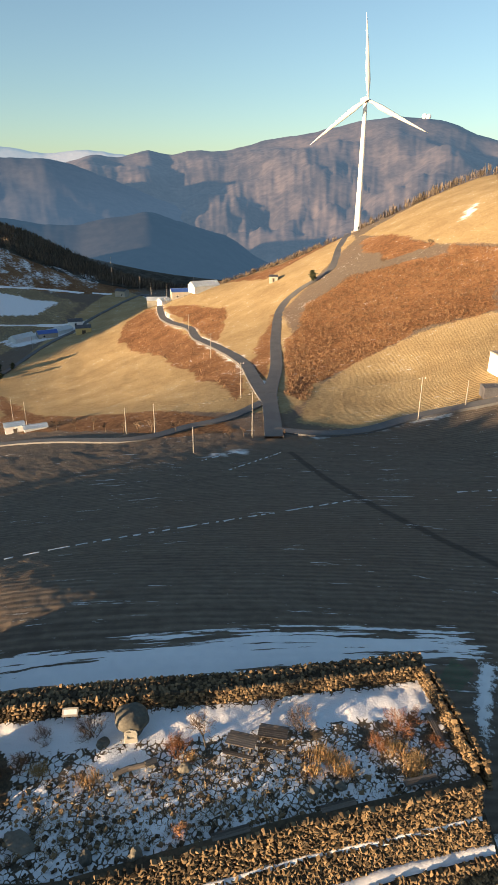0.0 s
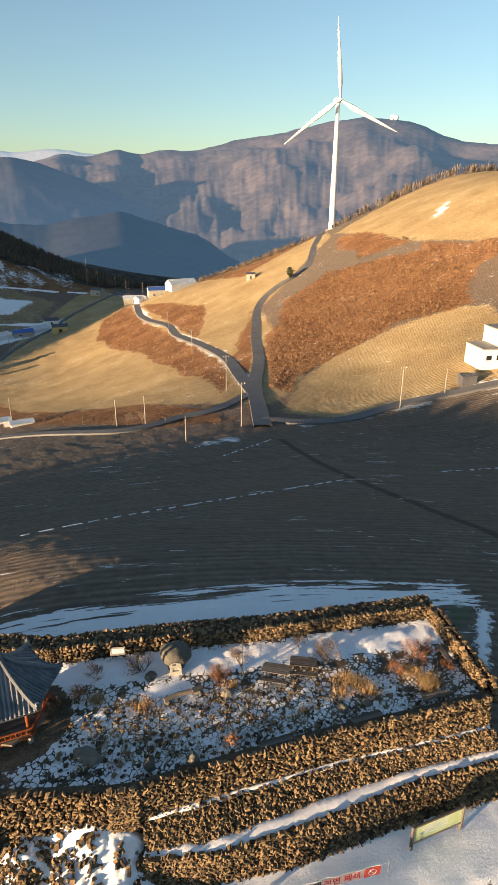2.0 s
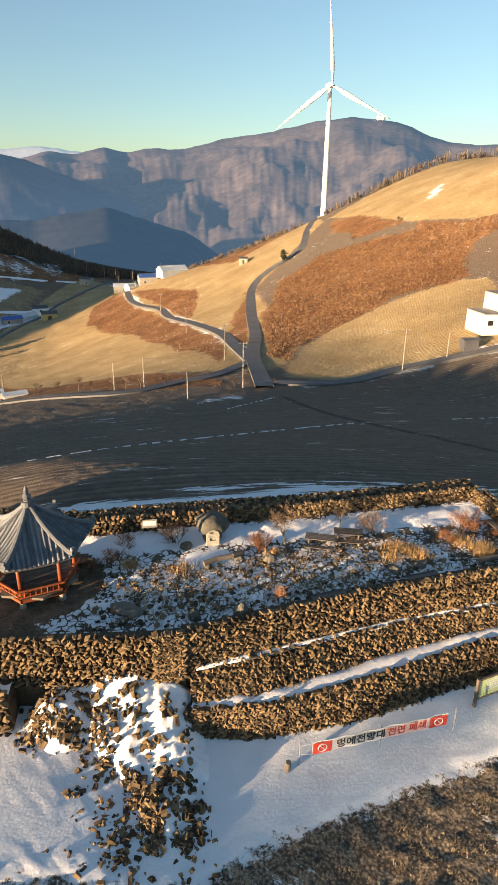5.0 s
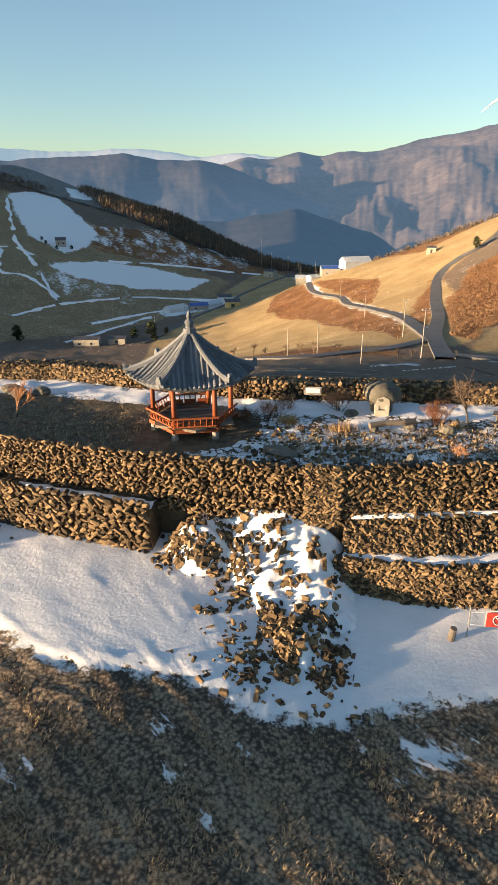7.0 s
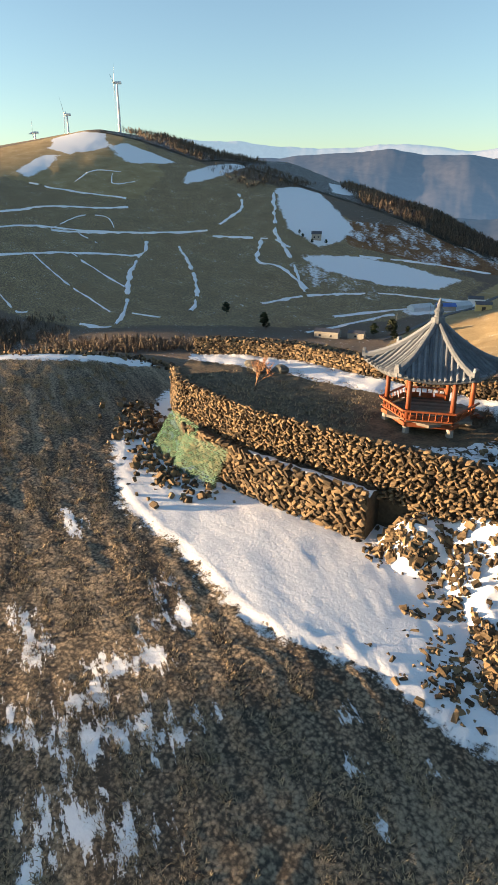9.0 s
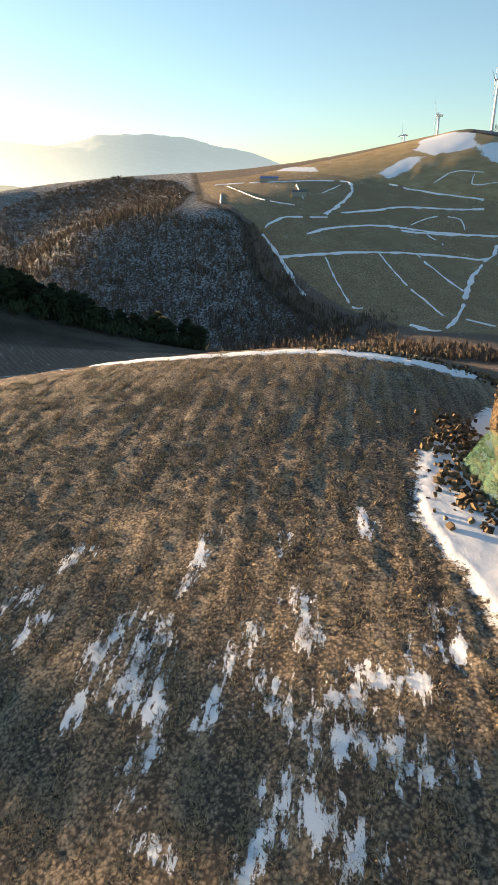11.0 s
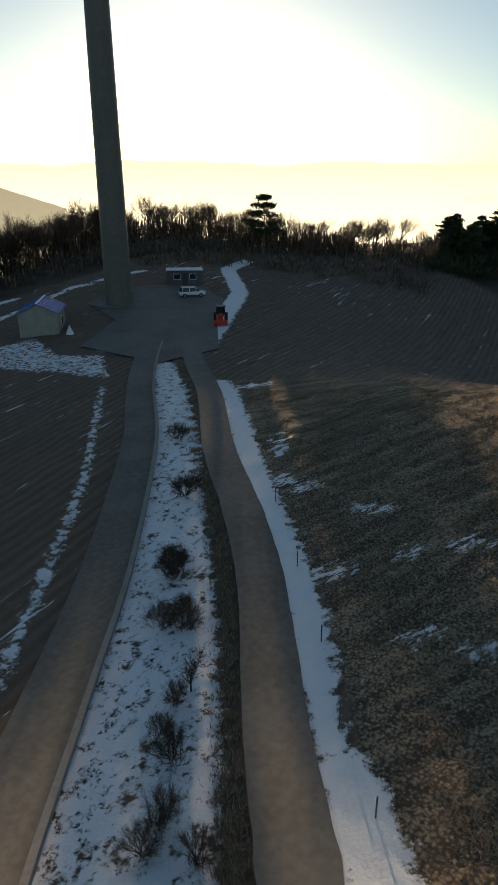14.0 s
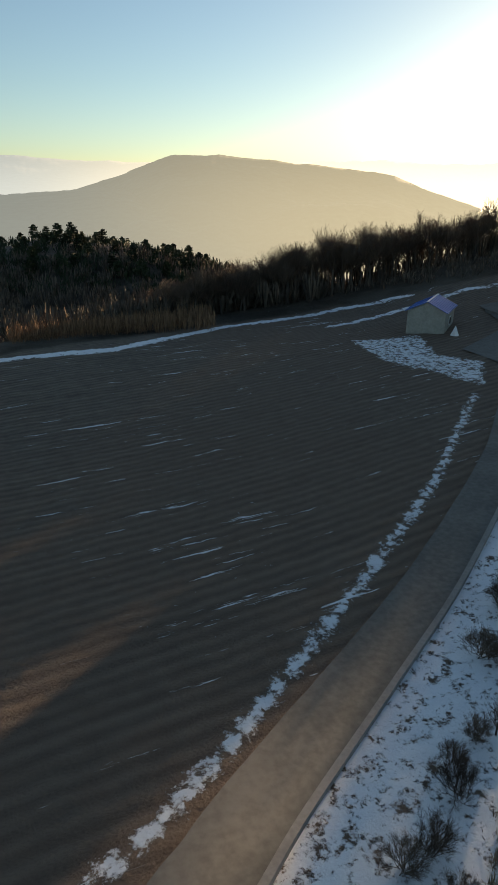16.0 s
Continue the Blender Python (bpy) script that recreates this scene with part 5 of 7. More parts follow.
        for j in range(13):
            s = 0.04 + 0.99 * j / 12
            p = slope_point(k, 0, s, 0.05 + (0.08 if j == 12 else 0))
            h = 0.2 if j < 12 else 0.26
            out = Vector((-p.y, p.x, 0)).normalized()
            loop = [bm.verts.new(p + out * x + Vector((0, 0, z))) for x, z in ((-0.13, -0.06), (-0.13, h * 0.6), (-0.06, h), (0.06, h), (0.13, h * 0.6), (0.13, -0.06))]
            if prev:
                for c in range(5):
                    bm.faces.new((prev[c], prev[c + 1], loop[c + 1], loop[c]))
            prev = loop
        bm.faces.new(prev)
        hip = part("hip_ridge", bm, M_TILE, t)
        part("hip_end", boxed((0.16, 0.22, 0.34), Matrix.Translation(slope_point(k, 0, 1.0, 0.3)) @ pose(0, 0, 0, 0, 0, 60 * k), 0.03), M_TILE, hip)
    bm = bmesh.new()
    for za, zb, ra, rb in ((top - 0.1, top + 0.15, 0.36, 0.3), (top + 0.15, top + 0.25, 0.2, 0.2), (top + 0.25, top + 0.45, 0.17, 0.24), (top + 0.45, top + 0.6, 0.24, 0.12), (top + 0.6, top + 0.75, 0.1, 0.15), (top + 0.75, top + 1.05, 0.13, 0.02)):
        rod(bm, (0, 0, za), (0, 0, zb), ra, rb, 12)
    part("finial", bm, M_TILE, t, "grey stacked roof finial")
    return t


pavilion()


# ---- trees, bushes and grass ----
def prism(verts, faces, a, b, ra, rb, sides=4):
    """Adds a tapered stick to lists of corners and faces."""
    d = (b - a).normalized()
    u = d.orthogonal().normalized()
    w = d.cross(u)
    base = len(verts)
    for p, r in ((a, ra), (b, rb)):
        for k in range(sides):
            g = 2 * math.pi * k / sides
            verts.append(p + u * (r * math.cos(g)) + w * (r * math.sin(g)))
    for k in range(sides):
        faces.append((base + k, base + (k + 1) % sides, base + sides + (k + 1) % sides, base + sides + k))


def grow(store, p, d, length, r, level, rng, spread, up):
    """Grows a limb with its twigs."""
    q = p
    pieces = 3 if level > 1 else 2
    for k in range(pieces):
        d = (d + Vector((rng.gauss(0, 0.14), rng.gauss(0, 0.14), rng.gauss(0.03, 0.1) + up * 0.06))).normalized()
        n = q + d * (length / pieces)
        prism(store[0], store[1], q, n, r * (1 - k / pieces * 0.45), r * (1 - (k + 1) / pieces * 0.45), 4 if r > 0.05 else 3)
        q = n
        if level > 0 and k >= (0 if level < 3 else 1):
            for _ in range(2 if level > 1 else 2):
                side = Vector((rng.gauss(0, 1), rng.gauss(0, 1), rng.gauss(0.2, 0.5))).normalized()
                grow(store, q, (d * (1 - spread) + side * spread).normalized(), length * rng.uniform(0.5, 0.7), r * 0.5, level - 1, rng, spread, up)
    if level > 0:
        grow(store, q, d, length * 0.6, r * 0.5, level - 1, rng, spread, up)


def bare_tree(m, high, seed, label, group="", crown_material=None, spread=0.5, levels=3, name="tree", stems=1):
    rng = random.Random(seed)
    t = thing(name, m, label, name, group)
    v, f = [], []
    limbs = ([], [])
    for s in range(stems):
        lean = Vector((rng.gauss(0, 0.10 if stems == 1 else 0.5), rng.gauss(0, 0.10 if stems == 1 else 0.5), 1)).normalized()
        p = Vector((rng.gauss(0, 0.1), rng.gauss(0, 0.1), -0.15)) if stems > 1 else Vector((0, 0, -0.3))
        r = high * (0.016 if stems == 1 else 0.011)
        trunk_len = high * (0.42 if stems == 1 else 0.18)
        for k in range(4):
            n = p + (lean + Vector((rng.gauss(0, 0.07), rng.gauss(0, 0.07), 0))) * (trunk_len / 4)
            prism(v, f, p, n, r * (1.25 - 0.12 * k if k else 1.5), r * (1.13 - 0.12 * k), 6)
            p = n
        for k in range(5 if stems == 1 else 3):
            a = rng.uniform(0, 2 * math.pi)
            d = (lean + Vector((math.cos(a), math.sin(a), 0)) * rng.uniform(0.25, 0.9)).normalized()
            grow(limbs, p - lean * (rng.random() * trunk_len * 0.35), d, high * rng.uniform(0.22, 0.32), r * 0.6, levels - 1, rng, spread, 0.6)
    raw("trunk" if stems == 1 else "stems", v, f, M_BARK, t)
    raw("crown", limbs[0], limbs[1], crown_material or M_TWIG, t)
    return t


def tuft_cloud(verts, faces, centre, radius, count, size, rng, flat=0.6):
    """Adds a clump of needles: many small pointed blades round a centre."""
    for _ in range(count):
        d = Vector((rng.gauss(0, 1), rng.gauss(0, 1), rng.gauss(0, flat))).normalized()
        p = centre + Vector((d.x * radius, d.y * radius, d.z * radius * flat)) * rng.random() ** 0.5
        a = (d + Vector((rng.gauss(0, 0.6), rng.gauss(0, 0.6), rng.gauss(0.3, 0.4)))).normalized() * size
        s = a.orthogonal().normalized() * (size * 0.28)
        b = len(verts)
        verts += [p - s, p + s, p + a * 0.6 + s * 0.6, p + a]
        faces += [(b, b + 1, b + 2), (b, b + 2, b + 3)]


def pine(m, high, seed, label, group="", blades=34, size=0.5, low=1):
    rng = random.Random(seed)
    t = thing("pine_tree", m, label, "pine tree", group)
    v, f = [], []
    p, line = Vector((0, 0, -0.4)), []
    for k in range(7):
        n = p + Vector((rng.gauss(0, 0.03), rng.gauss(0, 0.03), 1)).normalized() * (high / 7)
        prism(v, f, p, n, high * 0.022 * (1 - k / 8), high * 0.022 * (1 - (k + 1) / 8), 7)
        p = n
        line.append(n)
    cv, cf = [], []
    for k in range(low, 7):
        count = 5 if k < 6 else 3
        reach = high * (0.30 * (1 - ((k - 2.2) / 5.2) ** 2) if k < 6 else 0.08)
        for j in range(count):
            if k == 1 and j > 1:
                continue
            a = rng.uniform(0, 2 * math.pi)
            out = Vector((math.cos(a), math.sin(a), rng.uniform(-0.05, 0.28)))
            tip = line[k] + out * reach * rng.uniform(0.65, 1.15)
            prism(v, f, line[k] - Vector((0, 0, high * 0.04)), tip, high * 0.008, high * 0.003, 4)
            for s in (0.55, 0.8, 1.0):
                tuft_cloud(cv, cf, line[k].lerp(tip, s) + Vector((0, 0, 0.1)), high * 0.10, blades, size, rng, 0.55)
    tuft_cloud(cv, cf, line[6] + Vector((0, 0, 0.2)), high * 0.09, blades, size, rng, 0.6)
    raw("trunk", v, f, M_BARK, t)
    raw("crown", cv, cf, M_NEEDLE, t)
    return t


def on_ground(x, y, turn=0.0, scale=1.0, sink=0.0):
    return pose(x, y, ground_at(x, y) - sink, 0, 0, turn) @ Matrix.Scale(scale, 4)


def scatter(kinds, places, rng):
    for x, y, s in places:
        o = rng.choice(kinds)
        c = copy_thing(o, on_ground(x, y, rng.uniform(0, 360), 1.0, 0.1))
        c.scale = (s, s, s * rng.uniform(0.9, 1.15))


rngt = random.Random(21)
# bare woods along the crest towards the sun
wood_kinds = []
for k in range(5):
    x, y, _ = polar(118 + 8 * k, 158, 0)
    wood_kinds.append(bare_tree(on_ground(x, y), 8.5 + k * 0.5, 40 + k, "leafless tree on the crest against the low sun", "bare woods on the crest", levels=4, spread=0.45))
places = []
while len(places) < 285:
    turn = rngt.uniform(106, 166) if rngt.random() < 0.55 else rngt.uniform(132, 164)
    near = np.interp(turn, [106, 112, 118, 123, 130, 138, 146, 154, 160, 166], [140, 143, 148, 152, 158, 150, 138, 128, 122, 118])
    far = near + abs(rngt.gauss(0, 16))
    x, y, _ = polar(turn, far, 0)
    places.append((x, y, rngt.uniform(0.8, 1.1) * np.interp(turn, [106, 132, 140, 152, 160], [0.9, 1.0, 1.3, 1.3, 0.95])))
scatter(wood_kinds, places, rngt)
# pines on the dark hill
pine_kinds = [pine(on_ground(*polar(84 + 4 * k, 168, 0)[:2]), 6 + 0.6 * k, 60 + k, "dark pine on the shaded hillside", "pines on the dark hill", 22, 0.55) for k in range(4)]
places = []
while len(places) < 190:
    turn = rngt.uniform(70, 105)
    far = np.interp(turn, [70, 80, 90, 98, 106], [150, 150, 148, 152, 160]) + abs(rngt.gauss(0, 24))
    x, y, _ = polar(turn, far, 0)
    places.append((x, y, rngt.uniform(0.7, 1.1)))
scatter(pine_kinds, places, rngt)
pine(on_ground(*polar(120.4, 148, 0)[:2], 30), 13, 77, "tall lone pine with flat spreading boughs on the crest", "", 52, 0.5, 2)
south_kinds = pine_kinds[:2]
places = []
while len(places) < 70:
    x, y, _ = polar(rngt.uniform(160, 184), rngt.uniform(290, 400), 0)
    places.append((x, y, rngt.uniform(0.8, 1.3)))
scatter(south_kinds, places, rngt)


# far woods and scrub: nobody could count these
def thicket(name, count, pick, high, width, blades, material, label, seed):
    rng = random.Random(seed)
    pts = []
    while len(pts) < count:
        q = pick(rng)
        if q is not None:
            pts.append(q)
    hs = height([p[0] for p in pts], [p[1] for p in pts])
    verts, faces = [], []
    for (x, y), z in zip(pts, hs):
        h, w = rng.uniform(*high), rng.uniform(*width)
        base = Vector((x, y, z - 0.3))
        for _ in range(blades):
            a = rng.uniform(0, 2 * math.pi)
            out = Vector((math.cos(a), math.sin(a), 0))
            root = base + out * (w * 0.25 * rng.random())
            tip = base + out * (w * rng.uniform(0.2, 0.6)) + Vector((0, 0, h * rng.uniform(0.6, 1.05)))
            side = Vector((-out.y, out.x, 0)) * (w * rng.uniform(0.018, 0.05))
            mid = root.lerp(tip, rng.uniform(0.6, 0.85)) + out * (w * 0.10)
            b = len(verts)
            verts += [root, mid - side, mid + side, tip]
            faces += [(b, b + 2, b + 1), (b + 1, b + 2, b + 3)]
    return tagged(raw(name, verts, faces, material), label, "woodland", kind="stuff")


def within(outline):
    """Draws random places inside an outline."""
    xs, ys = [p[0] for p in outline], [p[1] for p in outline]
    pool = []

    def pick(rng):
        if not pool:
            draw = np.random.default_rng(rng.randrange(10 ** 6))
            px, py = draw.uniform(min(xs), max(xs), 4000), draw.uniform(min(ys), max(ys), 4000)
            ok = inside(outline, px, py) > 0
            pool.extend(zip(px[ok].tolist(), py[ok].tolist()))
        return pool.pop()
    return pick


def bands(*spans):
    def pick(rng):
        t0, t1, d0, d1 = rng.choice(spans)
        return polar(rng.uniform(t0, t1), rng.uniform(d0, d1), 0)[:2]
    return pick


thicket("scrub", 3600, within(BRUSH[0]), (0.5, 1.5), (1.4, 2.8), 13, M_SCRUB, "rust-coloured leafless scrub on the sunlit slope", 1)
thicket("scrub", 260, within(BRUSH[2]), (0.6, 1.8), (1.2, 2.5), 8, M_SCRUB, "rust-coloured scrub on the roadside bank", 2)
thicket("scrub", 220, within(BRUSH[3]), (0.6, 1.6), (1.2, 2.5), 8, M_SCRUB, "rust-coloured scrub above the road", 3)
thicket("scrub", 160, within(BRUSH[6]), (1.0, 2.5), (1.2, 2.5), 8, M_SCRUB, "leafless scrub among rocks", 4)
thicket("woodland", 900, within([(75, 475), (110, 445), (240, 420), (300, 520), (60, 560)]), (5, 9), (4, 6), 10, M_WOODS, "bare woods along the hilltop", 5)
thicket("woodland", 500, within([(-20, 470), (30, 440), (58, 462), (50, 500), (-30, 540), (-60, 520)]), (2.5, 5), (3, 5), 9, M_WOODS, "bare woods on the saddle", 6)
thicket("woodland", 2600, within([(-400, 740), (-330, 660), (-200, 630), (-100, 600), (-70, 660), (-250, 790), (-420, 880)]), (6, 11), (5, 8), 9, M_WOODS, "bare woods down the western ridge", 7)
thicket("woodland", 800, within([(-640, 650), (-540, 640), (-520, 760), (-640, 800), (-720, 680)]), (6, 11), (5, 8), 9, M_WOODS, "dark woods behind the hilltop", 8)
thicket("woodland", 300, within([(-520, 620), (-440, 600), (-400, 690), (-500, 720)]), (4, 8), (4, 7), 9, M_WOODS, "scattered bare woods on the hillside", 9)
thicket("woodland", 3900, within([(-860, 40), (-747, 129), (-545, 185), (-520, 230), (-472, 226), (-406, 222), (-345, 235), (-300, 170), (-330, 90), (-480, 30), (-650, -10)]), (4, 9), (4, 7), 11, M_WOODS, "bare woods on a steep snowy hillside", 10)
thicket("woodland", 2600, within([(-930, 40), (-960, 130), (-985, 225), (-845, 268), (-718, 245), (-579, 180), (-770, 128), (-859, 35)]), (2.5, 5), (6, 9), 10, M_WOODS, "bare woods over a rounded hill", 17)
thicket("woodland", 700, bands((52, 66, 330, 430), (40, 56, 310, 345)), (3, 5.5), (3, 5), 14, M_WOODS, "bare woods in the valley bottom", 11)
thicket("woodland", 1500, bands((152, 186, 190, 330), (150, 178, 128, 190)), (4, 7.5), (4, 7), 18, M_WOODS, "brown bare woods beyond the ploughed field", 12)
thicket("woodland", 950, bands((112, 164, 156, 205)), (4, 6.5), (2.5, 4.5), 12, M_WOODS, "dense bare woods behind the crest", 16)
thicket("undergrowth", 1400, bands((106, 160, 132, 190)), (1.2, 3.2), (2, 4), 8, M_WOODS, "dark undergrowth below the bare woods", 13)
thicket("undergrowth", 1500, bands((70, 106, 146, 200)), (2, 4.5), (4, 6), 9, M_NEEDLE, "dark evergreen growth on the shaded hill", 14)
thicket("undergrowth", 900, bands((158, 186, 270, 400)), (3, 6), (5, 8), 11, M_NEEDLE, "dark evergreen woods on the southern hill", 19)
thicket("reeds", 900, bands((160, 178, 100, 122)), (1.8, 4.0), (1, 2), 7, M_SCRUB, "tall brown reeds along the field edge", 15)


# stubble and dead grass close by
def grass(name, count, pick, high, spread, material, label, seed, base=None, blades=5):
    rng = random.Random(seed)
    pts = []
    while len(pts) < count:
        q = pick(rng)
        if q is not None:
            pts.append(q)
    hs = height([p[0] for p in pts], [p[1] for p in pts]) if base is None else [base] * len(pts)
    verts, faces = [], []
    for (x, y), z in zip(pts, hs):
        for _ in range(blades):
            a, h = rng.uniform(0, 2 * math.pi), rng.uniform(*high)
            s = rng.uniform(0.3, 1) * spread
            out = Vector((math.cos(a), math.sin(a), 0))
            root = Vector((x, y, z - 0.05)) + out * (0.2 * s)
            side = Vector((-out.y, out.x, 0)) * 0.022
            b = len(verts)
            verts += [root - side, root + side, root + out * s + Vector((0, 0, h))]
            faces.append((b, b + 1, b + 2))
    return tagged(raw(name, verts, faces, material), label, "grass", kind="stuff")


STUBBLE = [(-60, -2), (-62, 14), (-56, 26), (-46, 31), (-40, 24), (-33, 15), (-24, 10.8), (-18, 8.8), (-11, 8.8), (-5, 10.8), (6, 14.5), (18, 17), (20, -6), (-4, -9), (-14, -2.5), (-24, -8.5), (-36, -17), (-48, -28), (-58, -37), (-62, -20)]


def in_rows(rng):
    """Tufts that stand in drill rows and clumps."""
    q = stubble_pick(rng)
    if q is None:
        return None
    u, w = q[0] * 0.545 + q[1] * 0.838, q[0] * -0.838 + q[1] * 0.545
    if noise.noise(Vector((u * 1.7, w * 0.35, 4))) < -0.12 + 0.25 * rng.random():
        return None
    return q


stubble_pick = within(STUBBLE)
grass("stubble", 80000, in_rows, (0.05, 0.19), 0.2, M_STRAW, "dry trampled stubble on the knoll", 31)
floor_level = PLATFORM + 0.05
grass("terrace_grass", 1500, within([(-33, 22.5), (-25, 20.2), (-19.5, 20), (-20, 27), (-30, 28.2)]), (0.06, 0.2), 0.22, M_STRAW, "dead grass on the terrace", 32, floor_level)
grass("terrace_grass", 2200, within([(-13, 20), (-5, 21), (11, 25), (11, 29), (2, 27), (-12, 25)]), (0.08, 0.28), 0.2, M_STRAW, "dead grass between the stones of the terrace", 33, floor_level)
for gxx, gyy, rr, cnt in ((4.0, 26.5, 0.9, 260), (5.0, 25.6, 0.6, 150), (8.0, 27.2, 0.8, 240), (9.2, 26.3, 0.7, 200), (8.8, 25.6, 0.6, 160), (3.2, 25.6, 0.5, 90), (-12.5, 25.3, 0.6, 90), (-3.8, 26.2, 0.5, 90), (-9.5, 24.8, 0.7, 70)):
    grass("grass_clump", cnt, lambda r, a=gxx, b=gyy, c=rr: (a + r.gauss(0, c * 0.5), b + r.gauss(0, c * 0.4)), (0.15, 0.6), 0.34, M_GOLDSTRAW, "golden clump of tall dead grass", int(gxx * 10 + 400), floor_level, 4)
on_floor = lambda x, y, turn=0.0: pose(x, y, floor_level, 0, 0, turn)
bare_tree(on_floor(-3.0, 27.0, 20), 3.3, 301, "small gnarled bare tree on the terrace", levels=4, spread=0.62)
bare_tree(on_floor(0.8, 29.6, 80), 2.0, 302, "small bare tree by the stone wall", levels=4, spread=0.6)
bare_tree(on_floor(-27.5, 22.7, 10), 2.6, 303, "slender sapling with dry twigs on the terrace", crown_material=M_REDTWIG, levels=4, spread=0.3)
bare_tree(on_floor(-4.1, 21.5, 10), 1.6, 304, "small rust-coloured shrub tree", crown_material=M_REDTWIG, levels=4, spread=0.5)
for bx, by, bh, red in ((-10.0, 27.8, 1.9, 0), (-4.7, 26.5, 1.7, 1), (2.8, 28.5, 1.9, 0), (8.9, 28.6, 2.0, 1), (7.2, 27.2, 1.2, 1), (-13.6, 25.2, 1.5, 0), (-14.6, 24.6, 1.2, 0), (-12.9, 27.4, 1.2, 0), (-16, 29.0, 1.2, 0), (10.6, 27.3, 1.0, 1)):
    bare_tree(on_floor(bx, by, bx * 40), bh * 1.25, 310 + int(bx * 7), "leafless bush with %s twigs on the terrace" % ("rusty" if red else "grey-brown"), "bushes on the terrace", M_REDTWIG if red else M_TWIG, 0.42, 4, "bush", 7)
lane_bush = bare_tree(on_ground(-37.4, -28.6), 2.6, 350, "dark leafless bush in the snow between the lanes", "bushes between the lanes", M_TWIG, 0.4, 4, "bush", 12)
for bx, by, s in ((-29.9, -23.6, 0.9), (-30.6, -24.2, 0.8), (-26.4, -21.5, 0.75), (-26.7, -20.4, 0.8), (-27.6, -21.4, 0.6), (-22.7, -18.0, 0.55), (-20.4, -16.3, 0.75), (-18.1, -14.9, 0.7), (-17, -14.7, 0.6), (-17.6, -13.1, 0.6), (-14.6, -12.6, 0.6), (-13.5, -13.2, 0.65), (-21.2, -17.4, 0.5), (-45, -35.0, 0.8)):
    c = copy_thing(lane_bush, on_ground(bx, by, bx * 77))
    c.scale = (s, s, s)
far_bush = bare_tree(on_ground(-30, 143.5), 4.5, 360, "leafless tree beside the farm road", "trees by the road", levels=4, spread=0.5)
for bx, by, s in ((-26, 142.5, 1.1), (-34, 146, 0.9), (-20, 141, 0.8), (-45, 158, 1.1), (-52, 165, 0.9), (-40, 152, 0.7), (-3, 134, 0.6), (-6, 131.5, 0.6), (6.6, 133, 0.5), (-60, 172, 1), (47, 300, 1), (60, 305, 1.3), (80, 300, 1.2)):
    c = copy_thing(far_bush, on_ground(bx, by, bx * 31))
    c.scale = (s, s, s)
bare_tree(on_ground(-23.6, -17.8), 2.6, 352, "thin bare sapling in the snow between the lanes", levels=4, spread=0.5)
dark_kind = copy_thing(pine_kinds[0], on_ground(-149.6, 344, 10))
for bx, by, s in ((30, 338, 1.0), (-157, 358, 1.5), (-165, 350, 1.2), (-235, 330, 1.3), (-228, 322, 1.2), (-268, 333, 1.2), (-305, 512, 0.6), (-318, 516, 0.6), (-325, 522, 0.6), (-295, 520, 0.6), (-150, 366, 0.7)):
    c = copy_thing(pine_kinds[1], on_ground(bx, by, bx * 13))
    c.scale = (s, s, s)

verge_mids = curve_line([(x + 1.05, y - 1.53, 0) for x, y in ROAD_RIGHT], 6)
grass("verge_grass", 3600, lambda r: (lambda q: (q.x + r.gauss(0, 0.32), q.y + r.gauss(0, 0.32)))(r.choice(verge_mids)), (0.1, 0.35), 0.25, M_STRAW, "rank dead grass along the edge of the lane", 41)


# ---- things on and below the terrace ----
def picnic_table(m):
    t = thing("picnic_table", m, "weathered wooden picnic table with two fixed benches", "picnic table", "picnic tables on the terrace")
    for k in range(5):
        part("top_plank", boxed((1.8, 0.15, 0.045), pose(0, -0.32 + 0.16 * k, 0.75), 0.006), M_GREYWOOD, t)
    for s in (-1, 1):
        for k in range(2):
            part("bench_plank", boxed((1.8, 0.14, 0.045), pose(0, s * (0.66 + 0.15 * k), 0.44), 0.006), M_GREYWOOD, t)
        part("crossbar", boxed((0.09, 1.7, 0.1), pose(s * 0.65, 0, 0.38), 0.008), M_GREYWOOD, t)
        part("top_bearer", boxed((0.09, 0.75, 0.08), pose(s * 0.65, 0, 0.69), 0.008), M_GREYWOOD, t)
        for q in (-1, 1):
            part("leg", rodded((s * 0.65, q * 0.55, -0.05), (s * 0.65, q * 0.22, 0.72), 0.055, sides=6), M_GREYWOOD, t)
    return t


def bench(m):
    t = thing("bench", m, "long low bench of weathered grey planks", "bench", "benches on the terrace")
    for k in range(3):
        part("seat_plank", boxed((2.0, 0.14, 0.05), pose(0, -0.15 + 0.15 * k, 0.42), 0.008), M_GREYWOOD, t)
    for s in (-1, 1):
        part("leg", boxed((0.12, 0.4, 0.42), pose(s * 0.75, 0, 0.19), 0.01), M_GREYWOOD, t)
    return t


def lump(bm, centre, size, seed, rough=0.16, cuts=3):
    """Adds a rounded, uneven rock."""
    geo = bmesh.ops.create_icosphere(bm, subdivisions=cuts, radius=1.0)["verts"]
    for v in geo:
        n = noise.fractal(v.co * 1.4 + Vector((seed, 0, 0)), 0.9, 2, 3)
        v.co = Vector(centre) + Vector((v.co.x * size[0], v.co.y * size[1], v.co.z * size[2])) * (1 + rough * n)
    return bm


picnic_table(on_floor(-1.0, 27.0, -14))
picnic_table(on_floor(0.9, 27.6, -10))
for bx, by, turn in ((-1.4, 21.6, 17), (4.3, 23.2, 16), (9.1, 24.8, 14), (10.9, 28.4, 100)):
    bench(on_floor(bx, by, turn))

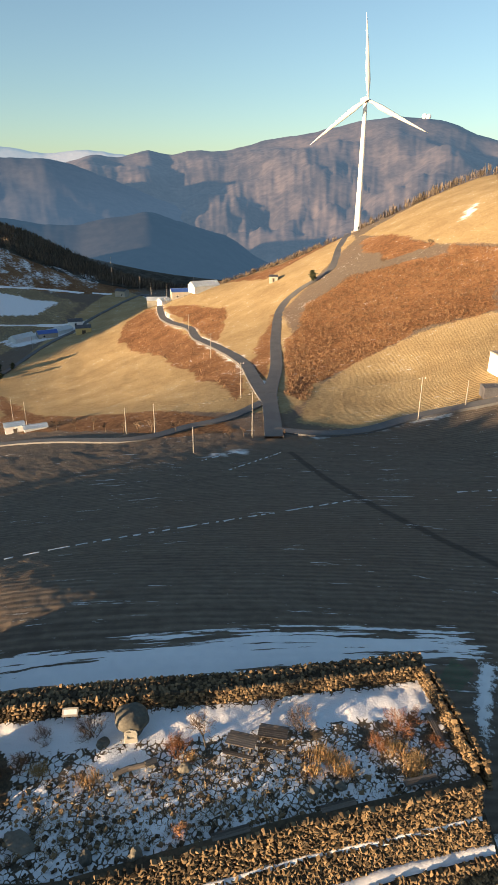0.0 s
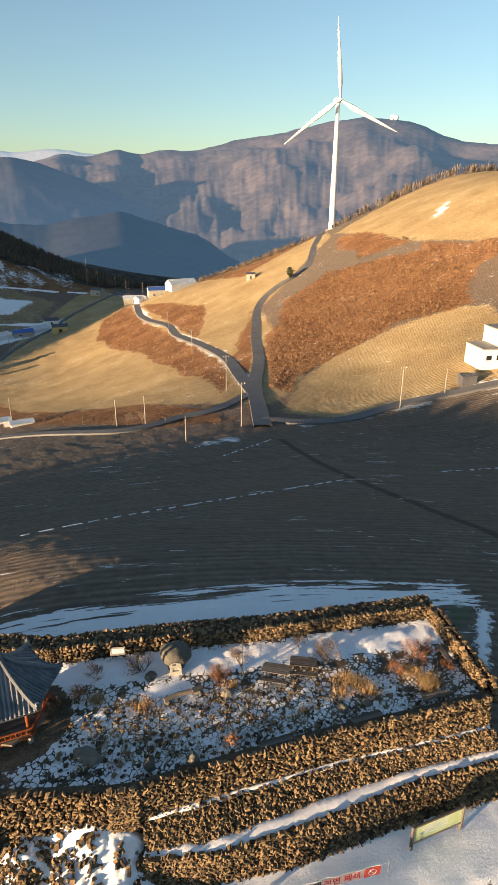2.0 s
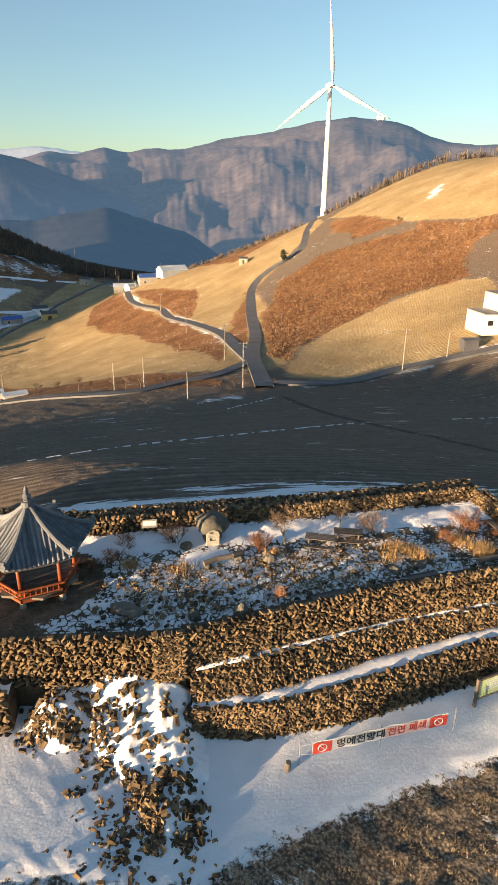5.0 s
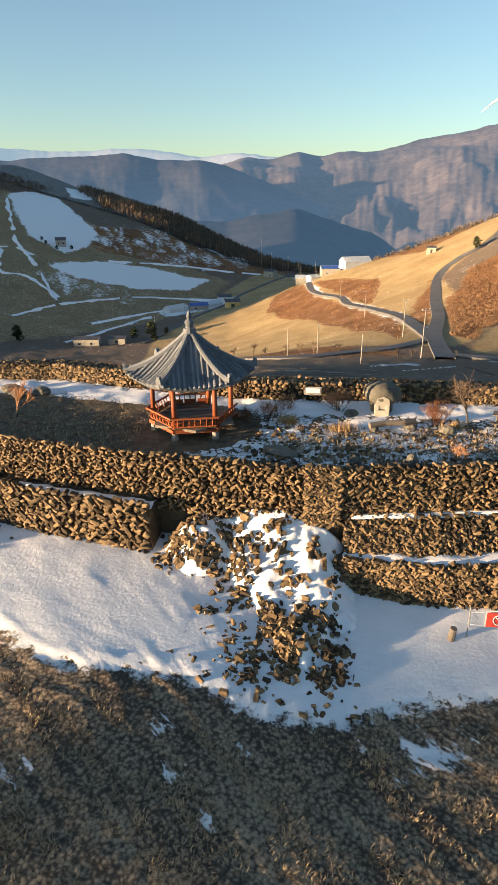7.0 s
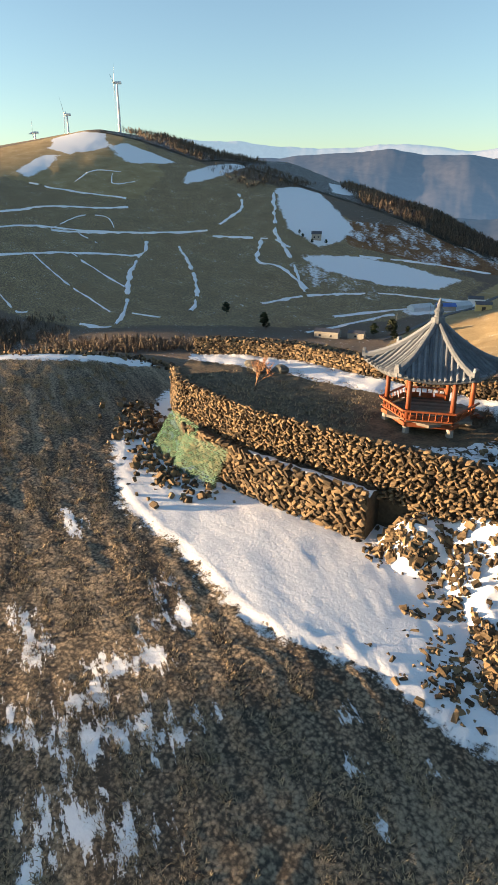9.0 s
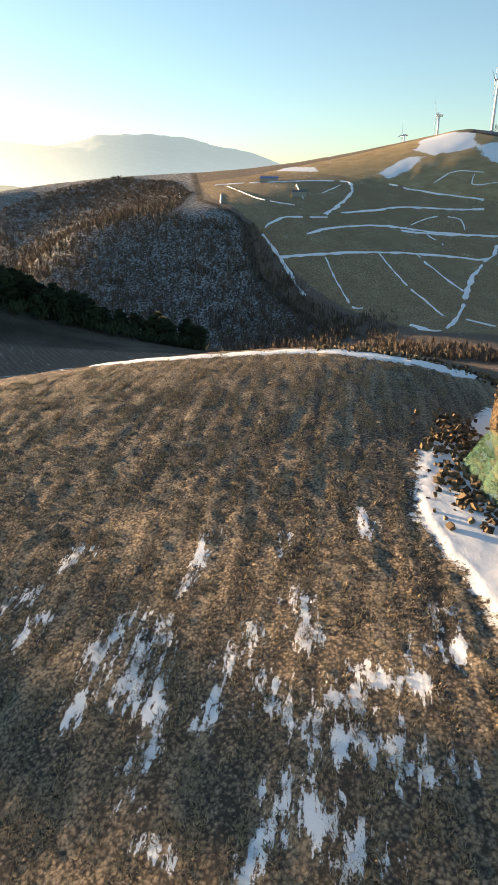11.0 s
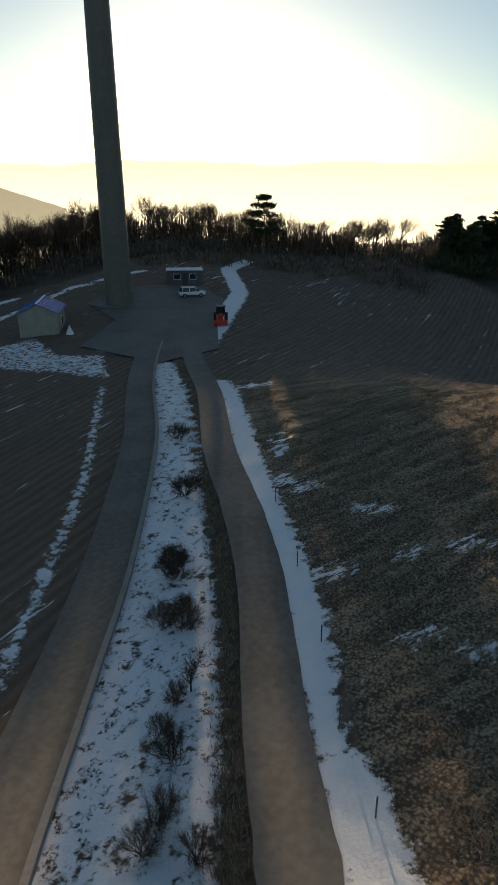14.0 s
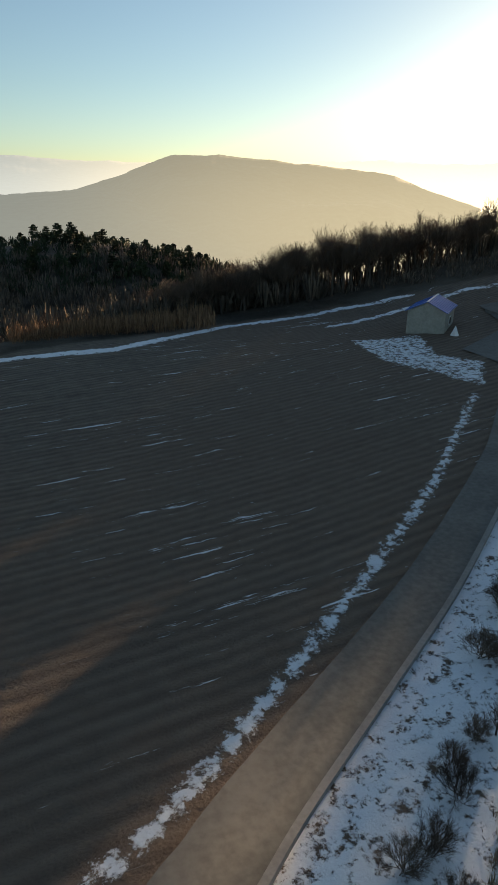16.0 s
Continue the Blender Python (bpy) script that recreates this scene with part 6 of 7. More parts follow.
hut = thing("stone_hut", on_floor(-7.7, 27.9, 8), "small mushroom-shaped stone hut with a pale plastered front", "hut")
part("cap", lump(bmesh.new(), (0.05, 0.35, 1.15), (1.05, 1.0, 0.66), 3, 0.10, 4), M_ROCK, hut, "broad grey-green rounded cap", True)
part("wall", lump(bmesh.new(), (0.05, 0.3, 0.45), (0.62, 0.62, 0.75), 7, 0.12, 3), M_ROCK, hut, smooth=True)
bm = bmesh.new()
for off, size in (((0, -0.42, 0.2), (0.8, 0.3, 0.4)), ((-0.29, -0.42, 0.56), (0.22, 0.3, 0.34)), ((0.29, -0.42, 0.56), (0.22, 0.3, 0.34)), ((0, -0.42, 0.82), (0.74, 0.32, 0.2))):
    box(bm, size, pose(*off), 0.02)
front = part("front", bm, M_PLASTER, hut, "pale plastered front with a square opening")
# black panel that paints in the shade inside the opening
part("opening", boxed((0.34, 0.06, 0.32), pose(0, -0.36, 0.55)), M_INK, front)
part("gable", rodded((0, -0.58, 0.82), (0, -0.2, 0.9), 0.42, 0.3, 7), M_PLASTER, hut)

log_bench = thing("log_bench", on_floor(-7.0, 25.4, 12), "crooked split log laid on stones as a bench", "bench")
bm = bmesh.new()
for a, b, r in (((-1.25, -0.25, 0.34), (-0.4, 0.0, 0.4), 0.17), ((-0.4, 0.0, 0.4), (0.55, 0.06, 0.42), 0.16), ((0.55, 0.06, 0.42), (1.2, 0.3, 0.4), 0.19)):
    rod(bm, a, b, r, r * 0.92, 9)
part("log", bm, M_GREYWOOD, log_bench)
part("support", lump(bmesh.new(), (-1.0, -0.2, 0.12), (0.24, 0.24, 0.22), 1, 0.2, 2), M_ROCK, log_bench)
part("support", lump(bmesh.new(), (1.0, 0.22, 0.12), (0.3, 0.26, 0.24), 2, 0.2, 2), M_ROCK, log_bench)

for sx, sy, size, seed in ((-6.1, 20.4, (0.42, 0.3, 0.5), 1), (-8.6, 20.4, (0.4, 0.34, 0.3), 2), (-12.2, 21.2, (0.9, 0.55, 0.14), 3), (-4.2, 25.6, (0.4, 0.3, 0.28), 4), (-9.3, 27.3, (0.4, 0.35, 0.22), 5), (-29.5, 26.4, (0.7, 0.5, 0.3), 6), (-28.3, 27.0, (0.6, 0.45, 0.3), 7), (-30.6, 27.2, (0.6, 0.5, 0.28), 8), (3.0, 24.2, (0.4, 0.35, 0.2), 9), (4.6, 24.6, (0.35, 0.3, 0.18), 10)):
    ob = part("boulder", lump(bmesh.new(), (0, 0, size[2] * 0.55), size, seed * 3.3, 0.22, 3), M_ROCK)
    ob.matrix_world = on_floor(sx, sy, seed * 50)
    tagged(ob, "grey rounded boulder lying on the terrace", "boulder", "boulders on the terrace")

board = thing("notice_stand", on_floor(-11.7, 29.0, 5), "small slanted white notice stand by the wall", "notice stand")
part("panel", boxed((1.0, 0.04, 0.55), pose(0, 0, 0.75, -45), 0.01), M_POLE, board)
part("print", boxed((0.8, 0.01, 0.3), pose(0, -0.02, 0.78, -45)), M_GREENFILM, board)
for s in (-0.4, 0.4):
    part("leg", rodded((s, 0, -0.1), (s, 0, 0.75), 0.03, sides=6), M_DARKMETAL, board)

# banner before the lowest wall
ba, bb = Vector((-3.0, 15.3, 0)), Vector((4.0, 16.8, 0))
ground_b = -4.25
mid, d = (ba + bb) / 2, bb - ba
banner = thing("banner", Matrix.Translation((mid.x, mid.y, ground_b)) @ pose(0, 0, 0, 0, 0, math.degrees(math.atan2(d.y, d.x))), "long white and red closure banner tied to thin posts", "banner")
L, zt = d.length, 1.15
bm = bmesh.new()
cols = 40
for j in range(2):
    for i in range(cols + 1):
        bm.verts.new((-L / 2 + L * i / cols, 0.03 * math.sin(i * 0.9), zt + (0.36 if j else -0.36) + 0.02 * math.sin(i * 0.35)))
bm.verts.ensure_lookup_table()
for i in range(cols):
    bm.faces.new((bm.verts[i], bm.verts[i + 1], bm.verts[cols + 2 + i], bm.verts[cols + 1 + i]))
ret = bmesh.ops.extrude_face_region(bm, geom=bm.faces[:])
bmesh.ops.translate(bm, vec=(0, 0.01, 0), verts=[g for g in ret["geom"] if isinstance(g, bmesh.types.BMVert)])
cloth = part("cloth", bm, M_BANNER, banner)
for s in (-1, 1):
    part("red_square", boxed((0.95, 0.012, 0.66), pose(s * (L / 2 - 0.5), -0.045, zt)), M_REDCLOTH, cloth, "red end square with a no-entry sign")
    bm = bmesh.new()
    for k in range(24):
        a, b = 2 * math.pi * k / 24, 2 * math.pi * (k + 1) / 24
        rod(bm, (s * (L / 2 - 0.5) + 0.22 * math.cos(a), -0.058, zt + 0.22 * math.sin(a)), (s * (L / 2 - 0.5) + 0.22 * math.cos(b), -0.058, zt + 0.22 * math.sin(b)), 0.022, sides=5)
    rod(bm, (s * (L / 2 - 0.5) - 0.15, -0.058, zt + 0.15), (s * (L / 2 - 0.5) + 0.15, -0.058, zt - 0.15), 0.022, sides=5)
    part("no_entry_sign", bm, M_BANNER, cloth)
part("pink_ground", boxed((2.3, 0.008, 0.62), pose(1.35, -0.042, zt)), surface("pink_print", (0.70, 0.47, 0.43), (0.78, 0.56, 0.52), 3, 0.6, 0.6, 0.1, 0.01), cloth)


def lettering(text, x, size, material, parent):
    font = bpy.data.curves.new("lettering", "FONT")
    font.body, font.size, font.extrude, font.offset = text, size, 0.004, 0.012
    font.align_x, font.align_y = "CENTER", "CENTER"
    font.materials.append(material)
    ob = new("lettering", font)
    ob.parent = parent
    ob.matrix_basis = pose(x, -0.055, zt, 90, 0, 0)
    return ob


lettering("멍에전망대", -1.1, 0.56, M_INK, banner)
lettering("전면 폐쇄", 1.35, 0.54, M_REDCLOTH, banner)
for x in (-L / 2 - 0.6, -0.0, L / 2 + 0.5):
    part("post", rodded((x, 0.05, -0.3), (x, 0.06, zt + 0.5), 0.022, sides=6), M_POLE, banner)
for s in (-1, 1):
    for z in (-0.33, 0.33):
        part("cord", rodded((s * L / 2, 0, zt + z), (s * (L / 2 + 0.55), 0.05, zt + z * 0.8), 0.008, sides=4), M_BANNER, banner)
stump = part("stump", rodded((0, 0, -0.2), (0, 0, 0.75), 0.16, 0.13, 9), M_GREYWOOD)
stump.matrix_world = pose(-4.2, 15.0, ground_at(-4.2, 15.0) - 0.05, 6, 4, 0)
tagged(stump, "short weathered wooden stump in the snow", "stump")

sign = thing("information_board", pose(7.8, 19.0, ground_at(7.8, 19.0), 0, 0, 20), "wooden framed information board with a green printed panel", "information board")
for s in (-1, 1):
    part("post", boxed((0.16, 0.16, 2.1), pose(s * 1.75, 0, 0.9), 0.015), M_GREYWOOD, sign)
panel = part("panel", boxed((3.3, 0.07, 1.15), pose(0, 0, 1.25), 0.01), M_GREENPRINT, sign)
for z in (0.62, 1.88):
    part("frame_rail", boxed((3.5, 0.12, 0.12), pose(0, 0, z), 0.01), M_GREYWOOD, panel)
for k in range(5):
    part("text_line", boxed((1.9 - 0.2 * (k % 3), 0.012, 0.06), pose(-0.3, -0.04, 1.62 - 0.14 * k)), M_GREENFILM, panel)


# green nets
def net(m, width, high, label, sag=0.3):
    v, f = [], []
    def strip(a, b, wide):
        n = 10
        for k in range(n):
            p, q = a.lerp(b, k / n), a.lerp(b, (k + 1) / n)
            def drape(c):
                return Vector((c.x, 0.22 * noise.noise(Vector((c.x * 0.9, c.z * 0.9, 1))) - sag * (1 - c.z / high), c.z))
            p, q = drape(p), drape(q)
            s = Vector((0, 0, wide)) if abs(a.z - b.z) < 0.01 else Vector((wide, 0, 0))
            i = len(v)
            v.extend([p - s, p + s, q + s, q - s])
            f.append((i, i + 1, i + 2, i + 3))
    for k in range(int(width / 0.085)):
        strip(Vector((k * 0.085, 0, 0)), Vector((k * 0.085, 0, high)), 0.008)
    for k in range(int(high / 0.085)):
        strip(Vector((0, 0, k * 0.085)), Vector((width, 0, k * 0.085)), 0.008)
    ob = raw("net", v, f, M_NET)
    ob.matrix_world = m
    return tagged(ob, label, "net", "green nets on the walls")


net(pose(-31.5, 18.6, -2.5, -28, 0, -22), 3.4, 2.4, "green plastic net draped over the stone wall")
net(pose(-28.6, 17.0, -2.7, -22, 0, -10), 3.4, 2.2, "torn green plastic net pulled over the lower wall")
net(pose(13.0, 34.3, -0.6, -40, 0, -55), 1.8, 1.7, "green plastic net hung over the corner of the wall")
left_heap = thing("rubble_heap", Matrix(), "heap of loose brown stones at the end of the wall", "rubble heap")
places = []
for _ in range(620):
    s = rngr.random()
    x, y = -36.5 + 10.5 * s + rngr.gauss(0, 1.1), 22.5 - 7.2 * s ** 0.9 + rngr.gauss(0, 1.0)
    if y > 20.5 - 0.0 * s and x > -31:
        continue
    w = rngr.uniform(0.15, 0.5)
    places.append(Matrix.Translation((x, y, ground_at(x, y) + rngr.uniform(-0.03, 0.28))) @ pose(0, 0, 0, rngr.uniform(0, 360), rngr.uniform(0, 360), rngr.uniform(0, 360)) @ Matrix.Diagonal((w, w * 0.75, w * 0.5, 1)))
lay_stones(places, left_heap, lambda p: p.x > -33)
crest_stones = thing("rubble_bank", Matrix(), "low bank of cleared field stones along the field edge", "rubble bank")
places = []
for p, dd in along([(-58, 24, 0), (-54, 30, 0), (-47, 35.5, 0), (-40, 33, 0), (-36, 28, 0)], 0.085):
    x, y = p.x + rngr.gauss(0, 0.8), p.y + rngr.gauss(0, 0.8)
    w = rngr.uniform(0.15, 0.5)
    places.append(Matrix.Translation((x, y, ground_at(x, y) + rngr.uniform(0.0, 0.35))) @ pose(0, 0, 0, rngr.uniform(0, 360), rngr.uniform(0, 360), 0) @ Matrix.Diagonal((w, w * 0.75, w * 0.5, 1)))
lay_stones(places, crest_stones, lambda p: False)
loose = thing("loose_stones", Matrix(), "scattered broken stones on the terrace floor", "stones", kind="stuff")
places = []
for _ in range(900):
    x = rngr.uniform(-14, 11)
    y = rngr.uniform(19.5, 25.5) + 0.18 * (x + 8)
    w = rngr.uniform(0.1, 0.34)
    places.append(Matrix.Translation((x, y, floor_level + 0.02)) @ pose(0, 0, 0, rngr.gauss(0, 15), rngr.gauss(0, 15), rngr.uniform(0, 360)) @ Matrix.Diagonal((w, w * 0.8, w * 0.4, 1)))
lay_stones(places, loose, lambda p: False)


# ---- buildings ----
def gabled(name, m, wide, deep, high, rise, wall_mat, roof_mat, label, category="house", openings=(), over=0.35, group=""):
    """A house with walls, a gabled roof along x, and openings as (face, along, low, width, height, kind)."""
    t = thing(name, m, label, category, group)
    bm = bmesh.new()
    prof = [(-deep / 2, -1.5), (deep / 2, -1.5), (deep / 2, high), (0, high + rise), (-deep / 2, high)]
    a = [bm.verts.new((-wide / 2, y, z)) for y, z in prof]
    b = [bm.verts.new((wide / 2, y, z)) for y, z in prof]
    bm.faces.new(a[::-1])
    bm.faces.new(b)
    for k in range(5):
        bm.faces.new((a[k], a[(k + 1) % 5], b[(k + 1) % 5], b[k]))
    bmesh.ops.recalc_face_normals(bm, faces=bm.faces)
    wall = part("wall", bm, wall_mat, t)
    pitch = math.degrees(math.atan2(rise, deep / 2))
    run = math.hypot(rise, deep / 2) + over
    for s in (-1, 1):
        m2 = pose(0, 0, high + rise + 0.06) @ pose(0, 0, 0, -s * pitch) @ pose(0, s * run / 2, 0.04)
        roof = part("roof", boxed((wide + 2 * over, run, 0.1), m2, 0.015), roof_mat, t)
        for k in range(int(wide / 0.9)):
            part("roof_seam", boxed((0.05, run, 0.05), m2 @ pose(-wide / 2 + 0.45 + 0.9 * k, 0, 0.07)), roof_mat, roof)
    part("ridge_cap", boxed((wide + 2 * over, 0.3, 0.08), pose(0, 0, high + rise + 0.13), 0.02), M_GREENFILM if roof_mat is M_BLUEROOF else roof_mat, t)
    for face, off, low, w, h, kind in openings:
        base = {"front": pose(off, -deep / 2 - 0.03, low + h / 2), "back": pose(off, deep / 2 + 0.03, low + h / 2, 0, 0, 180),
                "left": pose(-wide / 2 - 0.03, off, low + h / 2, 0, 0, -90), "right": pose(wide / 2 + 0.03, off, low + h / 2, 0, 0, 90)}[face]
        fr = part("window" if kind == "window" else "door", boxed((w + 0.14, 0.08, h + 0.14), base, 0.01), M_WHITEPAINT if kind == "window" else M_DARKMETAL, t)
        part("pane" if kind == "window" else "door_leaf", boxed((w, 0.04, h), base @ pose(0, -0.04, 0), 0.005), M_GLASS if kind == "window" else M_GREYWOOD, fr)
    return t


def facing_hover(x, y):
    return math.degrees(math.atan2(HOVER[1] - y, HOVER[0] - x)) + 90


hx, hy, _ = polar(140.2, 95, 0)
gabled("house", on_ground(hx, hy, facing_hover(hx, hy) + 80), 7.2, 5.4, 3.0, 1.3, M_PLASTER, M_BLUEROOF, "small farm house with pale walls and a blue sheet roof", openings=(("front", 0, 0.9, 1.2, 1.0, "window"), ("right", 0, 0, 0.9, 2.0, "door")))
cone = part("snow_cone", rodded((0, 0, 0), (0, 0, 1.3), 0.6, 0.05, 10), M_BANNER)
cone.matrix_world = on_ground(*polar(138, 90, 0)[:2])
tagged(cone, "white covered heap beside the farm house", "heap")
sx, sy, _ = polar(127.5, 118, 0)
shed = gabled("site_cabin", on_ground(sx, sy, facing_hover(sx, sy)), 6.4, 2.8, 2.4, 0.25, M_GREYROOF, M_GREENFILM, "long low site cabin with a snowy flat roof", "cabin", (("front", -1.4, 0.9, 1.1, 0.9, "window"), ("front", 1.5, 0.9, 1.1, 0.9, "window"), ("front", 0.1, 0, 0.8, 1.9, "door")), 0.15)


def wheel(parent, x, y, z, r, w):
    tyre = part("wheel", rodded((x, y - w / 2, z), (x, y + w / 2, z), r, sides=20), M_RUBBER, parent)
    part("rim", rodded((x, y - w / 2 - 0.01, z), (x, y + w / 2 + 0.01, z), r * 0.58, sides=14), M_POLE, tyre)


cx, cy, _ = polar(126.9, 108, 0)
car = thing("car", on_ground(cx, cy, facing_hover(cx, cy) + 12), "white estate car parked on the concrete ground", "car")
bm = boxed((4.5, 1.8, 0.62), pose(0, 0, 0.66), 0.12)
part("body", bm, M_CARPAINT, car)
bm = bmesh.new()
lowv = [bm.verts.new((x, y, 0.95)) for x, y in ((-2.1, -0.82), (1.35, -0.82), (1.35, 0.82), (-2.1, 0.82))]
topv = [bm.verts.new((x, y, 1.62)) for x, y in ((-1.75, -0.66), (0.55, -0.66), (0.55, 0.66), (-1.75, 0.66))]
for k in range(4):
    bm.faces.new((lowv[k], lowv[(k + 1) % 4], topv[(k + 1) % 4], topv[k]))
bm.faces.new(topv)
part("windows", bm, M_GLASS, car, "dark tinted glass")
part("roof", boxed((2.4, 1.38, 0.07), pose(-0.6, 0, 1.65), 0.025), M_CARPAINT, car)
for x in (-1.75, -0.5, 0.62):
    for s in (-1, 1):
        part("pillar", rodded((x - 0.1, s * 0.83, 0.95), (x, s * 0.68, 1.62), 0.045, sides=6), M_CARPAINT, car)
for x in (-1.4, 1.4):
    for s in (-0.82, 0.82):
        wheel(car, x, s, 0.34, 0.34, 0.22)
for s in (-0.65, 0.65):
    part("headlight", boxed((0.08, 0.34, 0.16), pose(2.24, s, 0.78), 0.02), M_GREENFILM, car)
    part("tail_light", boxed((0.08, 0.2, 0.3), pose(-2.24, s, 0.85), 0.02), M_REDPAINT, car)
tx, ty, _ = polar(124.3, 92, 0)
tractor = thing("tractor", on_ground(tx, ty, facing_hover(tx, ty) - 90), "red farm tractor with a dark cab and a front loader", "tractor")
part("bonnet", boxed((1.5, 0.8, 0.8), pose(0.9, 0, 1.1), 0.08), M_REDPAINT, tractor)
part("cab", boxed((1.3, 1.3, 1.3), pose(-0.5, 0, 1.75), 0.08), M_GLASS, tractor)
part("cab_roof", boxed((1.5, 1.5, 0.12), pose(-0.5, 0, 2.46), 0.04), M_GREYROOF, tractor)
part("bucket", boxed((0.5, 2.0, 0.6), pose(2.3, 0, 0.5, 0, 20, 0), 0.04), M_REDPAINT, tractor, "red loader bucket")
for s in (-0.55, 0.55):
    part("loader_arm", rodded((0, s, 1.4), (2.2, s, 0.6), 0.07, sides=6), M_REDPAINT, tractor)
for s in (-0.85, 0.85):
    wheel(tractor, -0.7, s, 0.75, 0.75, 0.4)
    wheel(tractor, 1.2, s * 0.85, 0.48, 0.48, 0.28)

# buildings beyond the northern field
white = thing("white_building", on_ground(70, 158, 8), "white flat-roofed building in two blocks on the slope", "building")
for bx, bz, w, dd, h in ((0, -1, 13, 9, 5.5), (5, 3.5, 12, 8, 5.5)):
    blk = part("block", boxed((w, dd, h), pose(bx, 2 + bz * 0.4, bz + h / 2), 0.06), M_WHITEPAINT, white)
    part("parapet", boxed((w + 0.3, dd + 0.3, 0.35), pose(bx, 2 + bz * 0.4, bz + h + 0.15), 0.05), M_POLE, blk)
    for k in range(4):
        fr = part("window", boxed((1.5, 0.12, 1.3), pose(bx - w / 2 + 2 + 3 * k, 2 + bz * 0.4 - dd / 2 - 0.03, bz + h * 0.6), 0.02), M_DARKMETAL, blk)
annex = gabled("shed", on_ground(59, 150, 5), 4, 3, 2.4, 0.3, M_GREYROOF, M_GREYROOF, "dark low shed beside the white building", "shed")
for x, y, turn, w, dd, h, r, wm, rm, lab, ops in (
        (-79, 187, 25, 6, 4.5, 2.8, 0.4, M_WHITEPAINT, M_GREENFILM, "white hut with a flat pale roof by the field edge", (("front", 0, 0, 1.0, 2.0, "door"),)),
        (-71, 184, 25, 7, 4.0, 1.2, 0.4, M_GREENFILM, M_GREENFILM, "low pale greenhouse by the field edge", ()),
        (-130, 458, 20, 11, 9, 4.5, 1.6, M_YELLOW, M_GREYROOF, "yellow farm shed with a dark roof on the slope", (("front", 0, 0, 2.5, 2.8, "door"),)),
        (-38, 452, 30, 20, 11, 3.5, 3.0, M_GREENFILM, M_GREENFILM, "long pale arched greenhouse by the saddle", ()),
        (-58, 475, 15, 14, 10, 5.0, 2.0, M_PLASTER, M_BLUEROOF, "farm building with a blue-grey roof", (("front", -3, 1, 1.5, 1.3, "window"), ("front", 3, 0, 2, 2.2, "door"))),
        (-80, 500, 10, 16, 10, 4.0, 2.0, M_PLASTER, M_GREENFILM, "pale farm building near the saddle", (("front", 0, 1, 1.5, 1.3, "window"),)),
        (-122, 566, -20, 10, 8, 5.0, 1.5, M_PLASTER, M_GREYROOF, "small pale house by the road over the saddle", (("front", 2, 1, 1.5, 1.3, "window"),)),
        (-70, 470, 40, 8, 7, 3.2, 1.5, M_WHITEPAINT, M_GREENFILM, "small white shed on the saddle", ()),
        (10, 383, 0, 5, 4, 3, 0.8, M_PLASTER, M_GREYROOF, "small hut on the hill field", (("front", 0, 0, 1, 2, "door"),)),
        (-156, 453, 30, 14, 9, 3.5, 1.8, M_PLASTER, M_BLUEROOF, "valley farm house with a blue roof", (("front", -3, 1, 1.5, 1.3, "window"),)),
        (-170, 440, 60, 18, 8, 2.6, 2.2, M_GREENFILM, M_GREENFILM, "pale greenhouse in the valley", ()),
        (-150, 470, 60, 16, 8, 2.6, 2.2, M_GREENFILM, M_GREENFILM, "pale greenhouse in the valley", ()),
        (-145, 490, 20, 11, 8, 3.5, 1.8, M_WHITEPAINT, M_GREYROOF, "white valley house with a dark roof", (("front", 0, 1, 1.5, 1.3, "window"),)),
        (-188, 332, 15, 15, 9, 4.0, 1.2, M_PLASTER, M_GREYROOF, "low valley farm building with a dark roof", (("front", -4, 1, 1.5, 1.3, "window"), ("front", 3, 1, 1.5, 1.3, "window"))),
        (-172, 340, 15, 10, 8, 3.5, 1.0, M_PLASTER, M_GREYROOF, "small valley house among trees", (("front", 0, 1, 1.5, 1.3, "window"),)),
        (-307, 523, 30, 9, 7, 4.5, 2.2, M_PLASTER, M_GREYROOF, "lone house in the snow field ringed by trees", (("front", -2, 1, 1.5, 1.3, "window"), ("front", 2, 1, 1.5, 1.3, "window"))),
        (-600, 320, 60, 14, 9, 4, 1.5, M_PLASTER, M_GREYROOF, "distant farm building on the hillside", ()),
        (-690, 330, 60, 20, 9, 4, 1.5, M_PLASTER, M_BLUEROOF, "distant farm building with a blue roof", ())):
    gabled("shed" if "shed" in lab else "greenhouse" if "greenhouse" in lab else "house", on_ground(x, y, turn), w, dd, h, r, wm, rm, lab, "greenhouse" if "greenhouse" in lab else "building", ops, group="buildings of the valley")


# ---- poles and wires ----
def utility_pole(x, y, high, label, arms=True, group="poles along the farm road"):
    t = thing("utility_pole", on_ground(x, y, 20), label, "utility pole", group)
    part("pole", rodded((0, 0, -0.5), (0, 0, high), 0.15, 0.09, 10), M_POLE, t)
    if arms:
        arm = part("crossarm", boxed((1.9, 0.1, 0.1), pose(0, 0, high - 0.5), 0.01), M_POLE, t)
        for k in (-0.8, 0, 0.8):
            part("insulator", rodded((k, 0, high - 0.45), (k, 0, high - 0.2), 0.06, sides=8), M_WHITEPAINT, arm)
    return Vector((x, y, ground_at(x, y) + high - 0.25))


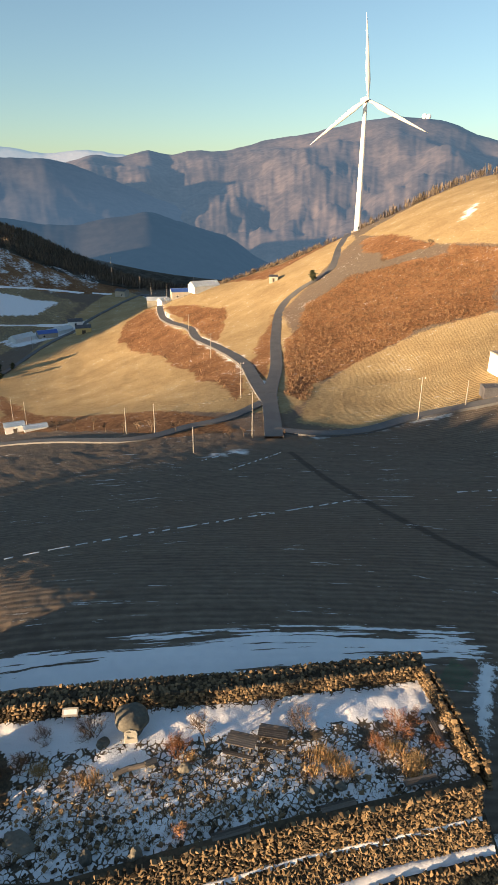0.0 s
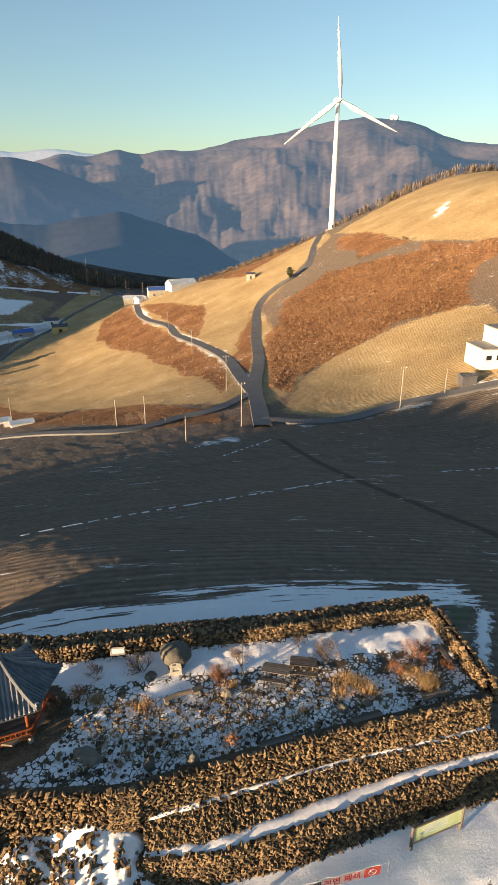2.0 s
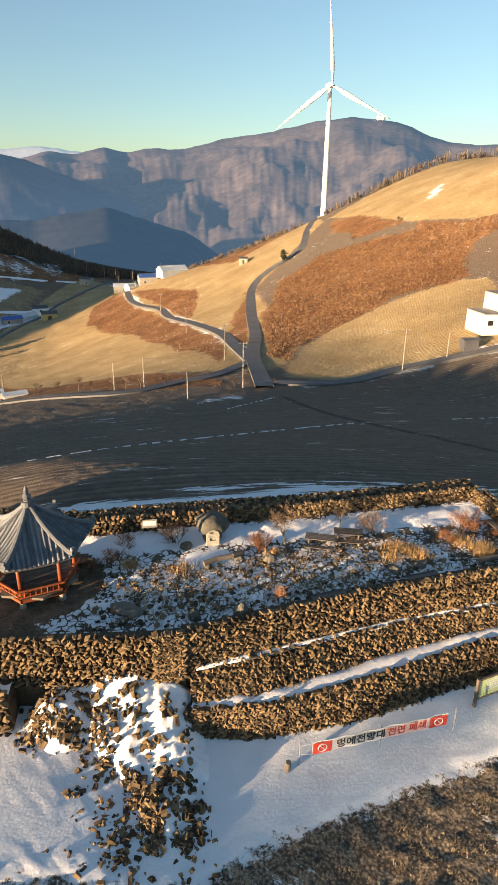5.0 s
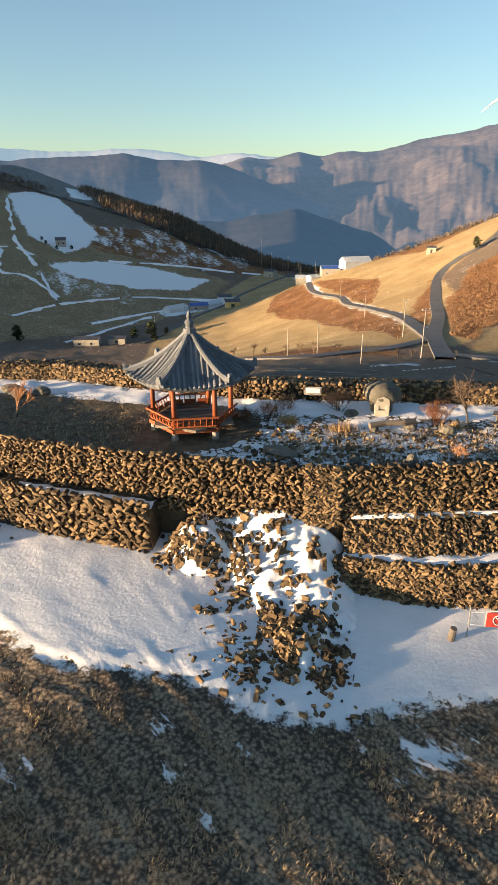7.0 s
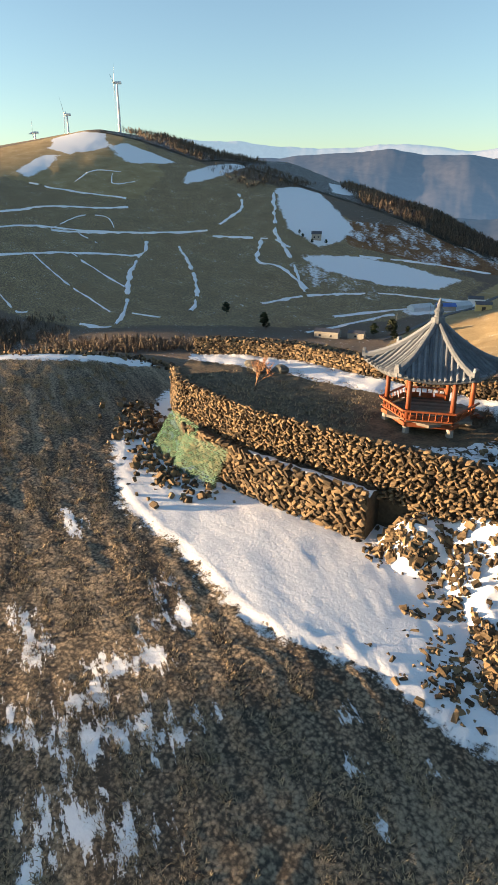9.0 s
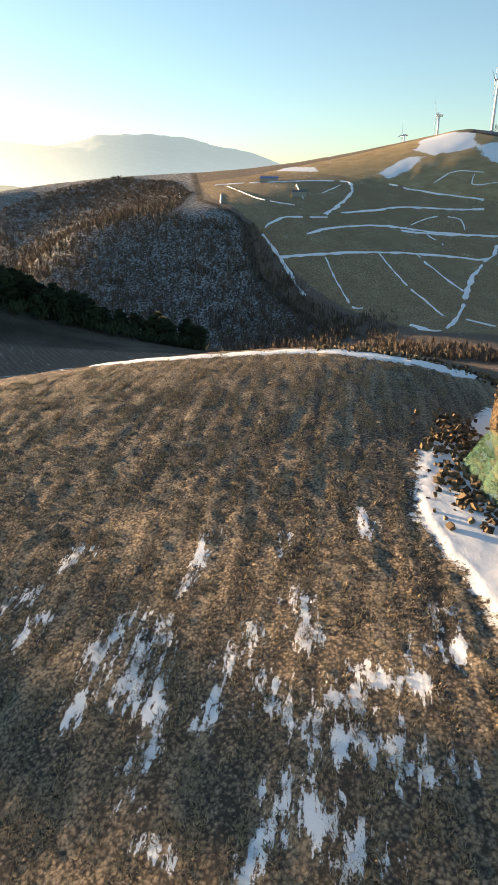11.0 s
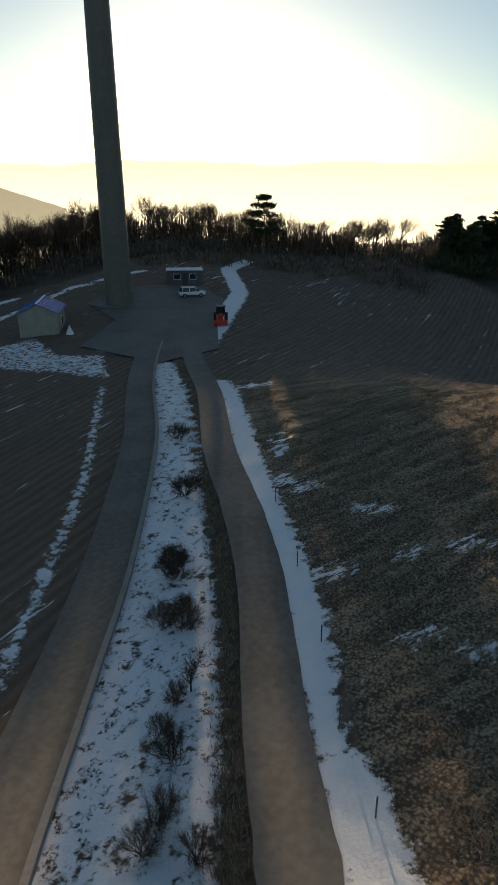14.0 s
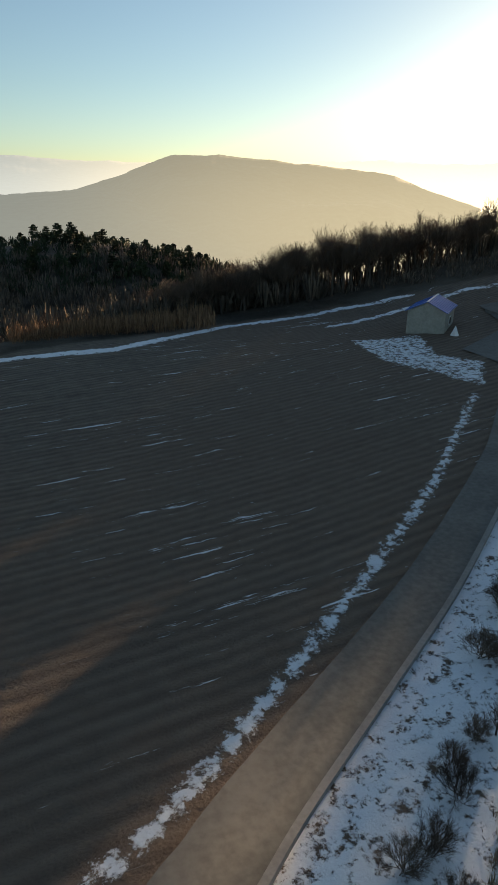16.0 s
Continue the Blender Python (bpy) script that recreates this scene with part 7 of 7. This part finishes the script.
tops = [utility_pole(x, y, h, "grey concrete utility pole beside the farm road", a) for x, y, h, a in
        ((-13.4, 120.3, 6, False), (-1, 132.5, 11, True), (-4.7, 176.4, 11, True), (-20, 262, 11, True), (-37, 334, 12, True), (-60, 410, 12, True), (-84, 500, 13, True))]
side = [utility_pole(x, y, h, "slender concrete pole along the field road", a) for x, y, h, a in ((39.5, 142, 11, True), (52, 146, 7, False), (-25, 141, 8, False), (-33, 145, 7, False), (-80, 200, 9, False), (-95, 225, 9, False))]
vale = [utility_pole(x, y, h, "tall pole near the saddle", False) for x, y, h in ((-150, 404, 13), (-128.5, 507, 14), (-140, 610, 26), (-128, 600, 16), (-110, 590, 16), (-95, 560, 14), (-75, 520, 14), (-50, 500, 13), (-160, 372, 11))]


def wire(a, b, sag):
    pts = [a.lerp(b, k / 14) - Vector((0, 0, sag * 4 * (k / 14) * (1 - k / 14))) for k in range(15)]
    bm = bmesh.new()
    for p, q in zip(pts, pts[1:]):
        rod(bm, p, q, 0.025, sides=4)
    tagged(part("overhead_wire", bm, M_WIRE), "thin sagging overhead wire between poles", "wire", "overhead wires")


for a, b in zip(tops[1:], tops[2:]):
    wire(a, b, 2.0)
wire(tops[1], side[0], 1.0)
wire(tops[1], side[2], 1.0)
for k, (x, y) in enumerate(((-21.3, -9.0), (-24.5, -11.6), (-28.4, -14.2), (-33.2, -17.9), (-38.8, -22.4))):
    st = part("fence_stake", rodded((0, 0, -0.3), (0.05, 0, 1.0), 0.03, sides=6), M_GREYWOOD)
    st.matrix_world = on_ground(x, y)
    tagged(st, "thin wooden stake at the edge of the field", "stake", "stakes along the field")
# radar domes on the far summit
for k, (turn, up) in enumerate(((-13.6, 5.68), (-13.9, 5.66))):
    dx, dy, _ = polar(turn, 4290, 0)
    dome = part("radar_dome", lump(bmesh.new(), (0, 0, 14), (16, 16, 16), k, 0.0, 3), M_WHITEPAINT, smooth=True)
    dome.matrix_world = pose(dx, dy, 14 + 4300 * math.tan(radians(up)) - 10)
    tagged(dome, "white radar dome on the far summit", "radar dome")
